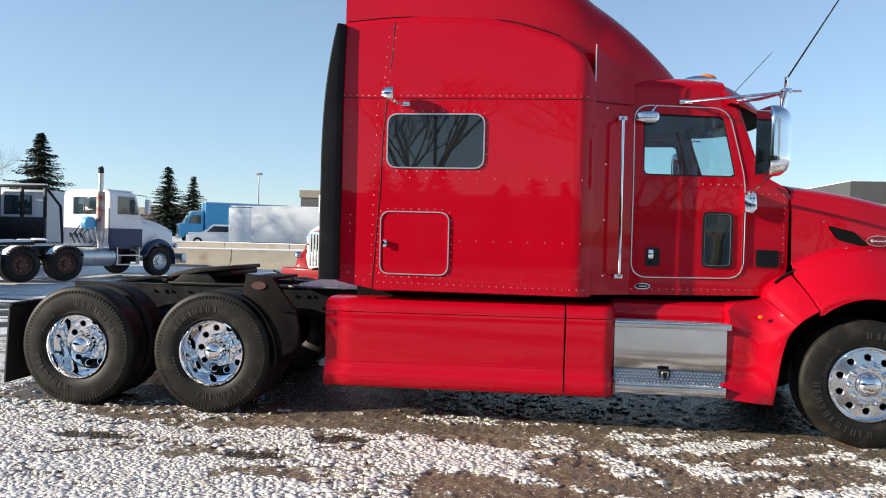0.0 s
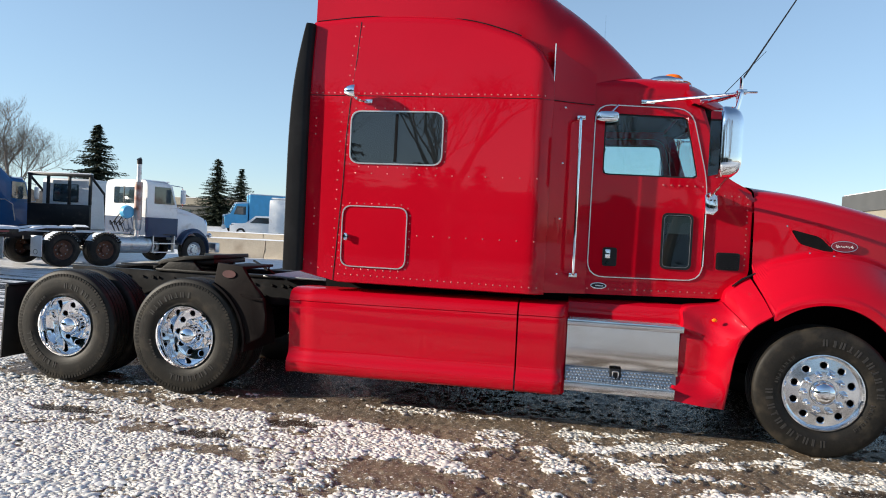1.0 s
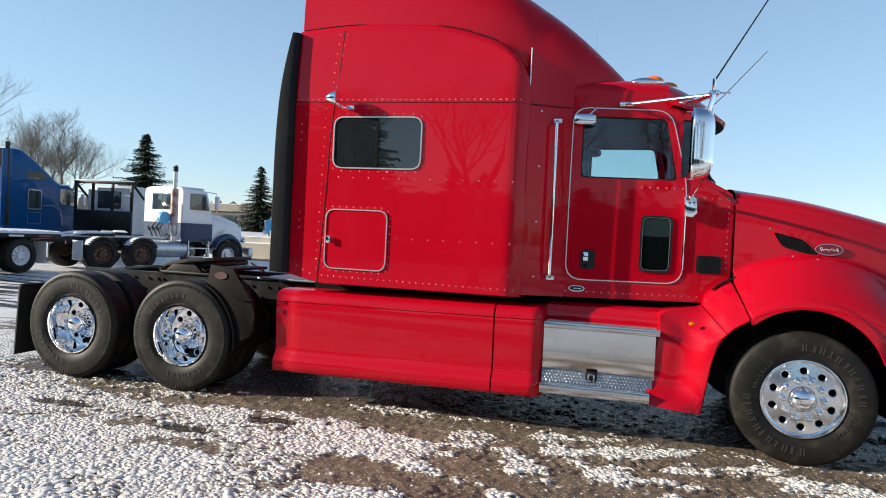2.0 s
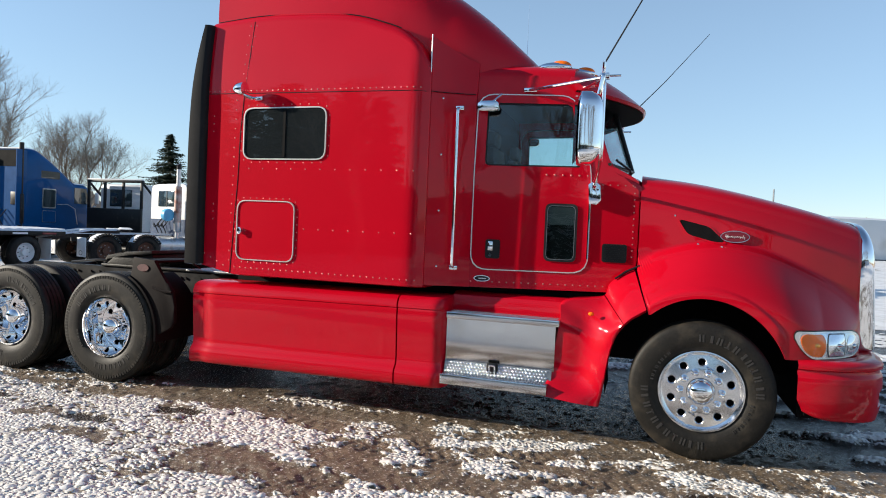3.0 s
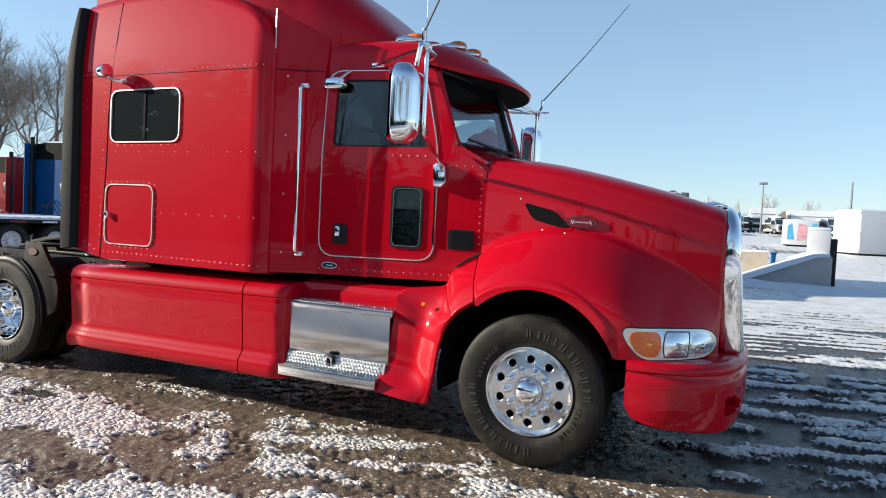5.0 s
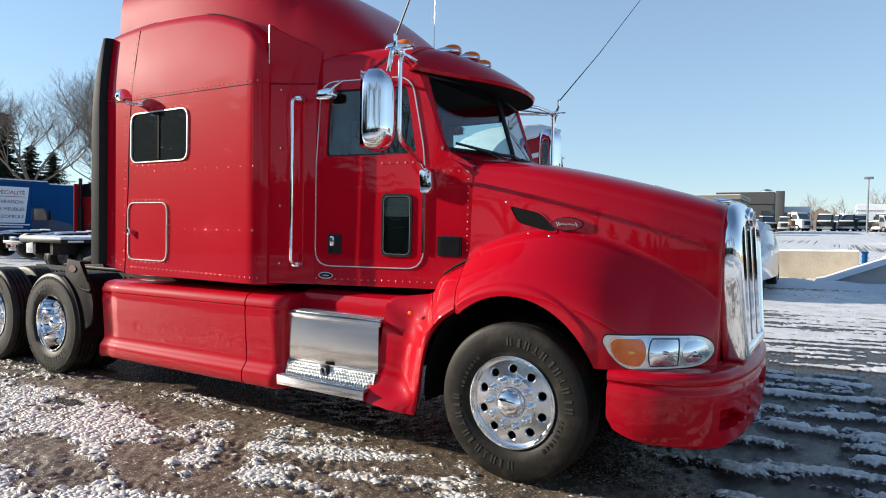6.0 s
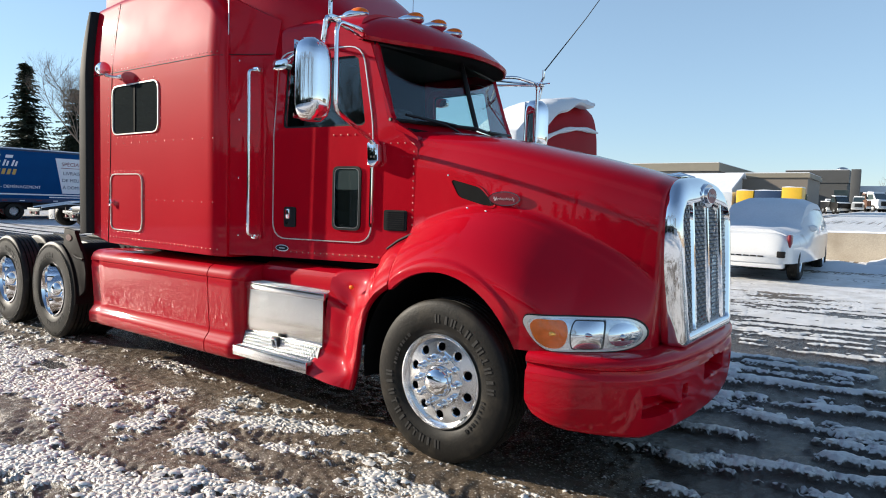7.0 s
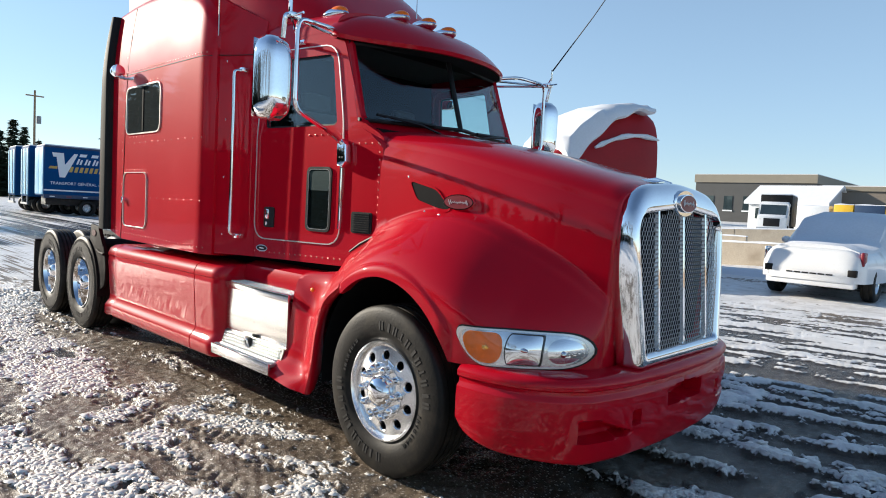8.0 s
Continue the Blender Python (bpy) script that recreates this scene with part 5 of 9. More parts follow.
def front_wheel():
    w = thing("front_wheel", "", "")
    tyre_mesh("tyre", 0.285, w, ((20, 11, True), (200, 11, True), (150, 8, False), (330, 8, False)), False)
    bm = lathe([(0.305, -0.112), (0.301, -0.126), (0.292, -0.128), (0.286, -0.118), (0.280, -0.104), (0.268, -0.098)], 64, "y")
    hole_ring(bm, 0.216, lambda r: -0.098 - 0.016 * (0.268 - r) / 0.10, 0.027, 10, 0.05, 0.168, 0.268)
    lathe([(0.168, -0.114), (0.166, -0.120), (0.160, -0.121), (0.10, -0.121)], 64, "y", bm=bm)
    bmesh.ops.remove_doubles(bm, verts=bm.verts[:], dist=1e-4)
    part("rim", bm, WHEEL, w, "polished aluminium disc wheel with ten round holes", angle=30)
    # near-black disc gives the rim holes their shade
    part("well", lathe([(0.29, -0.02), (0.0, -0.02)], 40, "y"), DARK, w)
    part("hub_cap", lathe([(0.098, -0.112), (0.097, -0.135), (0.093, -0.152), (0.083, -0.168), (0.066, -0.185), (0.045, -0.196), (0.02, -0.2), (0.0, -0.201)], 40, "y"), CHROME, w, "chrome hub cap")
    nut = part("nut_cover", lathe([(0.030, -0.115), (0.030, -0.121), (0.0235, -0.124), (0.0215, -0.150), (0.0205, -0.166), (0.015, -0.178), (0.007, -0.184), (0.0, -0.185)], 14, "y"), CHROME, w)
    nut.matrix_basis = Matrix.Translation((0.144 * math.cos(math.pi / 10), 0, 0.144 * math.sin(math.pi / 10)))
    for k in range(1, 10):
        a = 2 * math.pi * (k + 0.5) / 10
        share("nut_cover", nut, Matrix.Translation((0.144 * math.cos(a), 0, 0.144 * math.sin(a))), w)
    return w


def drive_wheel():
    w = thing("drive_wheel", "", "")
    t0 = tyre_mesh("tyre", 0.275, w, ((15, 8, True), (185, 8, True), (120, 6, False)), True)
    for v in t0.data.vertices:
        r = math.hypot(v.co.x, v.co.z)
        if r > 0.38:
            k = (0.38 + (r - 0.38) * (0.528 - 0.38) / (0.495 - 0.38)) / r
            v.co.x, v.co.z = v.co.x * k, v.co.z * k
    t1 = share("inner_tyre", t0, Matrix.Translation((0, 0.335, 0)), w)
    bm = lathe([(0.303, -0.10), (0.30, -0.124), (0.288, -0.126), (0.280, -0.11), (0.275, -0.05), (0.262, 0.04), (0.25, 0.075)], 64, "y")
    hole_ring(bm, 0.20, lambda r: 0.078 + 0.012 * (0.25 - r) / 0.1, 0.027, 10, 0.05, 0.152, 0.25)
    lathe([(0.152, 0.09), (0.14, 0.09), (0.09, 0.09)], 64, "y", bm=bm)
    bmesh.ops.remove_doubles(bm, verts=bm.verts[:], dist=1e-4)
    part("rim", bm, CHROME, w, "deep polished aluminium wheel", angle=30)
    # same near-black disc, shading the holes of the deep rim
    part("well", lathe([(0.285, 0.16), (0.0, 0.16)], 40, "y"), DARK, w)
    part("hub_cap", lathe([(0.150, 0.09), (0.146, 0.075), (0.115, 0.07), (0.100, 0.06), (0.096, -0.04), (0.090, -0.07), (0.074, -0.098), (0.048, -0.118), (0.02, -0.127), (0.0, -0.128)], 40, "y"), CHROME, w, "domed chrome hub cover")
    nut = part("nut_cover", lathe([(0.02, 0.09), (0.02, 0.07), (0.015, 0.045), (0.0, 0.04)], 12, "y"), CHROME, w)
    nut.matrix_basis = Matrix.Translation((0.136 * math.cos(math.pi / 10), 0, 0.136 * math.sin(math.pi / 10)))
    for k in range(1, 10):
        a = 2 * math.pi * (k + 0.5) / 10
        share("nut_cover", nut, Matrix.Translation((0.136 * math.cos(a), 0, 0.136 * math.sin(a))), w)
    return w


FLIP = Matrix.Rotation(math.pi, 4, "Z")
fw = front_wheel()
fw.parent = truck
fw.matrix_basis = Matrix.Translation((0, -1.06, 0.495)) @ Matrix.Rotation(radians(18), 4, "Y")
fw2 = copy_thing(fw, Matrix.Translation((0, 1.06, 0.495)) @ FLIP)
dw = drive_wheel()
dw.parent = truck
dw.matrix_basis = Matrix.Translation((-5.53, -1.09, 0.495)) @ Matrix.Rotation(radians(-70), 4, "Y")
copy_thing(dw, Matrix.Translation((-6.84, -1.09, 0.495)) @ Matrix.Rotation(radians(-10), 4, "Y"))
copy_thing(dw, Matrix.Translation((-5.53, 1.09, 0.495)) @ FLIP)
copy_thing(dw, Matrix.Translation((-6.84, 1.09, 0.495)) @ FLIP)

# mirrors on chrome arms
for s in (-1, 1):
    lift = 0.045 if s > 0 else 0.0
    rows = []
    for i in range(15):
        v = -1 + 2 * i / 14
        hw = 0.112 * (1 - 0.45 * abs(v) ** 7)
        dep = 0.118 * (1 - 0.55 * abs(v) ** 6)
        z = 2.385 + lift + 0.262 * v
        c = Vector((-0.90, s * (1.51 + 0.035 * s), z))
        ax = Vector((0.22, s * 0.975, 0)).normalized()
        ay = Vector((0.975, -s * 0.22, 0)).normalized()
        row = []
        for k in range(20):
            a = 2 * math.pi * k / 20
            u, w = math.cos(a), math.sin(a)
            uu = math.copysign(abs(u) ** 0.55, u) * hw
            ww = (math.copysign(abs(w) ** 0.7, w) * dep) if w > 0 else -0.07 * abs(w) ** 0.4 * (1 - 0.3 * abs(v) ** 6)
            row.append(c + ax * uu + ay * ww)
        rows.append(row)
    mirror = part("wing_mirror", loft(rows, close_v=True, cap=True), CHROME, truck, "chrome-backed mirror on tubular arms", angle=50)
    bm = bmesh.new()
    ax, ay = Vector((0.22, s * 0.975, 0)).normalized(), Vector((0.975, -s * 0.22, 0)).normalized()
    c0 = Vector((-0.90, s * (1.51 + 0.035 * s), 2.385 + lift)) - ay * 0.0735
    vs = [bm.verts.new(c0 + ax * u + Vector((0, 0, w))) for u, w in ((-0.09, -0.25), (0.09, -0.25), (0.09, 0.25), (-0.09, 0.25))]
    bm.faces.new(vs)
    part("mirror_glass", bm, CHROME, mirror, smooth=False)
    bar = s * 1.36
    pth = rounded([(-1.0, s * 0.88, 2.82), (-0.86, s * 1.05, 2.80 + lift), (-0.79, bar, 2.78 + lift), (-0.79, bar, 2.20), (-0.84, s * 1.0, 2.07), (-0.86, s * 0.93, 2.03)], 0.07)
    part("mirror_arm", tube(pth, 0.0155, 9), CHROME, mirror)
    bm = tube([(-1.42, s * 0.945, 2.80), (-0.80, s * 1.40, 2.775 + lift)], 0.012, 8)
    tube([(-1.02, s * 0.86, 2.80), (-0.80, s * 1.37, 2.775 + lift)], 0.010, 8, bm)
    part("brace", bm, CHROME, mirror)
    part("brace_foot", box(bmesh.new(), -1.47, -1.36, s * 0.935 - 0.012, s * 0.935 + 0.018, 2.785, 2.82, 0.005), CHROME, mirror)
    bm = tube(rounded([(-0.82, s * 1.45, 2.64 + lift), (-0.79, s * 1.455, 2.78 + lift), (-0.80, s * 1.40, 2.79 + lift)], 0.03), 0.016, 8)
    box(bm, -0.82, -0.75, s * 1.4 - 0.04, s * 1.4 + 0.04, 2.765 + lift, 2.80 + lift, 0.006)
    disc(bm, (-0.72, s * 1.40, 2.785 + lift), 0.008, "x", 0.10, 8)
    part("clamp", bm, CHROME, mirror)
    part("lower_foot", prism([(-0.91, 2.03), (-0.855, 2.06), (-0.81, 2.02), (-0.80, 1.90), (-0.835, 1.86), (-0.90, 1.87)], "y", s * 0.905 - 0.028, s * 0.905 + 0.028, 0.01), CHROME, mirror, "pressed chrome mirror foot")
    for z in (1.985, 1.93):
        for x in (-0.86, -0.83):
            part("foot_bolt", disc(bmesh.new(), (x, s * 0.934, z), 0.008, "y", 0.006, 8), BLACK, mirror)
    # whip aerial
    tip = Vector((0.03, -1.57, 4.36)) if s < 0 else Vector((0.108, 1.373, 3.89))
    base = Vector((-0.79, -1.42, 2.82)) if s < 0 else Vector((-0.75, 1.405, 2.90))
    aer = part("whip_aerial", tube([base, base + Vector((0, 0, 0.05)), base.lerp(tip, 0.5), tip], [0.012, 0.007, 0.0045, 0.003], 6), BLACK, truck, "thin black whip aerial")
    part("spring", tube([(-0.785, s * 1.405, 2.785 + lift), base - Vector((0, 0, 0.01)), base + Vector((0, 0, 0.07))], 0.013, 8), CHROME, aer)

# convex mirror above the door window
for s in (-1, 1):
    look_down = part("look_down_mirror", loft([[(-1.745 + 0.095 * math.copysign(abs(math.cos(a)) ** 0.6, math.cos(a)) * k1, s * (cab_y(-1.7, 2.6) + 0.075 + off) , 2.655 + 0.045 * math.copysign(abs(math.sin(a)) ** 0.6, math.sin(a)) * k1) for a in np.linspace(0, 2 * math.pi, 25)[:-1]] for k1, off in ((0.6, 0.03), (0.95, 0.018), (1.0, -0.01), (0.96, -0.03), (0.1, -0.032))], close_v=True, cap=True), CHROME, truck, "small convex mirror above the door")
    part("stalk", tube([(-1.72, s * (cab_y(-1.7, 2.6) + 0.06), 2.69), (-1.69, s * (cab_y(-1.7, 2.7) + 0.03), 2.73), (-1.66, s * cab_y(-1.66, 2.77), 2.77)], 0.012, 8), CHROME, look_down)

# amber roof lamps
for x, y, z in ((-1.255, -0.745, 3.025), (-1.10, -0.27, 3.085), (-1.07, 0.0, 3.09), (-1.10, 0.27, 3.085), (-1.255, 0.745, 3.025)):
    lampb = part("roof_marker", ball(bmesh.new(), (x, y, z), 0.115, (1.3, 0.66, 0.42), 18, 10), CHROME, truck, "amber roof marker lamp in a chrome shell")
    bm = ball(bmesh.new(), (x + 0.05, y, z + 0.014), 0.088, (1.05, 0.68, 0.55), 16, 10)
    part("amber_lens", bm, AMBER, lampb)
part("roof_aerial", tube([(-1.75, 0.55, 3.05), (-1.75, 0.55, 3.5), (-1.75, 0.55, 4.05)], [0.01, 0.005, 0.003], 6), ALU, truck, "thin pale roof aerial")


# ---- ground ----
def ground_axes():
    xs = list(np.arange(-9.0, 4.6, 0.016))
    ys = list(np.arange(-4.6, -0.85, 0.0155)) + list(np.arange(-0.85, 3.0, 0.03)) + list(np.arange(3.0, 9.0, 0.06)) + list(np.arange(9.0, 14, 0.12))
    def out(start, sign, first):
        v, d, r = start, first, []
        while abs(v) < 900:
            v += sign * d
            d *= 1.22
            r.append(v)
        return r
    ys = list(np.arange(-9.4, -4.6, 0.05)) + ys
    xs += list(np.arange(xs[-1] + 0.05, 8.6, 0.05))
    xs = out(xs[0], -1, 0.06)[::-1] + xs + out(xs[-1], 1, 0.08)
    ys = out(ys[0], -1, 0.08)[::-1] + ys + out(ys[-1], 1, 0.15)
    return np.array(xs), np.array(ys)


def value_noise(X, Y, cell, seed):
    """Smooth lattice noise on arrays, 0 to 1."""
    rng = np.random.RandomState(seed)
    tab = rng.rand(256, 256)
    u, v = X / cell, Y / cell
    i, j = np.floor(u).astype(int), np.floor(v).astype(int)
    f, g = u - i, v - j
    f, g = f * f * (3 - 2 * f), g * g * (3 - 2 * g)
    a, b = tab[i % 256, j % 256], tab[(i + 1) % 256, j % 256]
    c, d = tab[i % 256, (j + 1) % 256], tab[(i + 1) % 256, (j + 1) % 256]
    return (a * (1 - f) + b * f) * (1 - g) + (c * (1 - f) + d * f) * g


gxs, gys = ground_axes()
GX, GY = np.meshgrid(gxs, gys, indexing="ij")
base_z = np.vectorize(ground_z)(GX, GY) - 0.034 * np.exp(-((GX + 6.3) / 1.9) ** 4) * np.exp(-((GY + 0.6) / 1.9) ** 4)
# bare wet mud along the truck's near side and where wheels have run, crusted snow elsewhere
big = value_noise(GX + 30, GY, 1.25, 5) * 0.6 + value_noise(GX, GY + 9, 0.5, 6) * 0.4
fine_n = value_noise(GX, GY, 0.11, 7) * 0.6 + value_noise(GX, GY, 0.05, 8) * 0.4
ux, uy = GX * math.cos(0.2) + GY * math.sin(0.2), -GX * math.sin(0.2) + GY * math.cos(0.2)
streak = value_noise(ux * 0.14 + 50, uy, 0.17, 9) * 0.65 + value_noise(ux * 0.3, uy, 0.07, 10) * 0.35
diag = value_noise((GX * 0.8 + GY * 0.6) * 0.2, GY * 0.8 - GX * 0.6, 0.13, 11)
yy = GY + 0.25 * (value_noise(GX, GY, 0.9, 3) - 0.5)


def ease(v, a, b):
    u = np.clip((v - a) / (b - a), 0, 1)
    return u * u * (3 - 2 * u)


right = ease(GX, -3.4, -1.8)
# long patches of crusted snow, lying slightly across the truck's line
sx_, sy_ = GX * math.cos(-0.16) + GY * math.sin(-0.16), -GX * math.sin(-0.16) + GY * math.cos(-0.16)
patch = value_noise(sx_ * 0.36 + 20, sy_ + 7, 0.27, 15) * 0.48 + value_noise(sx_ * 0.6, sy_ + 3, 0.12, 16) * 0.32 + value_noise(GX, GY, 0.07, 17) * 0.20
mud = 0.425 + 0.95 * (patch - 0.5) + 0.45 * (big - 0.5) + 0.12 * right + 0.12 * (diag - 0.5) * right
mud -= 0.16 * ease(-GY, 2.5, 3.3) * (1 - 0.7 * ease(GX, -1.9, -1.0)) + 0.10 * (1 - ease(GX, -5.2, -4.3)) * ease(-GY, 1.5, 1.9)


def worn(ax, ay, bx, by, w):
    """1 along a stretch of ground from a to b, falling off over the width w, with a ragged edge."""
    wxx = GX + 0.16 * (value_noise(GX, GY, 0.21, 61) - 0.5)
    wyy = GY + 0.16 * (value_noise(GX, GY, 0.17, 62) - 0.5)
    dx, dy = bx - ax, by - ay
    u = np.clip(((wxx - ax) * dx + (wyy - ay) * dy) / (dx * dx + dy * dy), 0, 1)
    return np.exp(-(np.hypot(wxx - ax - u * dx, wyy - ay - u * dy) / w) ** 4)


# where wheels and feet have worn through to the mud, and ridges of snow left between
for ax, ay, bx, by, w, amount in (
        (-3.25, -2.60, -2.45, -2.68, 0.24, 0.42), (-2.34, -2.00, -2.22, -2.22, 0.19, 0.40), (-2.33, -1.26, -1.72, -2.00, 0.14, 0.44),
        (-1.72, -2.00, -1.40, -2.40, 0.14, 0.40), (-5.30, -1.42, -4.24, -1.43, 0.11, 0.40), (-4.24, -1.43, -3.12, -1.32, 0.14, 0.48),
        (-3.12, -1.32, -2.21, -1.22, 0.15, 0.46), (-3.30, -1.50, -2.76, -1.62, 0.13, 0.34), (-4.70, -2.58, -4.45, -2.54, 0.12, 0.34),
        (-5.25, -2.26, -5.00, -2.22, 0.12, 0.30), (-1.50, -1.71, -0.43, -1.27, 0.10, 0.44), (-1.10, -1.87, -0.38, -1.66, 0.11, 0.40),
        (-1.59, -2.42, -0.36, -1.85, 0.11, 0.32), (0.10, -1.40, 0.60, -1.38, 0.15, 0.42), (-0.1, -2.06, 0.50, -1.98, 0.17, 0.42),
        (0.6, -1.75, 1.6, -1.60, 0.2, 0.30),
        (-3.34, -2.10, -2.39, -2.44, 0.13, -0.36), (-2.14, -1.33, -1.32, -1.10, 0.07, -0.42), (-1.87, -1.67, -0.69, -1.14, 0.08, -0.36),
        (-1.50, -2.02, -1.01, -1.95, 0.10, -0.34), (-1.80, -1.62, -1.66, -1.60, 0.10, -0.36), (-2.02, -2.10, -1.85, -2.08, 0.10, -0.34),
        (-3.90, -1.75, -2.85, -1.90, 0.16, -0.26), (-5.00, -1.75, -4.45, -1.85, 0.14, -0.24), (-1.3, -2.25, -0.5, -2.2, 0.10, -0.22), (-1.95, -2.80, -0.55, -2.50, 0.17, -0.34), (-4.2, -2.15, -3.5, -2.25, 0.15, -0.2)):
    mud += amount * worn(ax, ay, bx, by, w)
# strip below the truck: barer of snow, soil darkened further down to deepen its shade
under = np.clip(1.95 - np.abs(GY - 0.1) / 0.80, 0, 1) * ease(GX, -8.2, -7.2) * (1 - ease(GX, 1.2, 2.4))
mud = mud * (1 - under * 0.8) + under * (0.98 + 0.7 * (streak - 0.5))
ahead = ease(GX + 0.6 * (GY + 1.0), 0.9, 1.8) * ease(GY, -1.9, -1.1)
away = np.maximum(ahead, ease(GY, 1.2, 2.4))
mud = mud * (1 - away) + away * (0.90 + 0.10 * (1 - ease(GY, -0.6, 0.6)) - 0.50 * ease(GY, 2.5, 8.0) + 2.5 * (streak - 0.5) + 0.45 * (big - 0.5))
farther = ease(GY, 6.5, 11.0)
mud = mud * (1 - farther) + farther * (0.22 + 0.8 * (value_noise(ux * 0.07, uy, 0.8, 14) - 0.5) + 0.5 * (value_noise(GX, GY, 7.0, 13) - 0.5))
for px, py, rx, ry in ((-4.13, -1.76, 0.29, 0.12), (-4.68, -2.23, 0.28, 0.11), (-6.1, -2.0, 0.35, 0.12), (0.35, -1.9, 0.5, 0.10)):
    mud = np.maximum(mud, 1.25 * np.clip(1.35 - np.hypot((GX - px) / rx, (GY - py) / ry), 0, 1))
puddle = np.zeros_like(GX)
for px, py, rx, ry in ((-4.13, -1.76, 0.26, 0.10), (-4.68, -2.23, 0.25, 0.09), (-6.1, -2.0, 0.33, 0.10), (0.35, -1.9, 0.46, 0.08)):
    puddle = np.maximum(puddle, np.clip((1.15 - np.hypot((GX - px) / rx, (GY - py) / ry)) * 5, 0, 1))
wx = GX + 0.02 * value_noise(GX, GY, 0.05, 41)
knob = value_noise(wx * 0.42 + GY * 0.2, GY, 0.028, 42) * 0.55 + value_noise(wx * 0.55, GY + 5, 0.017, 43) * 0.45
calm = ease(-GY, 6.5, 9.5)
knob = knob * (1 - calm) + 0.5 * calm
mud = mud * (1 - calm) + calm * (0.12 + 0.4 * (value_noise(GX, GY, 2.6, 19) - 0.5))
snow = np.clip((0.54 - mud + 0.85 * (knob - 0.5)) * (6.0 - 2.5 * away) + 0.5, 0, 1)
near = np.exp(-((GY + 1.5) / 5.0) ** 4) * np.exp(-((GX + 2.0) / 8.0) ** 4)
tread = np.abs(np.sin((GX * 0.5 + yy) * 42.0)) * np.exp(-((yy + 1.75) / 0.16) ** 2) * right
rut = np.zeros_like(GX)
for y0, slope, bend in ((-1.62, 0.05, 0.5), (-2.05, -0.10, 1.7), (-2.55, 0.16, 2.9), (-3.05, -0.05, 4.0)):
    off = GY - y0 - slope * (GX + 1.0) - 0.10 * np.sin(GX * 0.7 + bend)
    lug = 0.5 + 0.5 * np.sign(np.sin((GX + 0.6 * np.abs(off)) * 70.0 + 2.0 * np.sign(off)))
    rut = np.maximum(rut, np.exp(-(off / 0.12) ** 4) * (0.25 + 0.75 * lug))
clod = value_noise(GX, GY, 0.038, 51) * 0.6 + value_noise(GX + 3, GY, 0.085, 52) * 0.4
lift = snow * (0.003 + 0.008 * big + 0.021 * np.clip(knob - 0.25, 0, 1) ** 1.3 + 0.05 * away * (1 - streak)) + (1 - snow) * (0.014 * (fine_n - 0.5) + 0.020 * (clod - 0.5) + 0.006 * (knob - 0.5) + 0.006 * tread - 0.013 * rut * (0.3 + 0.7 * right))
Z = base_z + (lift + 0.006 * (value_noise(GX, GY, 0.06, 23) - 0.5)) * np.clip(near + 0.35, 0, 1) - 0.022
Z = Z * (1 - puddle) + puddle * (base_z - 0.030)
verts = np.stack([GX, GY, Z], axis=-1).reshape(-1, 3)
nx, ny_ = GX.shape
I = np.arange(nx * ny_).reshape(nx, ny_)
quads = np.stack([I[:-1, :-1], I[1:, :-1], I[1:, 1:], I[:-1, 1:]], axis=-1).reshape(-1, 4)
gme = bpy.data.meshes.new("ground")
gme.vertices.add(len(verts))
gme.vertices.foreach_set("co", verts.astype(np.float32).ravel())
gme.loops.add(quads.size)
gme.loops.foreach_set("vertex_index", quads.ravel().astype(np.int32))
gme.polygons.add(len(quads))
gme.polygons.foreach_set("loop_start", (np.arange(len(quads)) * 4).astype(np.int32))
gme.polygons.foreach_set("use_smooth", np.ones(len(quads), dtype=bool))
gme.update(calc_edges=True)
att = gme.attributes.new("snow_cover", "FLOAT", "POINT")
att.data.foreach_set("value", snow.astype(np.float32).ravel())
# puddles and damp mud, plus painted shade under, ahead of and beyond the truck
att = gme.attributes.new("wet_and_shade", "FLOAT", "POINT")
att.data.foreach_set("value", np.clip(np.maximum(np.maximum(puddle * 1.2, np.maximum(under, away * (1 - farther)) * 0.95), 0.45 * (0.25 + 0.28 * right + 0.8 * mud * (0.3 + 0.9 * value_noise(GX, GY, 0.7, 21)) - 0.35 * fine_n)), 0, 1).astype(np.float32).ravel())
att = gme.attributes.new("crust", "FLOAT", "POINT")
att.data.foreach_set("value", (near * (1 - 0.5 * away)).astype(np.float32).ravel())


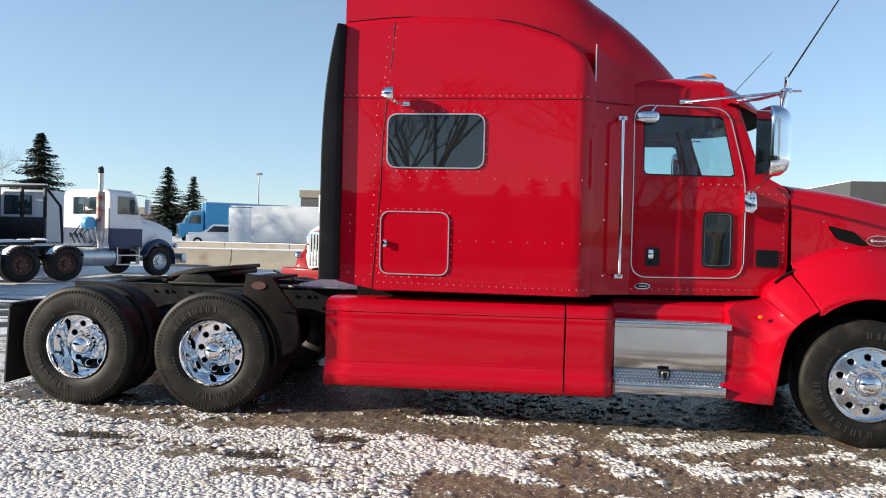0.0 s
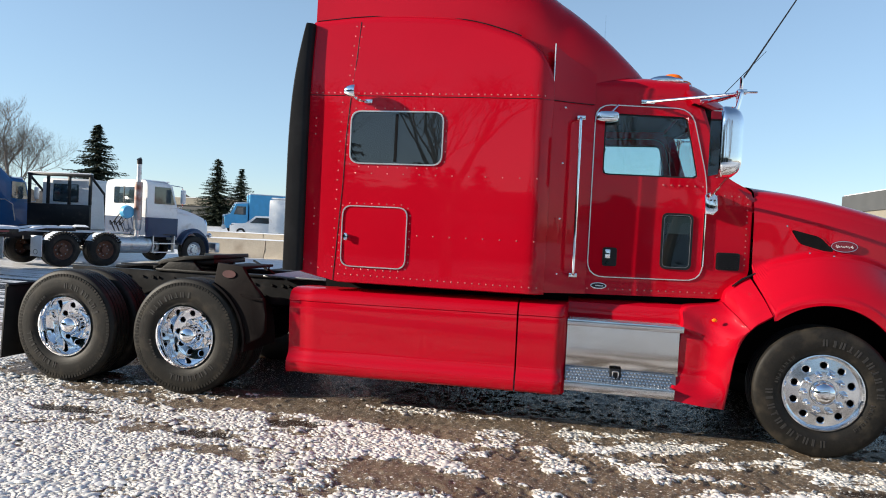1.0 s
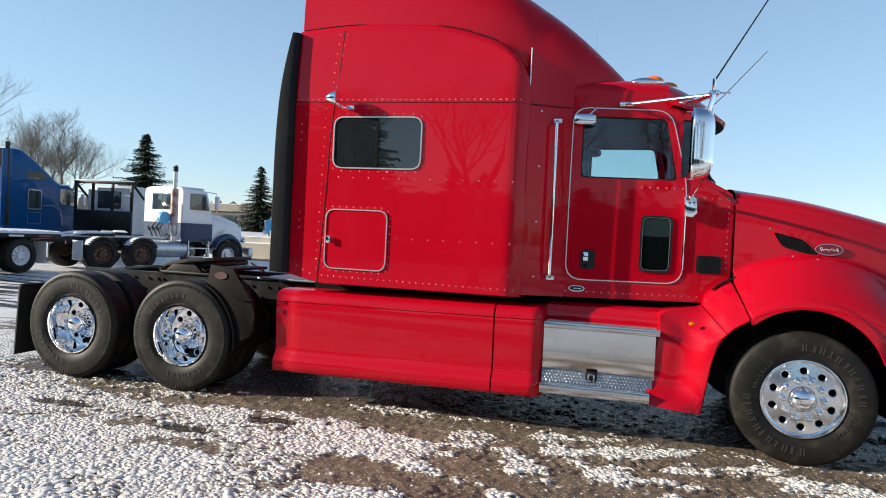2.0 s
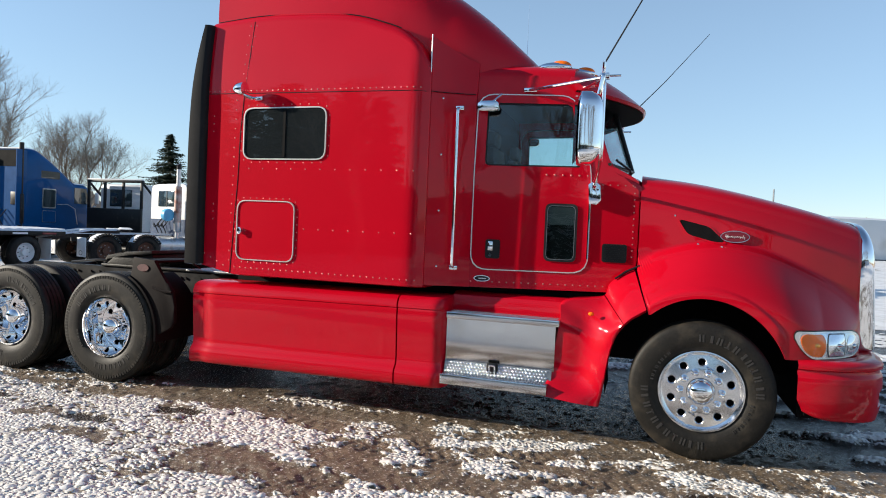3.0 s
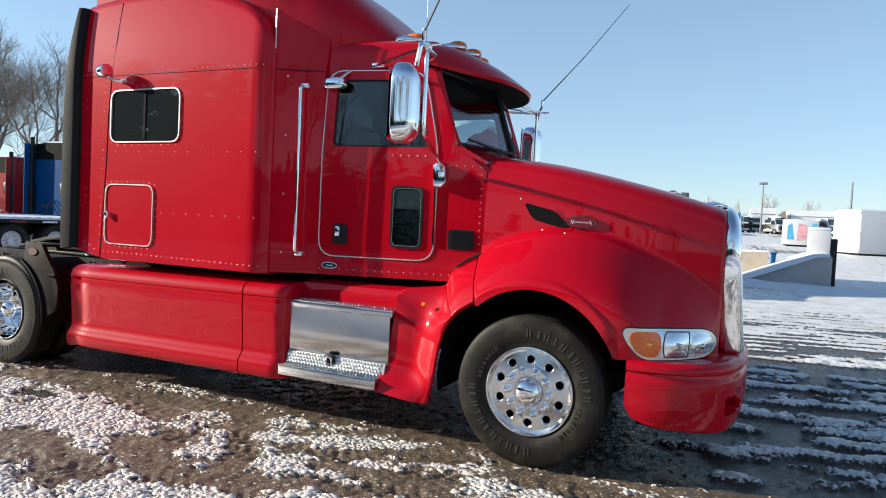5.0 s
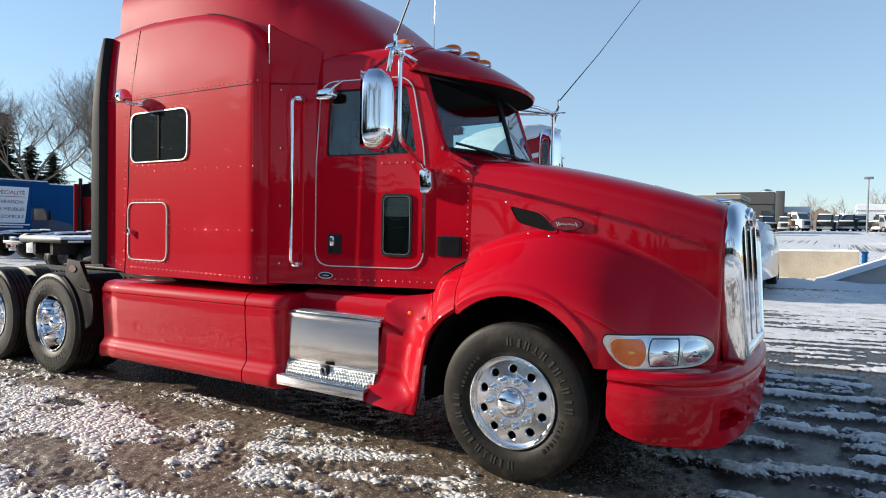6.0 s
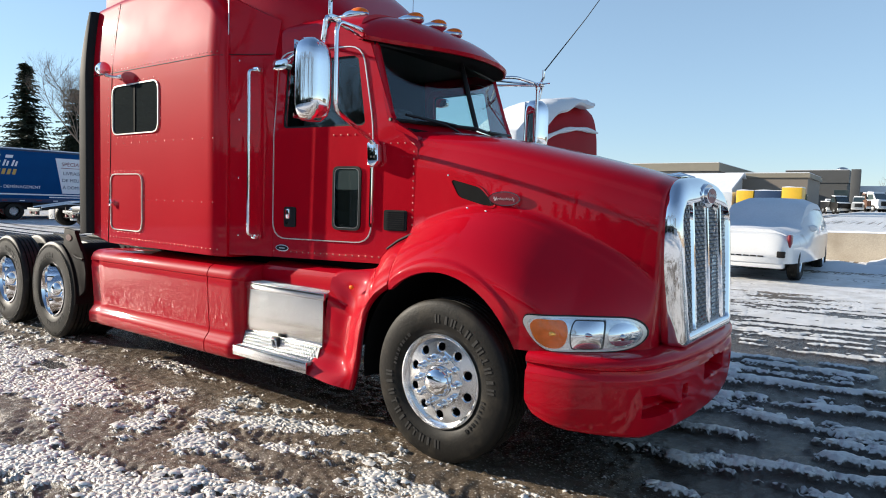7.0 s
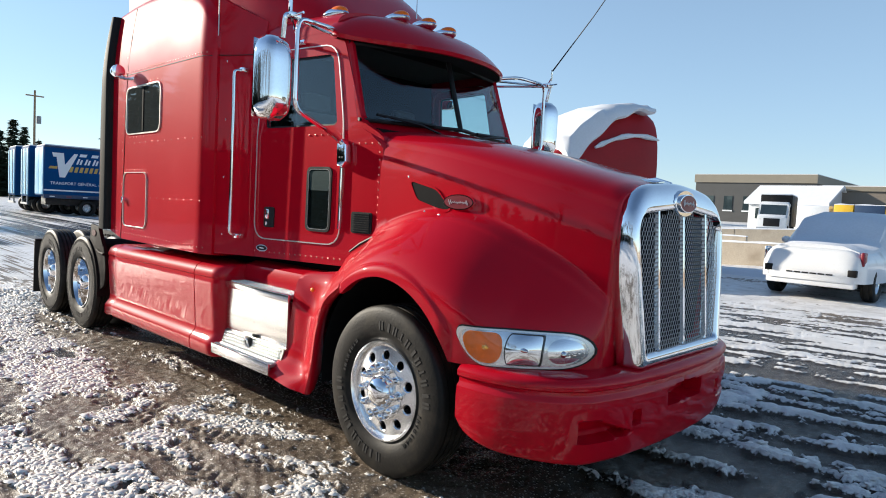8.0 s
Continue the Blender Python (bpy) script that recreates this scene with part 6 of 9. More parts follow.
def ground_material():
    m = bpy.data.materials.new("slushy_yard")
    m.use_nodes = True
    nt = m.node_tree
    b = nt.nodes["Principled BSDF"]
    def node(kind, **kw):
        n = nt.nodes.new(kind)
        for k, v in kw.items():
            n.inputs[k].default_value = v
        return n
    tc = nt.nodes.new("ShaderNodeTexCoord")
    cover, wet_and_shade = nt.nodes.new("ShaderNodeAttribute"), nt.nodes.new("ShaderNodeAttribute")
    cover.attribute_name, wet_and_shade.attribute_name = "snow_cover", "wet_and_shade"
    n1 = node("ShaderNodeTexNoise", Scale=28.0, Detail=6.0, Roughness=0.65)
    n2 = node("ShaderNodeTexNoise", Scale=3.0, Detail=5.0)
    n3 = node("ShaderNodeTexNoise", Scale=0.25, Detail=6.0)
    n4 = node("ShaderNodeTexNoise", Scale=140.0, Detail=3.0)
    for n in (n1, n2, n3, n4):
        nt.links.new(tc.outputs["Object"], n.inputs["Vector"])
    soil = nt.nodes.new("ShaderNodeValToRGB")
    e = soil.color_ramp.elements
    e[0].position, e[0].color = 0.30, (0.130, 0.092, 0.058, 1)
    e[1].position, e[1].color = 0.70, (0.33, 0.25, 0.17, 1)
    nt.links.new(n1.outputs["Fac"], soil.inputs["Fac"])
    # darkens the soil for wetness and for the truck's shade alike
    damp_and_shade = nt.nodes.new("ShaderNodeMix")
    damp_and_shade.data_type, damp_and_shade.blend_type = "RGBA", "MULTIPLY"
    damp_and_shade.inputs["B"].default_value = (0.17, 0.16, 0.15, 1)
    nt.links.new(wet_and_shade.outputs["Fac"], damp_and_shade.inputs["Factor"])
    nt.links.new(soil.outputs["Color"], damp_and_shade.inputs["A"])
    snowc = nt.nodes.new("ShaderNodeValToRGB")
    e = snowc.color_ramp.elements
    e[0].position, e[0].color = 0.25, (0.60, 0.58, 0.55, 1)
    e[1].position, e[1].color = 0.60, (0.86, 0.85, 0.84, 1)
    nt.links.new(n2.outputs["Fac"], snowc.inputs["Fac"])
    crust = nt.nodes.new("ShaderNodeAttribute")
    crust.attribute_name = "crust"
    slush = nt.nodes.new("ShaderNodeMix")
    slush.data_type = "RGBA"
    cs = nt.nodes.new("ShaderNodeMath")
    cs.operation = "MULTIPLY"
    cs.inputs[1].default_value = 0.85
    nt.links.new(crust.outputs["Fac"], cs.inputs[0])
    nt.links.new(cs.outputs[0], slush.inputs["Factor"])
    nt.links.new(snowc.outputs["Color"], slush.inputs["A"])
    slush.inputs["B"].default_value = (0.82, 0.77, 0.69, 1)
    edge = nt.nodes.new("ShaderNodeMath")
    edge.operation = "ADD"
    # popcorn kernels of refrozen snow with dirt showing in the pits between them
    flat_ = nt.nodes.new("ShaderNodeMapping")
    flat_.inputs["Scale"].default_value = (0.72, 1.0, 1.0)
    wob = nt.nodes.new("ShaderNodeVectorMath")
    wob.operation = "MULTIPLY_ADD"
    wob.inputs[1].default_value = (0.035, 0.035, 0.0)
    n5 = node("ShaderNodeTexNoise", Scale=19.0, Detail=2.0)
    nt.links.new(tc.outputs["Object"], n5.inputs["Vector"])
    nt.links.new(n5.outputs["Color"], wob.inputs[0])
    nt.links.new(tc.outputs["Object"], wob.inputs[2])
    nt.links.new(wob.outputs[0], flat_.inputs["Vector"])
    cells = nt.nodes.new("ShaderNodeTexVoronoi")
    cells.voronoi_dimensions, cells.feature = "2D", "SMOOTH_F1"
    cells.inputs["Scale"].default_value, cells.inputs["Smoothness"].default_value = 36.0, 0.35
    nt.links.new(flat_.outputs[0], cells.inputs["Vector"])
    kernel = nt.nodes.new("ShaderNodeMapRange")
    kernel.inputs["From Min"].default_value, kernel.inputs["From Max"].default_value = 0.10, 0.62
    kernel.inputs["To Min"].default_value, kernel.inputs["To Max"].default_value = 1.0, 0.0
    nt.links.new(cells.outputs["Distance"], kernel.inputs["Value"])
    speck = nt.nodes.new("ShaderNodeMath")
    speck.operation = "MULTIPLY_ADD"
    speck.inputs[1].default_value, speck.inputs[2].default_value = 0.85, -0.40
    nt.links.new(kernel.outputs[0], speck.inputs[0])
    jit = nt.nodes.new("ShaderNodeMapRange")
    jit.inputs["To Min"].default_value, jit.inputs["To Max"].default_value = -0.38, 0.38
    nt.links.new(n1.outputs["Fac"], jit.inputs["Value"])
    nt.links.new(cover.outputs["Fac"], edge.inputs[0])
    both = nt.nodes.new("ShaderNodeMath")
    both.operation = "MULTIPLY_ADD"
    nt.links.new(speck.outputs[0], both.inputs[0])
    nt.links.new(crust.outputs["Fac"], both.inputs[1])
    nt.links.new(jit.outputs[0], both.inputs[2])
    nt.links.new(both.outputs[0], edge.inputs[1])
    sharp = nt.nodes.new("ShaderNodeMapRange")
    sharp.inputs["From Min"].default_value, sharp.inputs["From Max"].default_value = 0.30, 0.62
    nt.links.new(edge.outputs[0], sharp.inputs["Value"])
    mix = nt.nodes.new("ShaderNodeMix")
    mix.data_type = "RGBA"
    nt.links.new(sharp.outputs[0], mix.inputs["Factor"])
    nt.links.new(damp_and_shade.outputs["Result"], mix.inputs["A"])
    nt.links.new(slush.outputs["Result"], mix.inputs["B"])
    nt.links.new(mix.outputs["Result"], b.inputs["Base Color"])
    rw = nt.nodes.new("ShaderNodeMapRange")
    rw.inputs["To Min"].default_value, rw.inputs["To Max"].default_value = 0.50, 0.20
    nt.links.new(wet_and_shade.outputs["Fac"], rw.inputs["Value"])
    rmix = nt.nodes.new("ShaderNodeMix")
    nt.links.new(sharp.outputs[0], rmix.inputs["Factor"])
    nt.links.new(rw.outputs[0], rmix.inputs["A"])
    rmix.inputs["B"].default_value = 0.45
    nt.links.new(rmix.outputs["Result"], b.inputs["Roughness"])
    add = nt.nodes.new("ShaderNodeMath")
    add.operation = "ADD"
    nt.links.new(n1.outputs["Fac"], add.inputs[0])
    nt.links.new(n4.outputs["Fac"], add.inputs[1])
    bp_ = nt.nodes.new("ShaderNodeBump")
    bp_.inputs["Strength"].default_value, bp_.inputs["Distance"].default_value = 0.55, 0.02
    nt.links.new(add.outputs[0], bp_.inputs["Height"])
    grainy = nt.nodes.new("ShaderNodeBump")
    grainy.inputs["Distance"].default_value = 0.018
    puff = nt.nodes.new("ShaderNodeMath")
    puff.operation = "MULTIPLY"
    nt.links.new(crust.outputs["Fac"], puff.inputs[0])
    nt.links.new(sharp.outputs[0], puff.inputs[1])
    nt.links.new(puff.outputs[0], grainy.inputs["Strength"])
    nt.links.new(kernel.outputs[0], grainy.inputs["Height"])
    nt.links.new(bp_.outputs[0], grainy.inputs["Normal"])
    nt.links.new(grainy.outputs[0], b.inputs["Normal"])
    return m


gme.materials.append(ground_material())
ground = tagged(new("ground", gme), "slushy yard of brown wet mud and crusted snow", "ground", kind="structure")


# lumps of refrozen snow lying on the yard, too many to count
def snow_crust():
    rng = np.random.RandomState(5)
    step = 0.0235
    gx_, gy_ = np.meshgrid(np.arange(-8.8, 2.6, step), np.arange(-4.4, -0.95, step), indexing="ij")
    qx, qy = np.meshgrid(np.arange(1.2, 6.5, 0.035), np.arange(-0.9, 3.4, 0.035), indexing="ij")
    px, py = np.concatenate([gx_.ravel(), qx.ravel()]), np.concatenate([gy_.ravel(), qy.ravel()])
    px, py = px + rng.uniform(-0.5, 0.5, len(px)) * step, py + rng.uniform(-0.5, 0.5, len(px)) * step
    i = np.clip(np.searchsorted(gxs, px), 1, len(gxs) - 1)
    j = np.clip(np.searchsorted(gys, py), 1, len(gys) - 1)
    s_, z_, pd = snow[i, j], Z[i, j], puddle[i, j]
    w = value_noise(px, py, 0.30, 31) * 0.5 + value_noise(px, py, 0.09, 32) * 0.5
    keep = (rng.rand(len(px)) < 0.17) & (s_ > 0.55 + 0.40 * rng.rand(len(px))) & (pd < 0.1) & (w > 0.12 + 0.12 * rng.rand(len(px)))
    keep |= (rng.rand(len(px)) < 0.006) & (pd < 0.1) & (py < -1.0)
    px, py, z_, s_, w = px[keep], py[keep], z_[keep], s_[keep], w[keep]
    m = len(px)
    r = (0.012 + 0.014 * rng.rand(m) ** 1.6) * (0.6 + 0.45 * s_) * (0.75 + 0.5 * w)
    hgt = r * rng.uniform(0.18, 0.38, m) * (0.4 + 0.6 * s_) + 0.001
    turn = rng.uniform(0, math.pi, m)
    stretch = rng.uniform(1.0, 1.7, m)
    V = np.zeros((m, 13, 3))
    ang = np.arange(6) * math.pi / 3
    V[:, 0] = np.stack([px + r * rng.uniform(-.2, .2, m), py + r * rng.uniform(-.2, .2, m), z_ + hgt], -1)
    for ring, (rr, hh) in enumerate(((0.60, 0.74), (1.15, -0.22))):
        for k in range(6):
            q = r * rr * rng.uniform(0.62, 1.38, m)
            lx, ly = q * math.cos(ang[k]) * stretch, q * math.sin(ang[k])
            V[:, 1 + ring * 6 + k, 0] = px + lx * np.cos(turn) - ly * np.sin(turn)
            V[:, 1 + ring * 6 + k, 1] = py + lx * np.sin(turn) + ly * np.cos(turn)
            V[:, 1 + ring * 6 + k, 2] = z_ + hgt * hh
    F = []
    for k in range(6):
        k2 = (k + 1) % 6
        F += [(0, 1 + k, 1 + k2), (1 + k, 7 + k, 7 + k2), (1 + k, 7 + k2, 1 + k2)]
    F = np.array(F)
    faces = (F[None] + (np.arange(m) * 13)[:, None, None]).reshape(-1, 3)
    me = bpy.data.meshes.new("snow_crust")
    me.from_pydata(V.reshape(-1, 3).tolist(), [], faces.tolist())
    for p in me.polygons:
        p.use_smooth = True
    me.materials.append(CRUST)
    return tagged(new("snow_crust", me), "lumpy refrozen snow crust scattered over brown mud", "snow", kind="stuff")


snow_crust()


# ---- parked vehicles of the yard ----
def place(x, y, heading, dz=0.0):
    """A pose on the ground with the local x axis pointing along the heading, in degrees."""
    return Matrix.Translation((x, y, ground_z(x, y) + dz)) @ Matrix.Rotation(radians(heading), 4, "Z")


def simple_wheel(parent, x, y, r, width, rim_mat, name="wheel", snowy=False):
    """A parked vehicle's wheel: tyre with grooves, rim, and a cap of snow where it lies there."""
    w = thing(name, "", "")
    w.parent = parent
    w.matrix_basis = Matrix.Translation((x, y, r))
    s = -1 if y < 0 else 1
    h = width / 2
    prof = [(r * 0.56, -h * 0.8), (r * 0.66, -h), (r * 0.9, -h * 0.96), (r * 0.98, -h * 0.8), (r, -h * 0.5), (r * 0.97, -h * 0.45), (r * 0.97, -h * 0.35), (r, -h * 0.3), (r, h * 0.3), (r * 0.97, h * 0.35), (r * 0.97, h * 0.45), (r, h * 0.5), (r * 0.98, h * 0.8), (r * 0.9, h * 0.96), (r * 0.66, h), (r * 0.56, h * 0.8)]
    part("tyre", lathe(prof, 32, "y"), RUBBER, w)
    bm = lathe([(r * 0.58, s * h * 0.82), (r * 0.54, s * h * 0.7), (r * 0.42, s * h * 0.35), (r * 0.22, s * h * 0.4), (r * 0.2, s * h * 0.8), (0.0, s * h * 0.85)], 28, "y")
    part("rim", bm, rim_mat, w)
    bm = bmesh.new()
    for k in range(8):
        a = 2 * math.pi * k / 8
        disc(bm, (r * 0.33 * math.cos(a), s * h * 0.42, r * 0.33 * math.sin(a)), r * 0.035, "y", 0.03, 8)
    part("wheel_nut", bm, STEEL, w)["kind"] = "stuff"
    if snowy:
        rows = []
        for k in range(15):
            a = radians(28 + 118 * k / 14)
            rr = r * (1.005 + 0.06 * math.sin(math.pi * k / 14) + 0.015 * math.sin(k * 2.3))
            rows.append([(r * 0.96 * math.cos(a), -h * 0.9, r * 0.96 * math.sin(a)), (rr * math.cos(a), -h * 0.7, rr * math.sin(a)), (rr * math.cos(a), h * 0.7, rr * math.sin(a)), (r * 0.96 * math.cos(a), h * 0.9, r * 0.96 * math.sin(a))])
        part("snow_cap", loft(rows, close_v=True, cap=True), SNOW, w)
        bm = bmesh.new()
        for k in range(13):
            m_ = Matrix.Rotation(-radians(30 + 9.4 * k), 4, "Y")
            for q in (-1, 1):
                box(bm, r * 0.955, r * 1.085, q * h * 0.98 - 0.05, q * h * 0.98 + 0.05, -0.022, 0.022, m=m_)
        part("tread_lug", bm, RUBBER, w, smooth=False)["kind"] = "stuff"
    return w


def arc_section(w, z0, z1, p, n=17, flat_bottom=True):
    """A rounded roof-like cross-section: half-width w from z0 up to z1, squareness p."""
    pts = []
    for k in range(n):
        a = math.pi * k / (n - 1)
        c, s = math.cos(a), math.sin(a)
        pts.append((-w * math.copysign(abs(c) ** p, c), z0 + (z1 - z0) * abs(s) ** p))
    return pts


def side_pane(parent, name, pts, y, s, mat, thick=0.012):
    bm = bmesh.new()
    A = [bm.verts.new((p[0], s * (y + thick), p[1])) for p in pts]
    B = [bm.verts.new((p[0], s * y, p[1])) for p in pts]
    bm.faces.new(A)
    for i in range(len(pts)):
        j = (i + 1) % len(pts)
        bm.faces.new((A[i], B[i], B[j], A[j]))
    return part(name, bm, mat, parent, smooth=False)


def parked_tractor(name, label, m, upper, lower, sleeper=1.3, roof=2.95, top=2.95, wb=5.2, stack=True, snow=0.6, grille_snow=False, rear_open=False, lower_z=1.6, square=0.22, tail=False):
    """A parked conventional tractor unit; local x forward, origin under the front axle."""
    t = thing(name, label, "truck", m, group="parked trucks")
    cab0, cab1 = -1.95, -0.62
    back = cab0 - sleeper
    # hood
    rows = []
    for i in range(15):
        u = i / 14
        x = -0.62 + 1.62 * u
        w = 0.92 - 0.30 * u ** 1.6
        z1 = 2.0 - 0.33 * u ** 1.4 - (0.10 * max(0, (u - 0.85) / 0.15) ** 2)
        rows.append([(x, y, z) for y, z in arc_section(w, 0.85, z1, 0.42)])
    hood_ = part("hood", loft(rows, cap=True), upper, t)
    for s in (-1, 1):
        rows = []
        for k in range(17):
            a = radians(-8 + 170 * k / 16)
            cx, cz, r0 = 0.62 * math.cos(a), 0.55 + 0.64 * math.sin(a), 1
            rows.append([(cx, s * 0.75, cz + 0.02), (cx * 1.02, s * 1.08, cz + 0.10), (cx, s * 1.20, cz + 0.03), (cx * 0.98, s * 1.21, cz - 0.06), (cx * 0.97, s * 0.75, cz - 0.06)])
        part("fender", loft(rows, close_v=True, cap=True), lower, t)
        part("headlight", ball(bmesh.new(), (0.82, s * 0.93, 1.05), 0.13, (0.7, 0.9, 0.7)), LAMP, t)
    part("grille", prism([(-0.48, 0.75), (0.48, 0.75), (0.56, 1.0), (0.56, 1.5), (0.46, 1.62), (-0.46, 1.62), (-0.56, 1.5), (-0.56, 1.0)], "x", 0.96, 1.04, 0.02), CHROME, t)
    bm = bmesh.new()
    for y in np.linspace(-0.44, 0.44, 12):
        box(bm, 1.035, 1.05, y - 0.022, y + 0.022, 0.82, 1.55)
    part("grille_slat", bm, STEEL, t, smooth=False)["kind"] = "stuff"
    part("bumper", box(bmesh.new(), 0.92, 1.15, -1.18, 1.18, 0.42, 0.78, 0.05), upper if grille_snow else ALU_DULL, t)
    # cab
    rows = []
    for x, w, z1 in ((back, 1.10, top), (back + 0.02, 1.14, top), (cab0 - 0.25 if sleeper > 0.4 else cab0, 1.14, top), (cab0 + 0.05, 1.06, roof + 0.02 + 0.55 * max(0, top - roof)), (cab0 + 0.45, 1.03, roof + 0.1 * max(0, top - roof)), (cab1 - 0.38, 1.0, roof), (cab1 - 0.22, 0.99, roof - 0.08)):
        rows.append([(x, y, z) for y, z in arc_section(w, lower_z, z1, square)])
    if grille_snow or rear_open:
        rows = []
        slope = 2.1 if grille_snow else 1.25
        for x in list(np.linspace(back, cab1 - 0.38, 22)) + [cab1 - 0.2]:
            u = max(0.0, (x - back - 0.55) / (cab1 - 0.38 - back - 0.55))
            q = max(0.0, 1 - (x - back) / 0.35)
            z1 = roof - 0.08 if x > cab1 - 0.3 else roof + (top - roof) * (1 - min(1.0, u * (1.0 if grille_snow else 1.3)) ** slope) - 0.10 * q ** 2
            rows.append([(x, y, z) for y, z in arc_section(1.14 - 0.13 * min(1.0, u) - 0.03 * q, lower_z, z1, square)])
    rows.append([(cab1, y * 0.97, lower_z + (z - lower_z) * (2.05 - lower_z) / (roof - 0.08 - lower_z)) for _, y, z in rows[-1]])
    part("cab", loft(rows, cap=True), upper, t, angle=50)
    rows = []
    for x, w in ((back, 1.11), (cab0 + 0.1, 1.14), (cab1, 1.0)):
        rows.append([(x, -w, 0.95), (x, -w - 0.004, lower_z + 0.004), (x, w + 0.004, lower_z + 0.004), (x, w, 0.95)])
    part("lower_cab", loft(rows, close_v=True, cap=True), lower, t, angle=30)
    if sleeper < 0.3:
        part("rear_window", box(bmesh.new(), back - 0.03, back + 0.02, -0.52, 0.62, 2.05, 2.62, 0.02), GLASS_FAR, t)
        part("window_bar", box(bmesh.new(), back - 0.04, back - 0.02, 0.03, 0.07, 2.05, 2.62), BLACK, t)
    if rear_open:
        for s in (-1, 1):
            rows = []
            for z in np.linspace(1.1, top - 0.12, 9):
                rows.append([(back - 0.42, s * 1.20, z), (back - 0.42, s * 1.16, z), (back + 0.06, s * 1.10, z), (back + 0.06, s * 1.15, z)])
            part("side_extender", loft(rows, close_v=True, cap=True), upper, t)
        # flat near-black panel in place of a shaded hollow
        part("rear_recess", box(bmesh.new(), back - 0.015, back + 0.02, -1.08, 1.08, top - 0.75, top - 0.1), DARK, t)
        part("rear_window", box(bmesh.new(), back - 0.025, back + 0.0, -0.9, -0.45, 1.9, 2.4, 0.01), BLACK, t)
    # glass
    part("windscreen", loft([[(cab1 - 0.185, y, roof - 0.17), (cab1 - 0.005, y, 2.12)] for y in (-0.84, -0.42, 0.0, 0.42, 0.84)]), GLASS_FAR, t)
    for s in (-1, 1):
        side_pane(t, "door_glass", [(cab0 + 0.35, 2.08), (cab1 - 0.18, 2.08), (cab1 - 0.36, roof - 0.2), (cab0 + 0.35, roof - 0.2)], 1.035, s, GLASS_FAR)
        door_ = side_pane(t, "door_outline", [(cab0 + 0.27, 1.02), (cab1 - 0.1, 1.02), (cab1 - 0.1, 1.05), (cab0 + 0.27, 1.05)], 1.06, s, BLACK)
        if sleeper > 0.9:
            zc, w0, w1, hh = (2.22, 0.78, 1.42, 0.40) if rear_open else (2.35, 0.25, 0.25 + min(0.85, sleeper - 0.5), 0.24)
            xm = back + (w0 + w1) / 2
            o = round_rect(back + w0, back + w1, zc - hh, zc + hh, 0.06)
            side_pane(t, "sleeper_window_frame", o, 1.135, s, ALU_DULL, 0.02)
            side_pane(t, "sleeper_glass", [(xm + (p[0] - xm) * 0.88, zc + (p[1] - zc) * 0.88) for p in o], 1.148, s, GLASS_FAR, 0.012)
            if rear_open:
                side_pane(t, "roof_vent", round_rect(back + 0.72, back + 1.6, 3.02, 3.32, 0.05), 1.10, s, GLASS_FAR, 0.03)
                hatch_ = round_rect(back + 0.8, back + 1.42, 1.25, 1.72, 0.05)
                side_pane(t, "luggage_hatch", hatch_, 1.13, s, ALU_DULL, 0.016)
                side_pane(t, "hatch_panel", [(xm + (p[0] - xm) * 0.95, 1.485 + (p[1] - 1.485) * 0.94) for p in hatch_], 1.135, s, lower, 0.016)
                part("side_stripe", tube([(back + 1.5, s * 1.15, 2.0), (back + 2.0, s * 1.15, 2.02), (back + 2.4, s * 1.12, 1.85), (back + 2.55, s * 1.11, 1.2)], 0.018, 6), ALU_DULL, t)
        # mirror
        bm = tube(rounded([(cab1 - 0.3, s * 0.98, 2.75), (cab1 - 0.15, s * 1.38, 2.7), (cab1 - 0.15, s * 1.38, 2.0), (cab1 - 0.3, s * 1.0, 1.95)], 0.05), 0.014, 6)
        mir = part("mirror", bm, CHROME, t)
        part("mirror_head", box(bmesh.new(), cab1 - 0.20, cab1 - 0.10, s * 1.42 - 0.09, s * 1.42 + 0.09, 2.12, 2.6, 0.03), WHITE, mir)
        # tank and steps
        part("fuel_tank", lathe([(0.0, -2.9), (0.26, -2.9), (0.3, -2.86), (0.3, -1.75), (0.26, -1.71), (0.0, -1.71)], 24, "x", (0, s * 0.88, 0.70)), ALU_DULL if s < 0 else ALU, t)
        bm = bmesh.new()
        for z in (0.42, 0.72):
            box(bm, -1.72, -0.85, s * 1.12 - 0.08, s * 1.12 + 0.08, z, z + 0.035)
        for x in (-1.7, -0.88):
            box(bm, x - 0.02, x + 0.02, s * 1.12 - 0.07, s * 1.12 + 0.07, 0.42, 1.0)
        part("step", bm, ALU_DULL, t)
        part("frame_rail", prism([(s * 0.43, 0.78), (s * 0.43, 1.02), (s * 0.35, 1.02), (s * 0.35, 0.78)], "x", -wb - 2.0, 0.9), BLACK, t)
        part("frame_snow", prism([(s * 0.46, 1.02), (s * 0.44, 1.07), (s * 0.36, 1.075), (s * 0.33, 1.02)], "x", -wb - 1.95, back - 0.1, 0.008), SNOW, t)
        for x in (0.0, -wb, -wb - 1.3):
            simple_wheel(t, x, s * 1.02, 0.51, 0.3 if x == 0 else 0.46, ALU_DULL if x == 0 else RUST, snowy=x < 0)
        if stack and (s < 0 or rear_open):
            sx, sy = (back - 0.14, s * 1.1) if rear_open else (cab0 - 0.22, s * 0.98)
            st = part("muffler", tube([(sx, sy, 1.15), (sx, sy, 1.2), (sx, sy, 2.3), (sx, sy, 2.36)], [0.08, 0.12, 0.12, 0.07], 14), ALU_DULL if not rear_open else BLACK, t, "rust-streaked upright muffler")
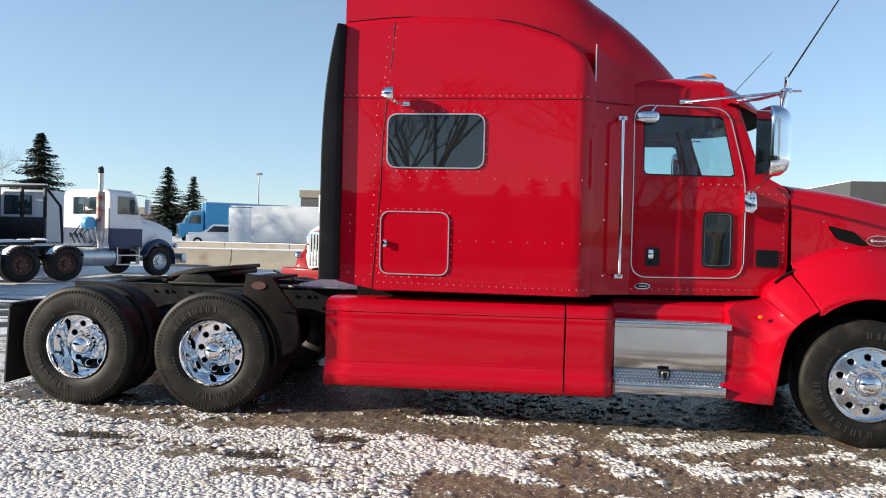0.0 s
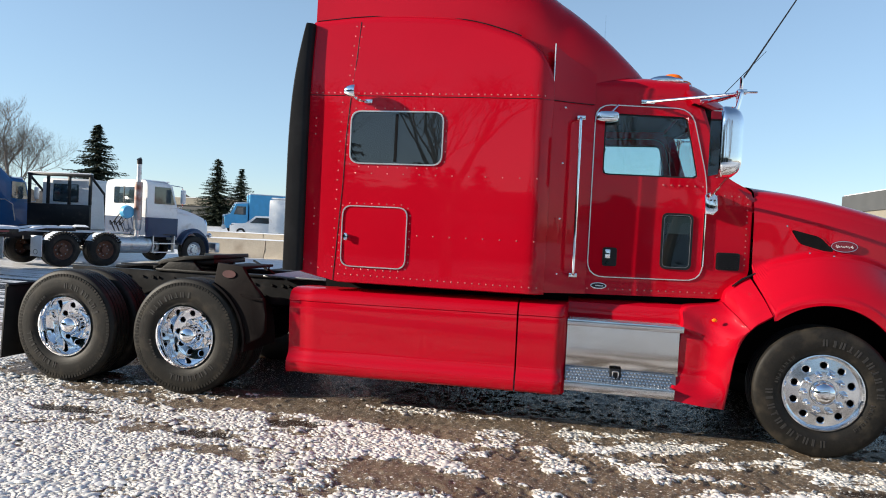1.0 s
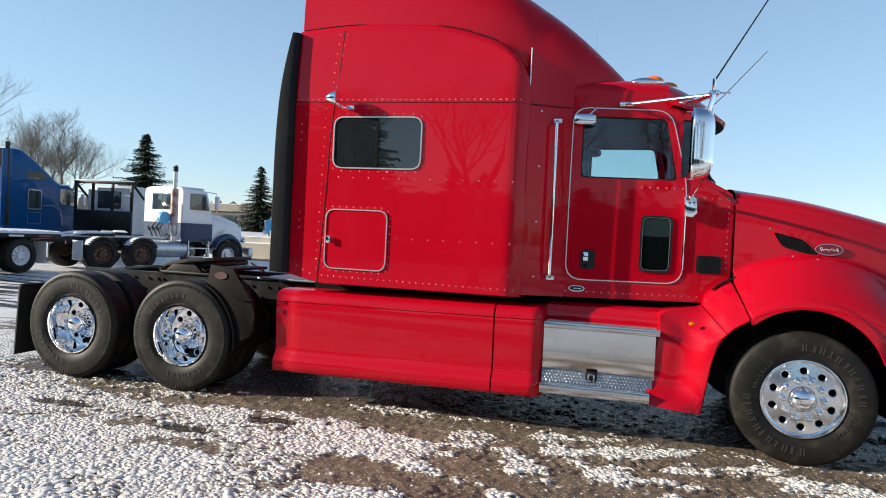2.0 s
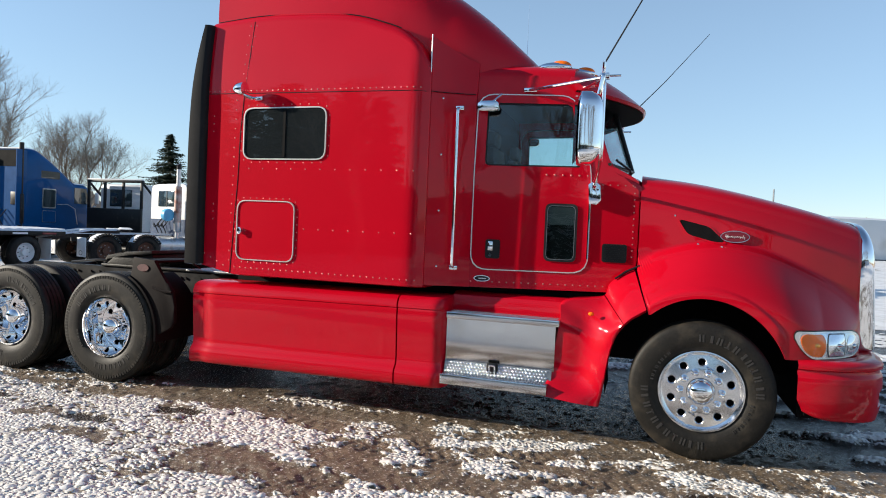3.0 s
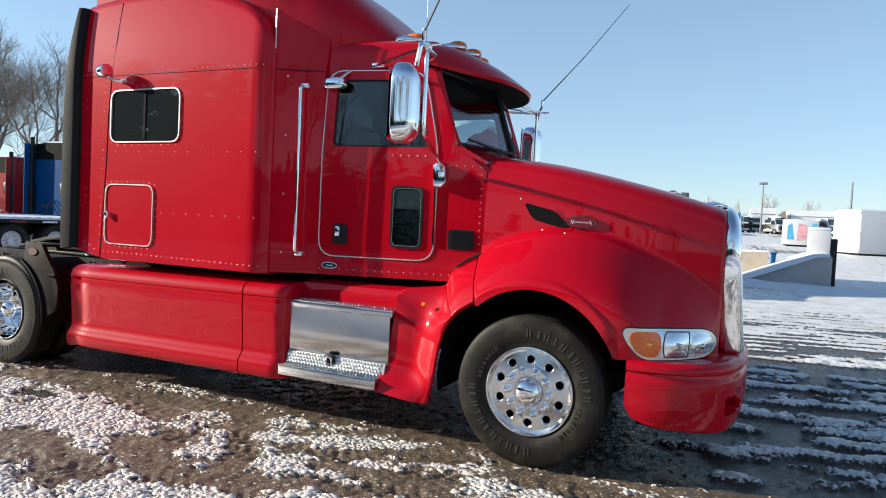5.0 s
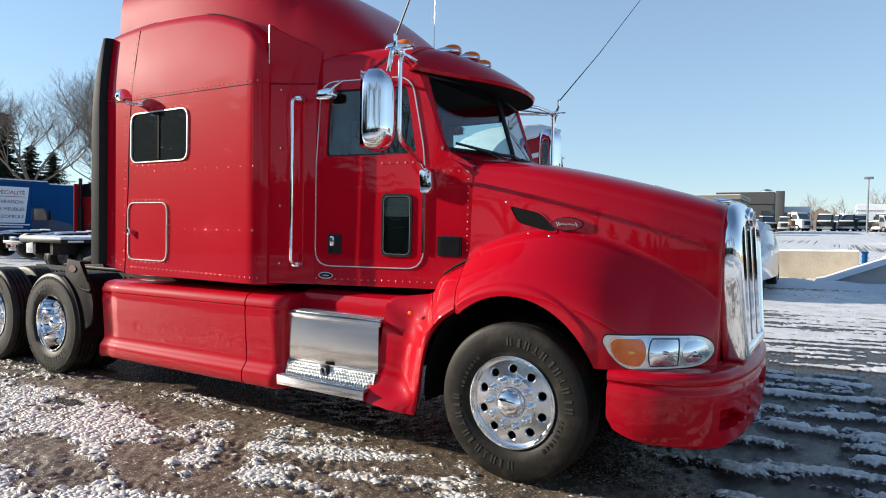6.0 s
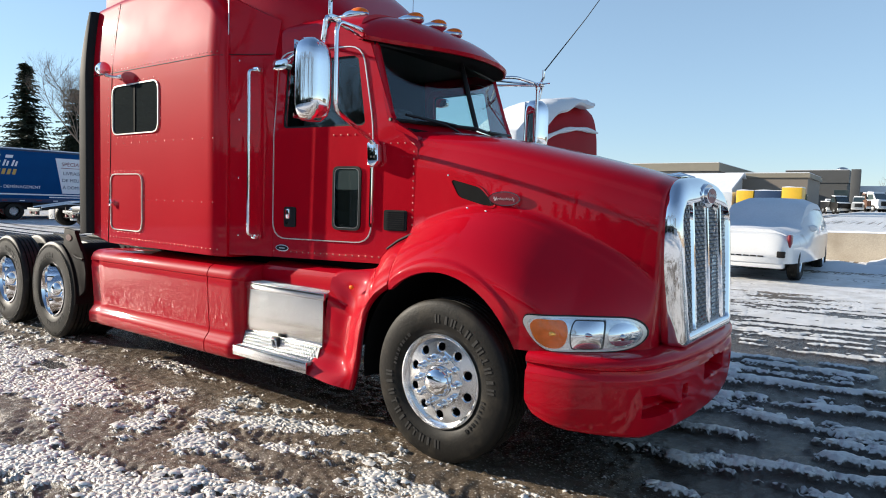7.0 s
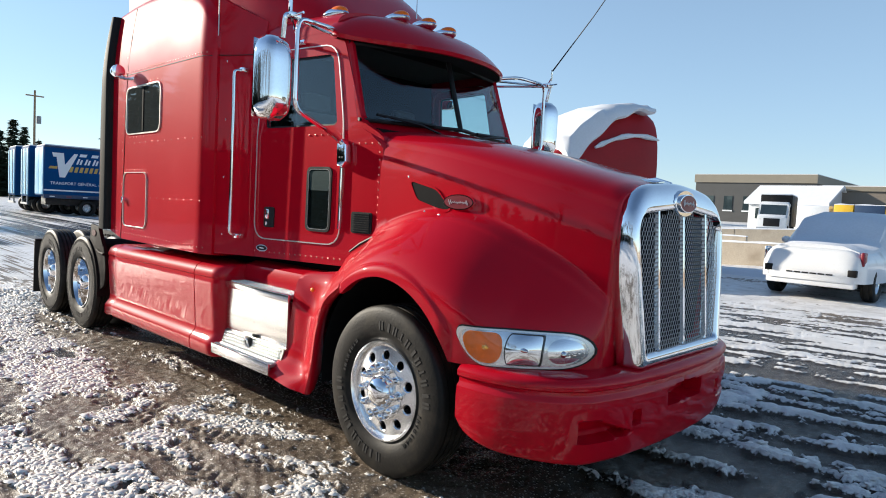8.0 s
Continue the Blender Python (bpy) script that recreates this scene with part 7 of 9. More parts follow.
            part("tail_pipe", tube([(sx, sy, 0.8), (sx, sy, 3.36)] if not rear_open else [(sx, sy, 0.85), (sx, sy, top + 0.16)], 0.075 if not rear_open else 0.085, 10), ALU_DULL if not rear_open else BLACK, st)
            if not rear_open:
                part("pipe_tip", tube([(sx, sy, 3.34), (sx, sy, 3.48), (sx - 0.03, sy, 3.52)], 0.082, 10), BLACK, st)
                part("heat_shield", tube([(sx - 0.02, sy + s * 0.03, 1.5), (sx - 0.02, sy + s * 0.03, 2.75)], 0.125, 12), RUST_PALE, st, "rust-streaked heat shield")
                part("air_cleaner", lathe([(0.0, -0.12), (0.2, -0.10), (0.22, 0.0), (0.2, 0.1), (0.0, 0.14)], 20, "y", (sx - 0.30, s * 0.85, 1.75)), BLUE_LIGHT, t, "round light blue drum")
    part("fifth_wheel", prism([(-wb - 1.1, -0.3), (-wb - 0.2, -0.45), (-wb - 0.05, -0.3), (-wb - 0.05, 0.3), (-wb - 0.2, 0.45), (-wb - 1.1, 0.3)], "z", 1.12, 1.18, 0.01), GRIME, t)
    bm = bmesh.new()
    for k in range(3):
        y = -0.25 + 0.25 * k
        tube(rounded([(back - 0.02, y, 1.7), (back - 0.3, y + 0.1, 1.25), (back - 0.45, y - 0.1, 1.5), (back - 0.2, y, 1.1)], 0.15), 0.018, 6, bm)
    part("air_hose", bm, BLACK, t)
    part("rear_axle", tube([(-wb, -0.8, 0.51), (-wb, 0.8, 0.51)], 0.09, 10, tube([(-wb - 1.3, -0.8, 0.51), (-wb - 1.3, 0.8, 0.51)], 0.09, 10)), GRIME, t)
    if tail:
        # tapering tail of the frame with a lamp bar, flaps and snow along the beams
        for s in (-1, 1):
            part("tail_beam", loft([[(x, s * 0.40 - 0.05, z), (x, s * 0.40 + 0.05, z), (x, s * 0.40 + 0.05, z + 0.13), (x, s * 0.40 - 0.05, z + 0.13)] for x, z in ((-wb - 0.5, 1.02), (-wb - 1.4, 1.0), (-wb - 3.1, 0.72))], close_v=True, cap=True), BLACK, t)
            part("beam_snow", loft([[(x, s * 0.40 - 0.07, z), (x, s * 0.40, z + 0.06), (x, s * 0.40 + 0.07, z)] for x, z in ((-wb - 0.6, 1.145), (-wb - 1.4, 1.125), (-wb - 3.0, 0.86))], close_v=True, cap=True), SNOW, t)
            part("mud_flap", box(bmesh.new(), -wb - 1.98, -wb - 1.95, s * 1.02 - 0.28, s * 1.02 + 0.28, 0.32, 0.92, 0.01), CLADDING_WHITE, t, "pale mud flap with a dark oval mark")
            part("flap_mark", loft([[(-wb - 1.985, s * 1.02 + 0.12 * math.cos(a) * k1, 0.45 + 0.08 * math.sin(a) * k1) for a in np.linspace(0, 2 * math.pi, 17)[:-1]] for k1 in (1.0, 0.7)], close_v=True), STEEL, t)
            part("tail_lamp", disc(bmesh.new(), (-wb - 3.17, s * 0.28, 0.64), 0.06, "x", 0.04, 12), BADGE_RED, t)
        part("lamp_bar", box(bmesh.new(), -wb - 3.16, -wb - 3.08, -0.62, 0.62, 0.74, 0.84, 0.01), STEEL, t)
        part("lamp_plate", box(bmesh.new(), -wb - 3.15, -wb - 3.10, -0.45, 0.45, 0.55, 0.73, 0.01), BLACK, t)
        for k in range(4):
            x0 = -wb - 0.1 - 0.42 * k
            part("frame_drift", loft([[(x0 + dx, -0.5 * w, 1.19 - 0.03 * k), (x0 + dx, 0.0, 1.25 - 0.03 * k), (x0 + dx, 0.5 * w, 1.19 - 0.03 * k)] for dx, w in ((-0.18, 0.3), (0.0, 1.0), (0.18, 0.4))], close_v=True, cap=True), SNOW, t)
    # snow lying on the flat tops
    if snow:
        if grille_snow:
            rows = []
            for i in range(26):
                x = back + 0.25 + (cab1 - 0.42 - back - 0.25) * i / 25
                u = max(0.0, (x - back - 0.55) / (cab1 - 0.38 - back - 0.55))
                zt = roof + (top - roof) * (1 - min(1.0, u) ** 2.1)
                w = 1.14 - 0.13 * u
                hgt = 0.07 + 0.13 * min(1.0, u * 1.6) + 0.02 * math.sin(i * 1.3)
                drop = 0.10 + 0.42 * min(1.0, u * 1.25) ** 1.5 + 0.04 * math.sin(i * 0.9)
                if i in (0, 25):
                    hgt = 0.0
                rows.append([(x, q * w * k, zt + dz) for q, k, dz in ((-1, 0.99, -drop - 0.06), (-1, 1.045, -drop), (-1, 1.02, -drop * 0.4), (-1, 0.86, hgt * 0.6), (-1, 0.4, hgt), (1, 0.4, hgt), (1, 0.86, hgt * 0.6), (1, 1.02, -drop * 0.4), (1, 1.045, -drop), (1, 0.99, -drop - 0.06))])
            # a second band of snow lies along the ledge on each side
            for q in (-1, 1):
                band = [(back + 0.05 + 2.0 * k / 10, q * (1.145 - 0.006 * k), roof + 0.46 + 0.10 * math.sin(k * 0.32) - 0.0035 * k * k) for k in range(11)]
                part("ledge_snow", tube(band, [0.02] + [0.055 + 0.015 * math.sin(k * 1.7) for k in range(9)] + [0.03], 8), SNOW, t)
        else:
            rows = []
            for i in range(12):
                u = i / 11
                x = back + 0.05 + (cab1 - 0.35 - back) * u
                zt = top if x < cab0 - 0.25 else (roof + max(0.0, top - roof) * max(0, 1 - (x - cab0 + 0.25) / 0.7))
                if rear_open:
                    zt = roof + (top - roof) * (1 - min(1.0, 1.3 * max(0.0, (x - back - 0.55) / (cab1 - 0.93 - back))) ** 1.25) - 0.03
                hgt = snow * 0.07 * (0.6 + 0.5 * math.sin(i * 1.9) ** 2)
                rows.append([(x, -0.92, zt - 0.02), (x, -0.8 + 0.05 * math.sin(i * 2.1), zt + hgt * 0.8), (x, 0, zt + hgt), (x, 0.8, zt + hgt * 0.8), (x, 0.92, zt - 0.02)])
        part("roof_snow", loft(rows, close_v=True, cap=True), SNOW, t)
        rows = []
        for i in range(10):
            u = i / 9
            x = -0.6 + 1.5 * u
            w = (0.84 - 0.28 * u ** 1.6)
            z = 2.0 - 0.33 * u ** 1.4
            rows.append([(x, -w, z - 0.16), (x, -w * 0.9, z - 0.01), (x, -w * 0.4, z + snow * 0.06), (x, w * 0.4, z + snow * 0.06), (x, w * 0.9, z - 0.01), (x, w, z - 0.16)])
        part("hood_snow", loft(rows, close_v=True, cap=True), SNOW, t)
    return t


RUST_PALE = material("rust_streaked_steel", (0.42, 0.36, 0.34), 0.45, 0.6, 0.2, 9, 4, tint=(0.24, 0.10, 0.07), tint_amount=0.55)
GLASS_FAR = material("far_window_glass", (0.03, 0.045, 0.05), 0.06, 0.0, 0.2, 10, 2, coat=1.0, coat_rough=0.01)

parked_tractor("day_tractor", "white over dark blue tractor unit with a tall exhaust stack", place(-16.3, 14.45, 72), WHITE, NAVY, sleeper=0.0, roof=2.85, top=2.85, wb=3.4, snow=0.5, square=0.16, tail=True)
parked_tractor("blue_tractor", "deep blue high-roof sleeper tractor with snow on its roof", place(-24.9, 16.45, 92), BLUE, BLUE, sleeper=2.08, roof=2.95, top=4.15, wb=6.3, snow=0.8, rear_open=True, tail=True)
parked_tractor("red_tractor", "faded red sleeper tractor parked beside a blue one", place(-29.3, 16.5, 92), RED_DULL, RED_DULL, sleeper=1.7, roof=2.95, top=3.6, wb=6.0, snow=0.8, rear_open=True, tail=True)
snowed = parked_tractor("snowed_tractor", "red sleeper tractor heaped with snow on hood and roof", place(-6.85, 8.35, 252.5), RED_DULL, RED_DULL, sleeper=1.9, roof=3.1, top=4.36, wb=4.2, snow=1.6, grille_snow=True, square=0.42)


def flatbed():
    t = thing("flatbed_trailer", "snow-covered flatbed trailer with red and white side markers", "trailer", place(-18.5, 9.2, 90))
    part("deck", box(bmesh.new(), -4.2, -0.45, -1.2, 1.2, 1.0, 1.12, 0.02), GRIME, t)
    rows = []
    for i in range(24):
        x = -4.2 + 3.75 * i / 23
        h = 0.05 + 0.03 * math.sin(i * 1.7) ** 2
        rows.append([(x, -1.21, 1.118), (x, -1.15, 1.12 + h), (x, 0, 1.14 + h), (x, 1.15, 1.12 + h), (x, 1.21, 1.118)])
    part("deck_snow", loft(rows, close_v=True, cap=True), SNOW, t)
    for k in range(4):
        part("side_marker", box(bmesh.new(), -4.0 + k * 0.92, -3.55 + k * 0.92, -1.215, -1.2, 1.03, 1.08), BADGE_RED if k % 2 else LETTER, t)
    for y in (-0.5, 0.5):
        part("beam", box(bmesh.new(), -4.1, -0.55, y - 0.08, y + 0.08, 0.65, 1.0), BLACK, t)
    for x in (-3.0, -1.7):
        for y in (-0.95, 0.95):
            simple_wheel(t, x, y, 0.5, 0.45, WHITE)
    for y in (-0.85, 0.85):
        part("mud_flap", box(bmesh.new(), -0.92, -0.90, y - 0.3, y + 0.3, 0.3, 0.9), WHITE, t, "pale mud flap")
    return t


flatbed()


def rack_truck():
    t = thing("rack_truck", "dark service truck with a window-backed headache rack", "truck", place(-21.4, 14.7, 92), group="parked trucks")
    part("lower_panel", box(bmesh.new(), -0.1, 0.02, -1.35, 1.35, 1.0, 1.95, 0.02), BLACK, t)
    for y in (-1.32, -0.42, 0.5, 1.32):
        part("post", box(bmesh.new(), -0.08, 0.0, y - 0.05, y + 0.05, 1.95, 3.05, 0.01), BLACK, t)
    part("top_rail", box(bmesh.new(), -0.1, 0.05, -1.38, 1.38, 3.02, 3.12, 0.02), BLACK, t)
    part("rail_snow", box(bmesh.new(), -0.1, 0.06, -1.36, 1.36, 3.12, 3.17, 0.02), SNOW, t)
    part("cab_back", box(bmesh.new(), 0.3, 1.9, -1.1, 1.1, 1.0, 2.98, 0.12), CLADDING_WHITE, t)
    part("back_window", box(bmesh.new(), 0.275, 0.31, -0.55, 0.55, 2.05, 2.75, 0.03), GLASS_FAR, t)
    for s in (-1, 1):
        part("brace", tube([(-0.05, s * 1.34, 3.05), (0.75, s * 1.34, 2.4), (0.9, s * 1.34, 1.0)], 0.05, 8), BLACK, t)
        part("mirror", box(bmesh.new(), 1.7, 1.78, s * 1.4 - 0.1, s * 1.4 + 0.1, 2.0, 2.5, 0.03), BLACK, t)
        for x in (0.9, -2.2):
            simple_wheel(t, x, s * 1.0, 0.48, 0.35, STEEL)
    part("bed", box(bmesh.new(), -3.6, -0.1, -1.25, 1.25, 0.85, 1.0, 0.02), BLACK, t)
    part("hood", box(bmesh.new(), 1.9, 3.2, -0.95, 0.95, 0.8, 1.75, 0.12), CLADDING_WHITE, t)
    return t


rack_truck()


def letters(name, text, size, m, mat, parent, shear=0.0):
    """Flat raised lettering in the built-in font, turned into a mesh."""
    c = bpy.data.curves.new(name, "FONT")
    c.body, c.size, c.extrude, c.shear = text, size, 0.004, shear
    c.align_x = "CENTER"
    o = bpy.data.objects.new(name, c)
    scene.collection.objects.link(o)
    dg = bpy.context.evaluated_depsgraph_get()
    me = bpy.data.meshes.new_from_object(o.evaluated_get(dg))
    bpy.data.objects.remove(o)
    me.materials.clear()
    me.materials.append(mat)
    ob = new(name, me)
    ob.parent = parent
    ob.matrix_basis = m
    return ob


VAN_TURN = 86.0


def furniture_van():
    """A box-bodied removal truck seen from its long side; local x runs from the rear doors to the cab, the near side is local -y."""
    t = thing("furniture_van", "dark blue box-bodied removal truck with white lettering and a sign", "truck", Matrix.Translation((-38.9, 6.55, ground_z(-38.9, 8.0))) @ Matrix.Rotation(radians(VAN_TURN), 4, "Z"), group="blue vans")
    L = 7.75
    part("body", box(bmesh.new(), 0, L, 0.0, 2.5, 1.12, 4.0, 0.03), TRAILER_BLUE, t)
    part("overhang", prism([(L, 2.55), (L + 0.75, 2.6), (L + 1.0, 2.85), (L + 1.02, 3.85), (L + 0.9, 4.0), (L, 4.0)], "y", 0.0, 2.5, 0.04), TRAILER_BLUE, t)
    part("roof_snow", box(bmesh.new(), 0.05, L + 0.9, 0.05, 2.45, 3.99, 4.07, 0.03), SNOW, t)
    part("top_rail", box(bmesh.new(), 0.0, L, -0.02, 0.02, 3.90, 3.99, 0.008), NAVY, t)
    part("lower_rail", box(bmesh.new(), 0, L, -0.025, 0.02, 1.0, 1.22, 0.01), NAVY, t)
    part("stripe", box(bmesh.new(), 0, L - 0.1, -0.012, 0.0, 1.42, 1.50), LETTER, t)
    part("web_line", box(bmesh.new(), 5.2, 7.3, -0.012, 0.0, 1.29, 1.35), LETTER, t, "thin line of small writing")
    for k in range(9):
        part("side_marker", box(bmesh.new(), 0.3 + k * 0.85, 0.55 + k * 0.85, -0.034, -0.026, 1.08, 1.13), BADGE_RED if k % 2 else LETTER, t)
    cab = part("cab", prism([(L, 0.75), (L, 2.5), (L + 0.75, 2.5), (L + 1.15, 1.75), (L + 2.2, 1.6), (L + 2.4, 1.3), (L + 2.4, 0.6), (L, 0.6)], "y", 0.15, 2.35, 0.05), NAVY, t)
    part("cab_window", prism([(L + 0.18, 1.75), (L + 0.18, 2.4), (L + 0.68, 2.4), (L + 1.0, 1.78)], "y", 0.13, 0.15), GLASS_FAR, cab)
    part("door_mirror", box(bmesh.new(), L + 0.95, L + 1.05, -0.12, 0.08, 1.75, 2.3, 0.03), BLACK, cab)
    for x in (2.3, 3.5, L + 1.5):
        for y in (0.3, 2.2):
            simple_wheel(t, x, y, 0.48, 0.36, WHITE)
    part("chassis", box(bmesh.new(), 0.2, L + 1.0, 0.6, 1.9, 0.6, 1.12, 0.03), BLACK, t)
    part("under_box", box(bmesh.new(), 4.4, 6.4, 0.1, 0.7, 0.55, 1.0, 0.03), BLACK, t)
    for y0 in (0.06, 1.28):
        part("rear_door", box(bmesh.new(), -0.04, 0.0, y0, y0 + 1.16, 1.2, 3.9, 0.01), BLUE_LIGHT, t)
    # emblem of slanted white and gold strokes
    def stroke(pts, mat, nm):
        return part(nm, prism(pts, "y", -0.010, -0.004), mat, t, smooth=False)
    stroke([(0.40, 3.62), (0.98, 3.62), (1.05, 2.95), (1.52, 3.62), (1.72, 3.62), (1.06, 2.22), (0.78, 2.22), (0.62, 3.38), (0.46, 3.38)], LETTER, "emblem_stroke")
    for k in range(5):
        x0 = 1.62 + 0.42 * k
        stroke([(x0, 3.02), (x0 + 0.10, 3.02), (x0 + 0.22, 3.36), (x0 + 0.12, 3.36)], LETTER, "emblem_bar")
        stroke([(x0 + 0.17, 3.02), (x0 + 0.27, 3.02), (x0 + 0.36, 3.30), (x0 + 0.26, 3.30)], LETTER, "emblem_bar")
    for k in range(3):
        x0 = 1.78 + 0.62 * k
        stroke([(x0, 3.47), (x0 + 0.36, 3.47), (x0 + 0.42, 3.64), (x0 + 0.06, 3.64)], LETTER, "emblem_bar")
    stroke([(0.30, 2.84), (0.68, 2.84), (0.66, 2.70), (0.22, 2.70)], GOLD, "emblem_bar")
    for k in range(9):
        x0 = 1.26 + 0.26 * k
        stroke([(x0, 2.55), (x0 + 0.16, 2.55), (x0 + 0.25, 2.86), (x0 + 0.09, 2.86)], GOLD, "emblem_bar")
    letters("side_lettering", "TRANSPORT GÉNÉRAL - DÉMÉNAGEMENT", 0.235, Matrix.Translation((2.55, -0.008, 1.80)) @ Matrix.Rotation(math.pi / 2, 4, "X"), LETTER, t)
    sign = part("sign", prism([(5.55, 3.62), (7.62, 3.62), (7.38, 1.56), (5.90, 1.56)], "y", -0.016, -0.004), LETTER, t, "white tapered sign with dark text", smooth=False)
    for txt, z, sz, mt in (("SPÉCIALITÉ", 3.18, 0.31, BADGE_RED), ("LIVRAISON", 2.66, 0.28, INK), ("DE MEUBLES", 2.25, 0.27, INK), ("À DOMICILE", 1.83, 0.26, INK)):
        letters("sign_lettering", txt, sz, Matrix.Translation((6.63, -0.021, z)) @ Matrix.Rotation(math.pi / 2, 4, "X"), mt, sign)
    part("sign_rule", box(bmesh.new(), 5.85, 7.4, -0.021, -0.016, 3.04, 3.07), BADGE_RED, sign)
    return t


def rear_van(k):
    """A blue van trailer parked in line beyond the removal truck, its rear doors showing."""
    c, s_ = math.cos(radians(VAN_TURN)), math.sin(radians(VAN_TURN))
    x, y = -38.9 - 3.1 * k * s_ - 0.25 * k * c, 6.55 + 3.1 * k * c - 0.25 * k * s_
    t = thing("van_trailer", "pale blue van trailer with its rear doors shut", "trailer", Matrix.Translation((x, y, ground_z(x, y))) @ Matrix.Rotation(radians(VAN_TURN), 4, "Z"), group="blue vans")
    part("body", box(bmesh.new(), 0, 12, 0.0, 2.5, 1.0, 4.0 + 0.05 * k, 0.03), TRAILER_BLUE, t)
    part("roof_snow", box(bmesh.new(), 0.05, 11.9, 0.05, 2.45, 3.99 + 0.05 * k, 4.07 + 0.05 * k, 0.03), SNOW, t)
    for y0 in (0.06, 1.28):
        door = part("rear_door", box(bmesh.new(), -0.04, 0.0, y0, y0 + 1.16, 1.1, 3.9, 0.01), BLUE_LIGHT, t)
        part("lock_rod", tube([(-0.06, y0 + 0.58, 1.1), (-0.06, y0 + 0.58, 3.9)], 0.02, 6), ALU_DULL, door)
    part("rear_bumper", box(bmesh.new(), -0.06, 0.06, 0.1, 2.4, 0.5, 0.62, 0.01), STEEL, t)
    for y0 in (0.4, 2.1):
        part("bumper_leg", box(bmesh.new(), -0.04, 0.04, y0 - 0.05, y0 + 0.05, 0.55, 1.0), STEEL, t)
    for xx in (1.0, 2.2):
        for yy_ in (0.35, 2.15):
            simple_wheel(t, xx, yy_, 0.5, 0.45, ALU_DULL)
    return t


furniture_van()
for k in (1, 2):
    rear_van(k)


# ---- the snow-covered white car ----
def snowy_car():
    c = thing("parked_car", "white crossover car under a blanket of snow", "car", Matrix.Translation((-0.62, 10.1, ground_z(0, 10.6) + 0.0)) @ Matrix.Rotation(radians(88), 4, "Z"))
    # local x runs from the front end backwards
    top = [(0.0, 0.62), (0.05, 0.86), (0.35, 0.98), (1.2, 1.06), (1.45, 1.12), (2.05, 1.58), (2.4, 1.66), (3.3, 1.69), (4.2, 1.64), (4.6, 1.50), (4.78, 1.1), (4.85, 0.7)]
    wide = [(0.0, 0.70), (0.12, 0.86), (0.4, 0.93), (4.4, 0.93), (4.75, 0.86), (4.85, 0.75)]
    rows = []
    for i in range(50):
        x = 4.85 * i / 49
        zt, w = smooth_table(top, x), smooth_table(wide, x)
        row = []
        for k in range(25):
            a = math.pi * k / 24
            cs, sn = math.cos(a), math.sin(a)
            z = 0.38 + (zt - 0.38) * abs(sn) ** 0.5
            nar = 1.0 - (0.11 * max(0.0, (z - 1.0) / 0.7) if zt > 1.1 else 0)
            row.append((x, -w * nar * math.copysign(abs(cs) ** 0.33, cs), z))
        rows.append(row)
    body = part("body", loft(rows, close_v=True, cap=True), WHITE_CAR, c, angle=45)
    rows = []
    for i in range(40):
        x = 0.25 + 4.3 * i / 39
        zt, w = smooth_table(top, x), smooth_table(wide, x)
        lump = 0.05 + 0.035 * math.sin(x * 3.1) ** 2
        ww = w * (0.90 if zt < 1.15 else 0.82)
        rows.append([(x, -ww, zt - 0.16), (x, -ww * 0.93, zt - 0.03), (x, -ww * 0.6, zt + lump), (x, 0, zt + lump * 1.2), (x, ww * 0.6, zt + lump), (x, ww * 0.93, zt - 0.03), (x, ww, zt - 0.16)])
    part("snow_blanket", loft(rows, close_v=True, cap=True), SNOW, c, "thick fresh snow")
    for s in (-1, 1):
        part("head_lamp", box(bmesh.new(), 0.14, 0.36, s * 0.845 - 0.04, s * 0.845 + 0.035, 0.70, 0.97, 0.03), BADGE_RED if s < 0 else LAMP, c)
        part("fog_lamp", box(bmesh.new(), -0.005, 0.14, s * 0.73 - 0.08, s * 0.73 + 0.07, 0.50, 0.63, 0.015), GRIME, c)
        part("side_glass", loft([[(x, s * (0.925 - 0.19 * max(0.0, z - 1.0) / 0.7), z) for x in np.linspace(1.72 + (z - 1.12) * 1.25, 4.35 - (z - 1.12) * 0.5, 8)] for z in (1.12, 1.26, 1.40, 1.5)]), SNOW, c, "side glass under frost and snow")
        part("door_mirror", ball(bmesh.new(), (1.75, s * 1.0, 1.10), 0.10, (0.6, 1, 0.75)), WHITE_CAR, c)
        for x in (0.95, 3.85):
            simple_wheel(c, x, s * 0.85, 0.365, 0.24, ALU)
            arch = []
            for k in range(13):
                a = math.pi * k / 12
                arch.append((x + 0.44 * math.cos(a), 0.375 + 0.43 * math.sin(a)))
            # thin near-black sheet, the arch gap's shade as plain colour
            side_pane(c, "wheel_arch", arch, 0.937, s, DARK, 0.004)
    for k in range(6):
        part("grille_slot", box(bmesh.new(), -0.012, 0.02, -0.42 + k * 0.14, -0.31 + k * 0.14, 0.50, 0.525), BLACK, c)
    part("lower_lip", box(bmesh.new(), 0.03, 0.3, -0.78, 0.78, 0.27, 0.42, 0.03), WHITE_CAR, c)
    part("underside", box(bmesh.new(), 0.3, 4.6, -0.75, 0.75, 0.26, 0.42), DARK, c)
    return c


snowy_car()


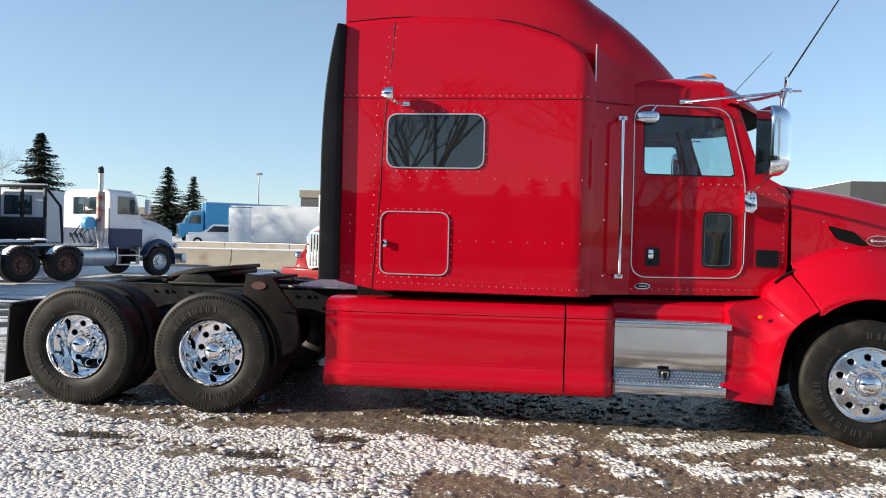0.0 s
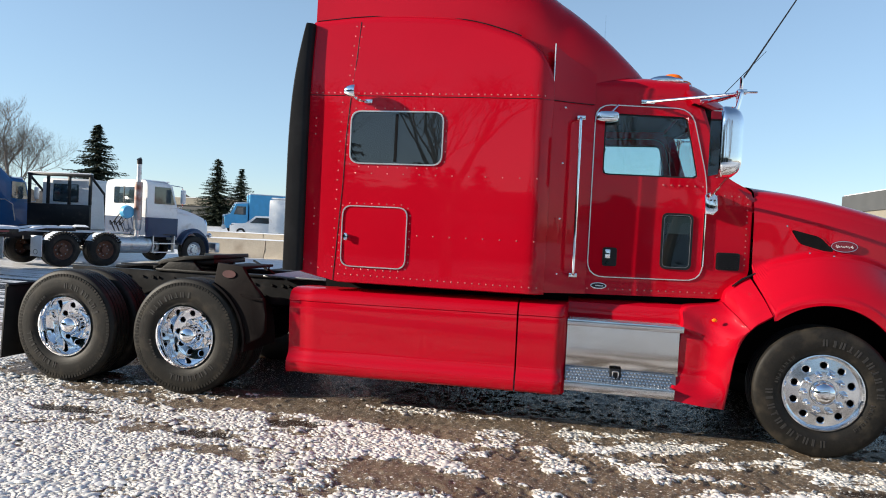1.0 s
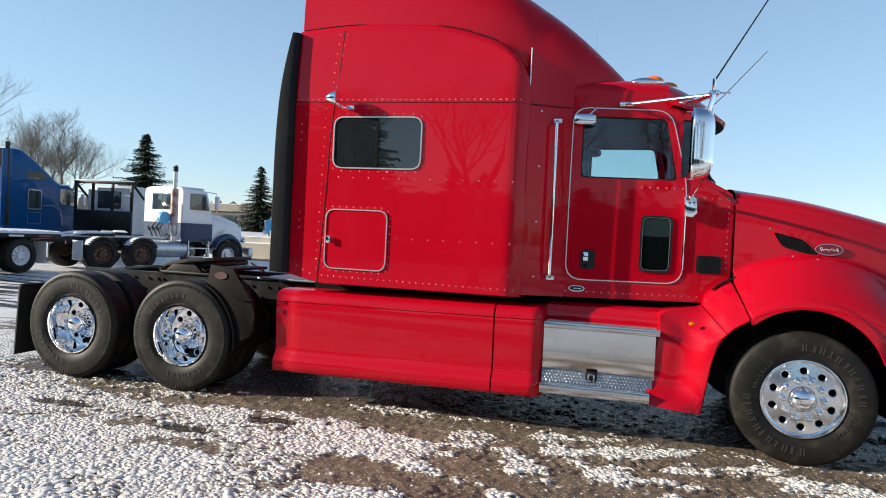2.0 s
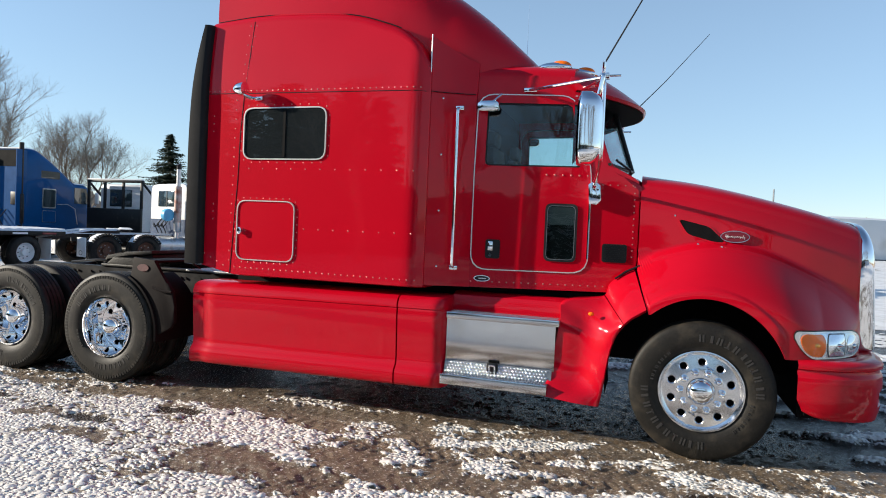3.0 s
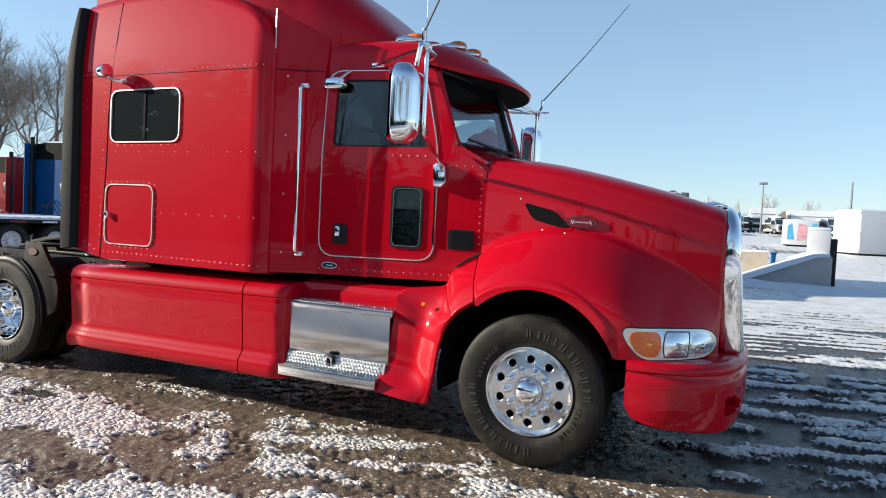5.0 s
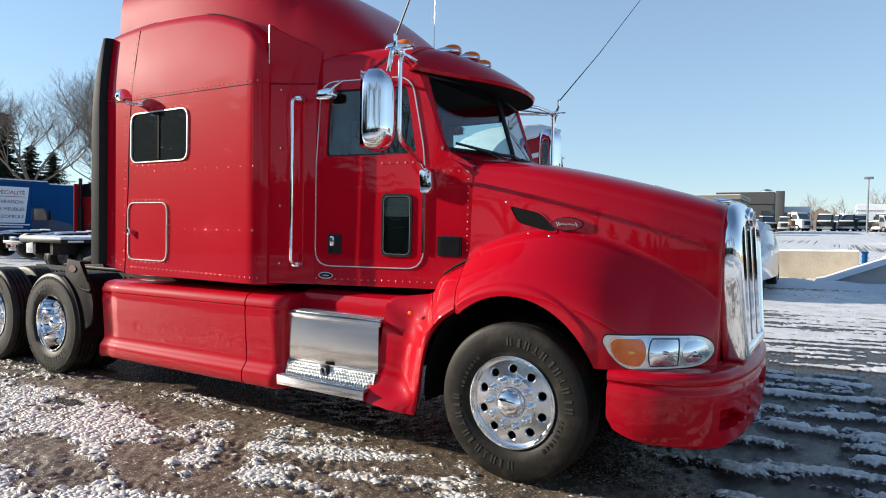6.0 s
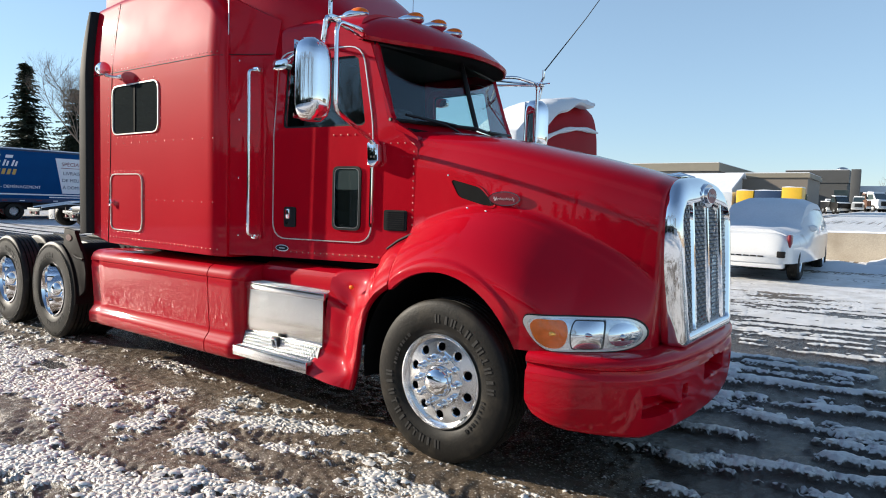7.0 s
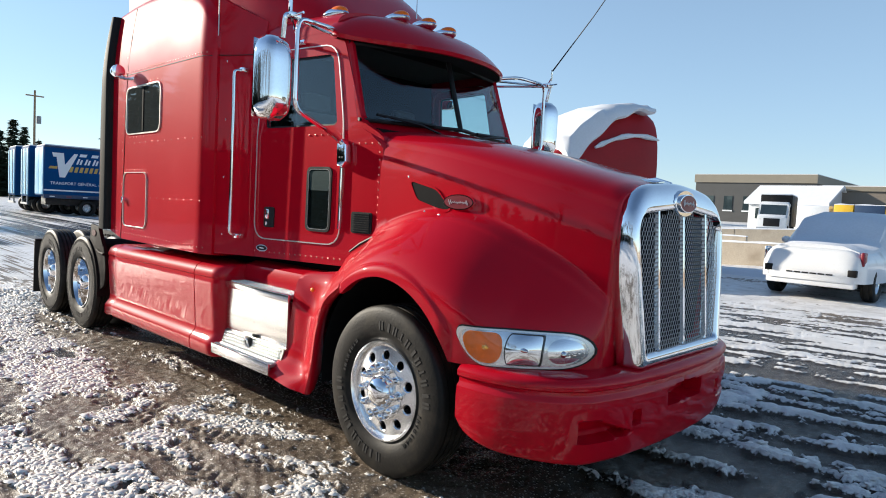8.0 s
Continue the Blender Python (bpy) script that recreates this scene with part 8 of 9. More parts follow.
# ---- concrete barriers, ramp and boxes ----
def barrier(x0, y0, x1, y1, h=0.82, mat=CONCRETE, name="concrete_barrier", label="weathered concrete road barrier topped with snow"):
    L = math.hypot(x1 - x0, y1 - y0)
    m = Matrix.Translation((x0, y0, ground_z(x0, y0) - 0.05)) @ Matrix.Rotation(math.atan2(y1 - y0, x1 - x0), 4, "Z") @ Matrix.Rotation(-math.atan2(ground_z(x1, y1) - ground_z(x0, y0), L), 4, "Y")
    t = thing(name, label, "barrier", m, group="concrete barriers")
    prof = [(-0.30, 0), (-0.30, 0.10), (-0.17, 0.30), (-0.10, h), (0.10, h), (0.17, 0.30), (0.30, 0.10), (0.30, 0)]
    n = max(1, round(L / 3.6))
    for k in range(n):
        part("barrier_block", prism(prof, "x", L * k / n + 0.015, L * (k + 1) / n - 0.015, 0.012), mat, t)
    rows = []
    for i in range(20):
        x = L * i / 19
        hh = 0.03 + 0.03 * abs(math.sin(i * 1.3))
        rows.append([(x, -0.11, h - 0.01), (x, -0.06, h + hh), (x, 0.06, h + hh), (x, 0.11, h - 0.01)])
    part("snow_ridge", loft(rows, close_v=True, cap=True), SNOW, t)
    return t


barrier(-19.2, 19.7, -7.5, 20.2)
barrier(-24.0, 29.0, -8.0, 28.5)
barrier(-6.5, 17.3, 2.35, 16.95, 0.86)
barrier(-14.0, 33.0, -3.0, 34.5, 0.9)

ramp = thing("loading_ramp", "grey concrete loading ramp wedge under snow", "ramp", Matrix.Translation((0, 0, ground_z(0, 15.0))))
part("wedge", prism([(1.5, 0.0), (3.75, 0.0), (3.75, 0.85), (3.35, 0.86), (1.5, 0.04)], "y", 14.6, 18.0, 0.02), CONCRETE_GREY, ramp)
rows = []
for i in range(14):
    u = i / 13
    x = 1.3 + 2.4 * u
    z = max(0.0, 0.04 + 0.43 * (x - 1.5)) if x < 3.4 else 0.86
    rows.append([(x, 14.55 - 0.1 * (1 - u), z - 0.02), (x, 14.68, z + 0.07), (x, 16.2, z + 0.09), (x, 17.9, z + 0.07), (x, 18.05, z - 0.02)])
part("ramp_snow", loft(rows, close_v=True, cap=True), SNOW, ramp)
bank = thing("snow_bank", "low heap of cleared snow beside the ramp", "snow bank", Matrix.Translation((0, 0, ground_z(0, 14.0) - 0.03)))
rows = []
for i in range(22):
    u = i / 21
    x = -5.5 + 11.0 * u
    h = 0.10 + 0.12 * math.sin(math.pi * u) * (0.6 + 0.4 * math.sin(i * 1.7) ** 2)
    rows.append([(x, 13.55 + 0.15 * math.sin(i), 0.0), (x, 13.9, h * 0.7), (x, 14.3, h), (x, 14.9, h * 0.6), (x, 15.5, 0.0)])
part("mound", loft(rows, close_v=True, cap=True), SNOW, bank)

eb = thing("electric_box", "grey electrical cabinet and dark timber post", "cabinet", Matrix.Translation((3.66, 15.6, ground_z(0, 15.6))))
part("cabinet", box(bmesh.new(), -0.42, 0.12, -0.2, 0.2, 0.85, 1.55, 0.02), CLADDING_WHITE, eb)
part("cabinet_snow", box(bmesh.new(), -0.42, 0.12, -0.2, 0.2, 1.54, 1.65, 0.04), SNOW, eb)
part("post", box(bmesh.new(), 0.06, 0.30, -0.12, 0.14, 0.0, 1.34, 0.02), BLACK, eb)
part("board", box(bmesh.new(), -0.06, 0.03, -0.22, -0.14, 0.0, 0.8, 0.01), WOOD, eb)
bm = bmesh.new()
for k in range(5):
    tube(rounded([(-0.32 + 0.08 * k, -0.22, 0.78), (-0.36 + 0.09 * k, -0.26, 0.4), (-0.1 + 0.03 * k, -0.2, 0.05)], 0.1), 0.018, 6, bm)
part("cable", bm, GRIME, eb)


post = thing("blue_post", "short blue steel post at the barrier's end", "post", Matrix.Translation((2.46, 16.8, ground_z(2.46, 16.8))))
part("shaft", tube([(0, 0, -0.1), (0, 0, 0.78)], 0.07, 10), TRAILER_BLUE, post)
part("cap", box(bmesh.new(), -0.09, 0.09, -0.09, 0.09, 0.76, 0.82, 0.02), TRAILER_BLUE, post)

CLADDING_BROWN = material("brown_cladding", (0.20, 0.17, 0.14), 0.7, 0.0, 0.12, 15, 0.6)


# ---- far sheds, containers and vehicles ----
def container(x, y, heading, L, w, h, mat, label, dz=0.0, name="shipping_container", ribs=True):
    t = thing(name, label, "container", place(x, y, heading, dz), group="far containers")
    part("shell", box(bmesh.new(), 0, L, 0, w, 0.12, h, 0.02), mat, t)
    if ribs:
        bm = bmesh.new()
        for k in range(int(w / 0.3)):
            box(bm, -0.03, 0.0, 0.08 + k * 0.3, 0.22 + k * 0.3, 0.3, h - 0.15)
        for z in (0.2, h / 2, h - 0.12):
            box(bm, -0.05, 0.0, 0.0, w, z - 0.05, z + 0.05)
        part("rib", bm, mat, t, smooth=False)["kind"] = "stuff"
    rows = []
    for i in range(14):
        xx = L * i / 13
        hh = 0.07 + 0.06 * math.sin(math.pi * min(1, (i + 0.5) / 10)) ** 2
        rows.append([(xx, 0, h - 0.02), (xx, 0.2, h + hh), (xx, w / 2, h + hh * 1.2), (xx, w - 0.2, h + hh), (xx, w, h - 0.02)])
    part("roof_snow", loft(rows, close_v=True, cap=True), SNOW, t)
    part("skid", box(bmesh.new(), 0.1, L - 0.1, 0.1, w - 0.1, 0.0, 0.13), BLACK, t)
    return t


container(8.06, 38.0, 25, 12.2, 2.5, 2.6, CLADDING_WHITE, "pale grey container with snow on its roof")
mural = container(5.0, 48.0, 2, 2.1, 2.4, 1.9, CLADDING_WHITE, "white storage box painted with cyan and pink shapes", ribs=False, name="storage_box")
for pts, mt in (([(0.1, 0.5), (0.55, 0.5), (0.35, 1.7), (0.1, 1.5)], BLUE_LIGHT), ([(0.75, 0.4), (1.4, 0.6), (1.3, 1.6), (0.8, 1.7)], PINK), ([(1.5, 0.9), (2.0, 0.4), (2.0, 1.7), (1.7, 1.7)], BLUE_LIGHT)):
    part("painted_shape", prism(pts, "y", -0.012, -0.004), mt, mural, smooth=False)
container(-13.0, 66.0, 0, 1.6, 2.4, 2.9, YELLOW, "yellow storage container beside snowy sheds", ribs=False)
container(-11.3, 66.0, 0, 2.4, 2.4, 2.9, NAVY, "dark blue storage container", ribs=False)
container(-8.85, 66.0, 0, 1.75, 2.4, 3.25, YELLOW, "yellow storage container beside snowy sheds", ribs=False)
container(-16.6, 66.0, 0, 3.2, 2.4, 2.7, WHITE, "white tank container under heaped snow", ribs=False)


def shed(name, x, y, L, w, h, wall_mat, band_mat, label, windows=0, dz=0.0, turn=0.0, band=0.72):
    t = thing(name, label, "building", place(x, y, turn, dz), group="far buildings")
    part("wall", box(bmesh.new(), 0, L, 0, w, -3.0, h), wall_mat, t, smooth=False)
    part("roof_band", box(bmesh.new(), -0.2, L + 0.2, -0.2, w + 0.2, h * band, h + 0.1), band_mat, t, smooth=False)
    part("roof_snow", box(bmesh.new(), -0.1, L + 0.1, 0.0, w, h + 0.1, h + 0.2), SNOW, t, smooth=False)
    for k in range(windows):
        wx = L * (k + 0.6) / windows
        win = part("window", box(bmesh.new(), wx, wx + L / windows * 0.45, -0.08, 0.0, h * 0.25, h * 0.55), GLASS_FAR, t, smooth=False)
        part("sill", box(bmesh.new(), wx - 0.1, wx + L / windows * 0.45 + 0.1, -0.14, -0.08, h * 0.22, h * 0.25), WHITE, win, smooth=False)
    return t


shed("warehouse", -42.0, 103.0, 18.0, 40.0, 7.5, CLADDING_DARK, CLADDING, "long tan warehouse with a dark lower wall", 6, band=0.84)
shed("workshop", -16.0, 74.0, 8.3, 10.0, 4.8, CLADDING_BROWN, CLADDING, "low brown workshop with a pale roof edge", 5, band=0.92)
shed("depot", -15.6, 112.0, 8.4, 14.0, 6.6, CLADDING_DARK, CLADDING_DARK, "dark depot building below a silo", 2)
def gable_shed(x, y, L, w, eave, ridge, label):
    t = thing("gable_shed", label, "building", place(x, y, -8), group="far buildings")
    part("wall", prism([(0.0, -1.0), (w, -1.0), (w, eave), (w / 2, ridge - 0.1), (0.0, eave)], "x", 0.0, L), CLADDING_WHITE, t, smooth=False)
    part("roof", prism([(-0.4, eave - 0.15), (w / 2, ridge), (w + 0.4, eave - 0.15), (w + 0.4, eave + 0.15), (w / 2, ridge + 0.3), (-0.4, eave + 0.15)], "x", -0.4, L + 0.4), SNOW, t, "snow-covered roof", smooth=False)
    for k in range(4):
        win = part("window", box(bmesh.new(), 0.8 + k * L / 4, 0.8 + k * L / 4 + 1.2, -0.06, 0.0, eave * 0.4, eave * 0.8), GLASS_FAR, t, smooth=False)
    part("vent", box(bmesh.new(), L, L + 0.06, w / 2 - 0.5, w / 2 + 0.5, eave * 0.9, eave * 0.9 + 0.5), CLADDING_DARK, t, smooth=False)
    return t


gable_shed(-22.6, 71.5, 8.0, 6.0, 2.9, 4.7, "white gabled shed with a snowy roof")
shed("long_wall", -75.0, 75.0, 40.0, 6.0, 3.4, CLADDING_DARK, CLADDING, "distant long low building", 8)
shed("corrugated_shed", 29.0, 60.0, 20.0, 15.0, 6.6, CLADDING, CLADDING_DARK, "brown corrugated shed at the yard's edge", 3)
silo = thing("silo", "grey round-topped storage silo", "silo", Matrix.Translation((-9.5, 129.0, ground_z(-9.5, 129.0) + 1.5)))
part("drum", lathe([(0.0, -3.0), (1.2, -3.0), (1.2, 5.6), (1.0, 6.2), (0.5, 6.5), (0.0, 6.6)], 20, "z"), ALU_DULL, silo)
silo2 = thing("tank", "dark square tower beside the silo", "tower", Matrix.Translation((-5.85, 108.0, ground_z(-5.85, 108.0) + 0.6)))
part("tower", box(bmesh.new(), -0.6, 0.6, -0.6, 0.6, -1, 5.7, 0.05), CLADDING_DARK, silo2)


def far_lorry(x, y, heading, cab, body, L, label, h=3.0, scale=1.0):
    t = thing("distant_lorry", label, "truck", place(x, y, heading) @ Matrix.Scale(scale, 4), group="distant trucks")
    part("cab", prism([(0, 0.5), (0, 1.6), (-0.5, 1.75), (-0.9, 2.7), (-2.0, 2.8), (-2.0, 0.5)], "y", -1.1, 1.1, 0.06), cab, t)
    part("windscreen", prism([(-0.46, 1.78), (-0.85, 2.6), (-0.83, 2.62), (-0.42, 1.8)], "y", -0.95, 0.95), GLASS_FAR, t)
    for s in (-1, 1):
        side_pane(t, "door_glass", [(-1.8, 1.75), (-0.75, 1.75), (-1.0, 2.5), (-1.8, 2.5)], 1.1, s, GLASS_FAR)
        for xx in (-0.9, -2.0 - L * 0.75):
            simple_wheel(t, xx, s * 1.0, 0.48, 0.35, STEEL)
    part("bumper", box(bmesh.new(), -0.1, 0.08, -1.12, 1.12, 0.4, 0.75, 0.03), ALU_DULL, t)
    part("grille", box(bmesh.new(), -0.02, 0.03, -0.6, 0.6, 0.85, 1.5, 0.01), BLACK, t)
    part("body", box(bmesh.new(), -2.1 - L, -2.1, -1.2, 1.2, 0.9, h, 0.04), body, t)
    part("body_snow", box(bmesh.new(), -2.1 - L, -2.1, -1.15, 1.15, h, h + 0.1, 0.03), SNOW, t)
    part("frame", box(bmesh.new(), -2.1 - L, -0.3, -0.5, 0.5, 0.55, 0.92), BLACK, t)
    part("cab_snow", prism([(-0.95, 2.68), (-2.0, 2.78), (-2.0, 2.92), (-1.0, 2.86)], "y", -1.0, 1.0, 0.03), SNOW, t)
    part("hood_snow", prism([(0.02, 1.58), (-0.5, 1.74), (-0.52, 1.84), (0.0, 1.70)], "y", -1.0, 1.0, 0.03), SNOW, t)
    return t


far_lorry(-14.25, 52.3, -80, WHITE, GRIME, 4.0, "white lorry with a dark open rack across the yard", 3.5)
row_rng = random.Random(12)
fx = -7.5
for k in range(20):
    far_lorry(fx, 98 + row_rng.uniform(-3, 4), -90 + row_rng.uniform(-60, 60), (WHITE, GRIME, STEEL, RUST, CLADDING_WHITE, BLACK, NAVY, GRIME)[k % 8], (GRIME, BLACK, RUST, GRIME, STEEL)[k % 5], row_rng.uniform(1.2, 3.2), "distant parked lorry in a snowy row", row_rng.uniform(1.1, 2.4), row_rng.uniform(0.72, 0.9))
    fx += row_rng.uniform(1.0, 2.0)
shed("low_shed", -6.6, 120.0, 4.3, 8.0, 4.1, CLADDING, SNOW, "low snow-roofed shed behind the lorries", 1, band=0.8)
shed("low_shed", 4.7, 120.0, 3.6, 8.0, 4.1, CLADDING_WHITE, SNOW, "low snow-roofed shed behind the lorries", 1, band=0.8)
shed("low_shed", 11.0, 122.0, 9.0, 8.0, 3.9, CLADDING_WHITE, SNOW, "low snow-roofed shed behind the lorries", 2, band=0.8)
far_lorry(-33.0, 46.5, 215, BLUE_LIGHT, BLUE_LIGHT, 7.5, "light blue lorry with a blue box body", 3.6)


def pickup():
    t = thing("pickup", "white pickup truck with snow on its hood", "car", place(-28.3, 40.0, 190))
    part("body", prism([(0, 0.45), (0, 0.95), (-1.3, 1.12), (-2.0, 1.75), (-3.3, 1.75), (-3.5, 1.1), (-5.3, 1.1), (-5.3, 0.45)], "y", -0.95, 0.95, 0.06), WHITE_CAR, t)
    for s in (-1, 1):
        side_pane(t, "side_glass", [(-1.6, 1.18), (-2.1, 1.62), (-3.2, 1.62), (-3.25, 1.18)], 0.95, s, GLASS_FAR)
        for x in (-0.9, -4.3):
            simple_wheel(t, x, s * 0.85, 0.38, 0.25, STEEL)
        part("head_lamp", box(bmesh.new(), 0.0, 0.03, s * 0.75 - 0.14, s * 0.75 + 0.14, 0.75, 0.92), LAMP, t)
    part("hood_snow", box(bmesh.new(), -1.3, -0.1, -0.85, 0.85, 1.0, 1.12, 0.04), SNOW, t)
    return t


pickup()
wt_ = thing("white_trailer", "white van trailer with snow along its roof", "trailer", place(-20.5, 33.5, -3))
part("body", box(bmesh.new(), 0, 6.4, 0, 2.5, 0.7, 3.0, 0.03), CLADDING_WHITE, wt_)
part("front_frame", box(bmesh.new(), -1.6, 0.0, 0.0, 2.5, 0.7, 2.95, 0.03), WHITE, wt_)
part("roof_snow", box(bmesh.new(), -1.5, 6.4, 0.05, 2.45, 2.99, 3.1, 0.03), SNOW, wt_)
part("chassis", box(bmesh.new(), -1.0, 6.2, 0.3, 2.2, 0.4, 0.72), BLACK, wt_)
for x in (4.2, 5.4):
    for y in (0.35, 2.15):
        simple_wheel(wt_, x, y, 0.45, 0.4, STEEL)


# ---- poles ----
def lamp_pole(x, y, h, label, arm=True):
    t = thing("lamp_pole", label, "pole", Matrix.Translation((x, y, ground_z(x, y))), group="poles")
    part("mast", tube([(0, 0, -0.5), (0, 0, h)], [0.13, 0.08], 8), STEEL, t)
    if arm:
        part("lamp_head", box(bmesh.new(), -0.5, 0.5, -0.15, 0.15, h, h + 0.3, 0.04), STEEL, t)
    return t


lamp_pole(5.0, 90.0, 6.6, "yard lamp pole with a twin head")
lamp_pole(12.2, 70.0, 6.0, "thin bare steel pole in the snow", False)
lamp_pole(-40.0, 80.0, 8.5, "thin yard lamp pole")
up = thing("utility_pole", "wooden utility pole with crossarm and transformer", "pole", Matrix.Translation((-118.0, 24.5, ground_z(0, 24.5))))
part("mast", tube([(0, 0, -1), (0, 0, 16.5)], [0.22, 0.15], 8), WOOD, up)
part("crossarm", box(bmesh.new(), -0.1, 0.1, -1.3, 1.3, 15.5, 15.7), WOOD, up)
part("transformer", lathe([(0.0, 11.2), (0.35, 11.2), (0.35, 12.4), (0.0, 12.5)], 14, "z", (0, 0.6, 0)), STEEL, up)


# ---- trees ----
def spruce(x, y, h, spread, seed, label="dark green spruce with drooping boughs", coarse=1.0):
    rng = random.Random(seed)
    t = thing("spruce_tree", label, "tree", Matrix.Translation((x, y, ground_z(x, y) - 0.3)), group="spruces")
    part("trunk", tube([(0, 0, 0), (0.05, 0, h * 0.5), (0, 0, h)], [h * 0.018, h * 0.010, 0.02], 7), BARK, t)
    bm = bmesh.new()
    z = h * 0.08
    while z < h * 0.985:
        u = z / h
        r = spread * (1 - u) ** 1.0 * rng.uniform(0.72, 1.12) + 0.06 * spread
        n = max(6, int((11 + 9 * (1 - u)) / coarse))
        for k in range(n):
            zk = z + h * rng.uniform(-0.02, 0.02)
            a = 2 * math.pi * (k + rng.random()) / n
            L = r * rng.choice((0.55, 0.8, 0.95, 1.0, 1.15)) * rng.uniform(0.9, 1.1)
            droop = 0.28 + 0.25 * (1 - u)
            steps = max(3, int(L / (h * 0.022)))
            for j in range(steps):
                f = (j + 0.4) / steps
                px, py = L * f * math.cos(a), L * f * math.sin(a)
                pz = zk - droop * L * f + 0.25 * L * f * f
                w = coarse * h * 0.027 * (1.25 - 0.5 * f)
                for q in range(4):
                    b = a + rng.uniform(-1.3, 1.3)
                    d = Vector((math.cos(b), math.sin(b), rng.uniform(-0.7, 0.1))) * w * rng.uniform(0.9, 1.7)
                    e = Vector((-math.sin(b), math.cos(b), rng.uniform(-0.4, 0.4))) * w * 0.42
                    p = Vector((px, py, pz))
                    bm.faces.new([bm.verts.new(p - e), bm.verts.new(p + d), bm.verts.new(p + e)])
        z += coarse * h * rng.uniform(0.024, 0.036)
    part("crown", bm, NEEDLES, t, smooth=False)
    return t


def bare_tree(x, y, h, seed, label="leafless deciduous tree with a wide branching crown", depth=5, lean=0.0):
    rng = random.Random(seed)
    t = thing("bare_tree", label, "tree", Matrix.Translation((x, y, ground_z(x, y) - 0.3)), group="bare trees")
    trunk, crown = bmesh.new(), bmesh.new()
    def grow(p, d, L, r, level):
        pts, rad = [p], [r]
        n = 4 if level < 3 else 2
        for k in range(n):
            d = (d + Vector((rng.uniform(-1, 1), rng.uniform(-1, 1), rng.uniform(-0.4, 0.7))) * (0.13 + 0.03 * level)).normalized()
            p = p + d * L / n
            pts.append(p)
            rad.append(r * (1 - 0.42 * (k + 1) / n))
        tube(pts, rad, 6 if level < 2 else 3, trunk if level == 0 else crown, cap=False)
        if level >= depth:
            return
        kids = 3 if level < 3 else 4
        for k in range(kids):
            i = rng.randint((n + 1) // 2, n)
            side = Vector((rng.uniform(-1, 1), rng.uniform(-1, 1), rng.uniform(-0.1, 0.75)))
            nd = (d * 0.55 + side.normalized() * 0.85 + Vector((0, 0, 0.12))).normalized()
            grow(pts[i], nd, L * rng.uniform(0.55, 0.82), rad[i] * 0.66, level + 1)
        grow(pts[-1], (d + Vector((rng.uniform(-.3, .3), rng.uniform(-.3, .3), 0.2))).normalized(), L * 0.72, rad[-1], level + 1)
    grow(Vector((0, 0, 0)), Vector((lean, 0, 1)).normalized(), h * 0.30, h * 0.019, 0)
    part("trunk", trunk, BARK, t)
    part("crown", crown, BARK, t)
    return t


spruce(-43.5, 43.0, 9.4, 4.6, 1)
spruce(-46.0, 67.0, 8.8, 4.2, 2)
spruce(-43.0, 67.5, 7.6, 3.6, 3)
spruce(-63.4, 19.7, 13.6, 4.6, 4)
spruce(-67.0, 16.5, 5.2, 2.6, 5)
for k, (az_, h_) in enumerate(((166.6, 8.6), (167.5, 10.0), (168.2, 11.0), (169.0, 9.6), (169.9, 10.5))):
    spruce(2.85 + 108 * math.cos(radians(az_)), -3.67 + 108 * math.sin(radians(az_)), h_, 3.2, 200 + k, "small dark spruce on the far edge of the yard", coarse=1.4)
spruce(-66.5, 25.2, 12.4, 4.6, 6)
spruce(-63.5, 28.2, 8.6, 4.4, 7)
spruce(-61.0, 25.0, 8.8, 4.2, 8)
spruce(-60.0, 22.0, 7.2, 4.2, 9)
bare_tree(-45.5, 36.0, 12.0, 11, depth=6)
bare_tree(-48.0, 36.5, 11.0, 21, depth=6)
bare_tree(-43.0, 25.5, 15.0, 12, depth=6)
bare_tree(-49.5, 24.2, 17.0, 14, depth=6)
bare_tree(-55.0, 22.5, 15.5, 16, depth=6)
bare_tree(-56.0, 42.0, 11.0, 15)
bare_tree(-52.0, 31.0, 8.0, 13)
for k, (x, y, h) in enumerate(((3.0, 150, 9), (-2.5, 150, 10), (9.5, 152, 11), (16.0, 150, 9), (22.0, 155, 9))):
    bare_tree(x, y, h, 30 + k, depth=4)
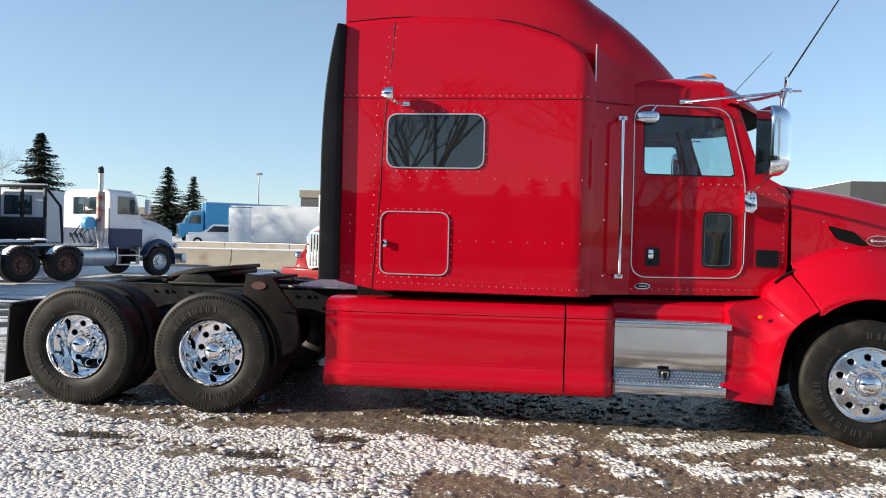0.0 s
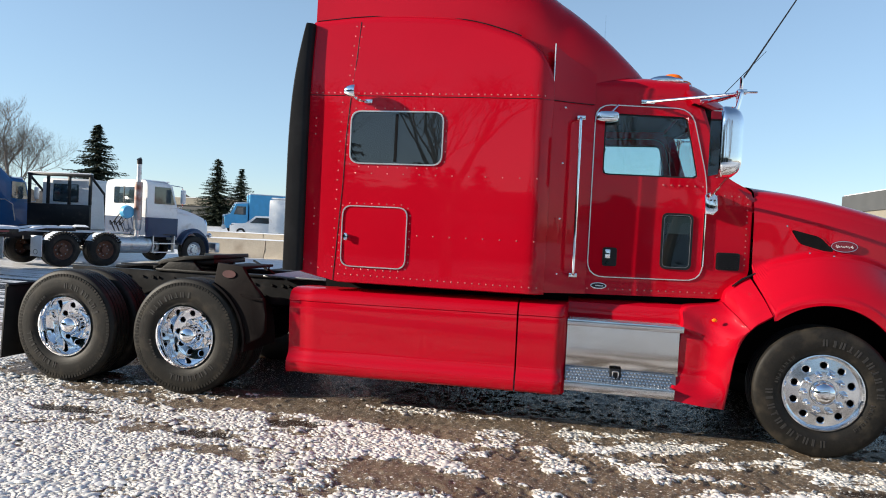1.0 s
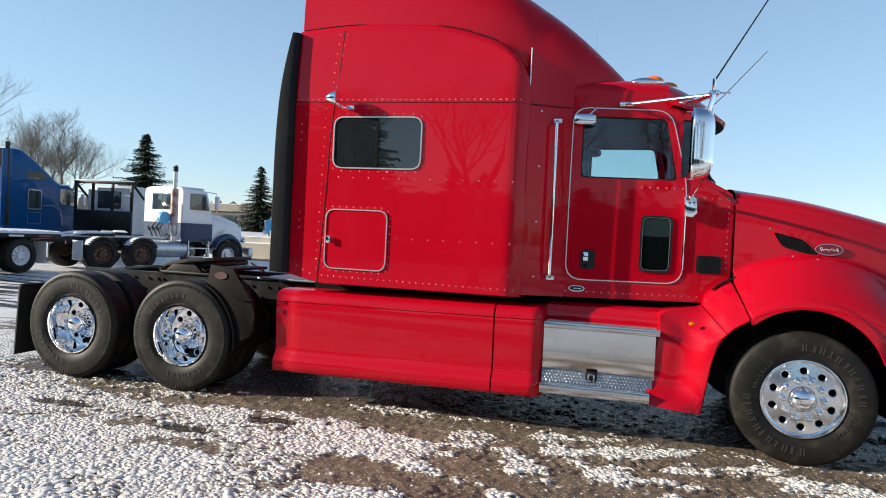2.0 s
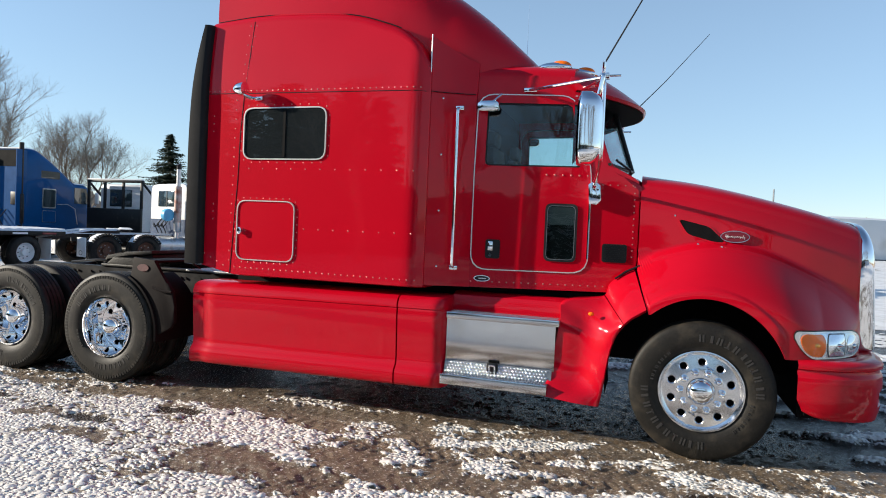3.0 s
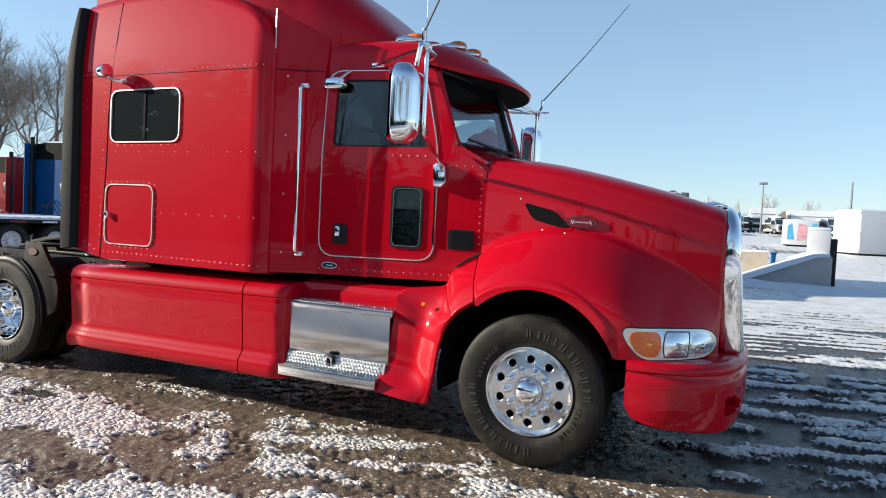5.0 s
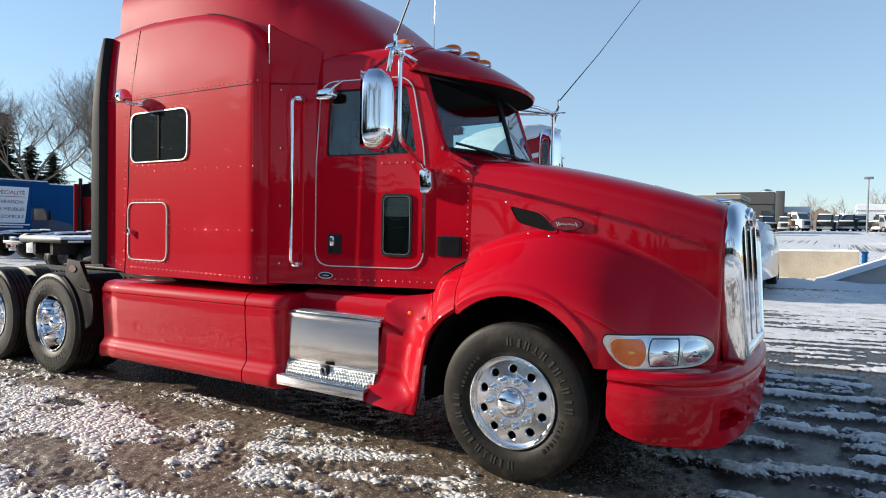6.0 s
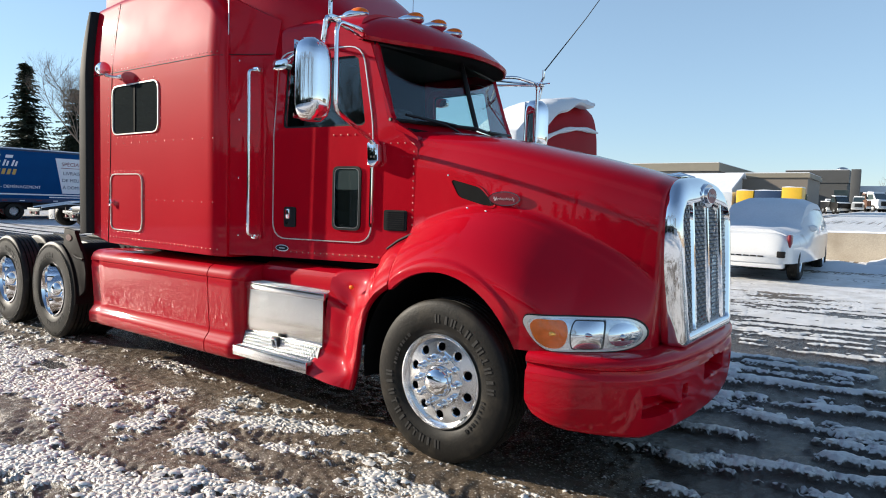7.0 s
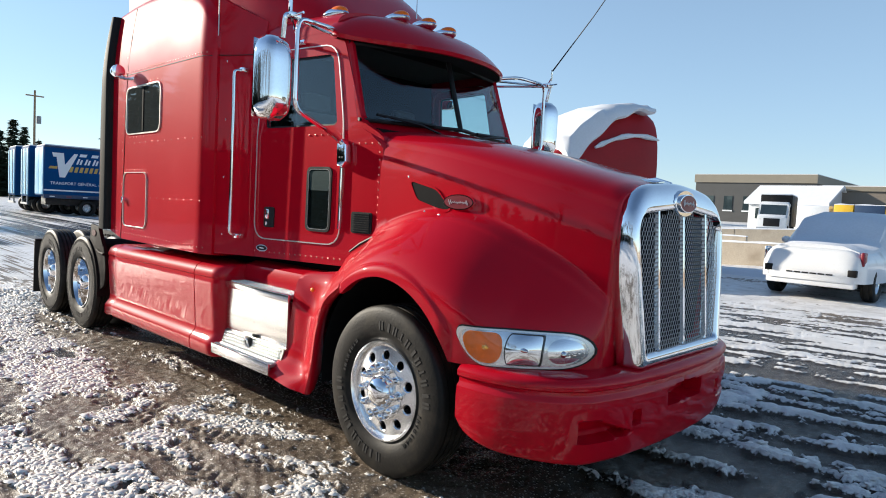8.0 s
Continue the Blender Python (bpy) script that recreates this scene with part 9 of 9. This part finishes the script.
# bare trees and low sheds behind the camera, seen in glass and chrome
for k, (x, y, h) in enumerate(((-13.5, -24, 14), (-6.5, -19.5, 13), (0.5, -21, 14.5), (6.5, -18, 12.5), (13.0, -23, 14))):
    bare_tree(x, y, h, 50 + k, depth=5)
# unseen spruce rows, added to darken the sky mirrored in paint and glass
for k in range(17):
    a_ = radians(194 + 6.2 * k)
    R_ = 38 + 3 * math.sin(k * 2.4)
    h_ = 8.0 if k < 2 else (12.8 if k < 9 else 6.2)
    spruce(-3 + R_ * math.cos(a_), -1 + R_ * math.sin(a_), h_ + 0.9 * math.sin(k * 1.9), 6.0 if k < 9 else 4.5, 90 + k, coarse=1.25)
    spruce(-3 + (R_ + 7) * math.cos(a_ + 0.054), -1 + (R_ + 7) * math.sin(a_ + 0.054), h_ + 0.8 * math.sin(k * 2.7), 6.5 if k < 9 else 5.0, 130 + k, coarse=1.5)
# taller unseen spruces, added to block the sky glow mirrored in the sleeper
for k in range(7):
    a_ = radians(191 + 3.4 * k)
    spruce(-3 + 61 * math.cos(a_), -1 + 61 * math.sin(a_), 15.6 + 0.8 * math.sin(k * 2.1), 6.5, 170 + k, coarse=1.8)
shed("yard_shed", -26.0, -52.0, 60.0, 12.0, 4.5, CLADDING_WHITE, CLADDING, "pale long shed across the yard", 7)
hedge = thing("far_trees", "distant dark line of woods", "trees", kind="stuff")
bm = bmesh.new()
rng = random.Random(77)
for k in range(900):
    a = rng.uniform(0, 2 * math.pi)
    R = rng.uniform(240, 300)
    p = Vector((R * math.cos(a), R * math.sin(a), 0))
    p.z = ground_z(p.x, p.y)
    hgt, w = rng.uniform(5, 10), rng.uniform(2, 5)
    q = Vector((-math.sin(a), math.cos(a), 0)) * w
    bm.faces.new([bm.verts.new(p - q - Vector((0, 0, 1))), bm.verts.new(p + q - Vector((0, 0, 1))), bm.verts.new(p + q * 0.6 + Vector((0, 0, hgt * rng.uniform(0.6, 0.9)))), bm.verts.new(p + Vector((0, 0, hgt))), bm.verts.new(p - q * 0.7 + Vector((0, 0, hgt * rng.uniform(0.5, 0.8))))])
part("woods", bm, BARK, hedge, smooth=False)
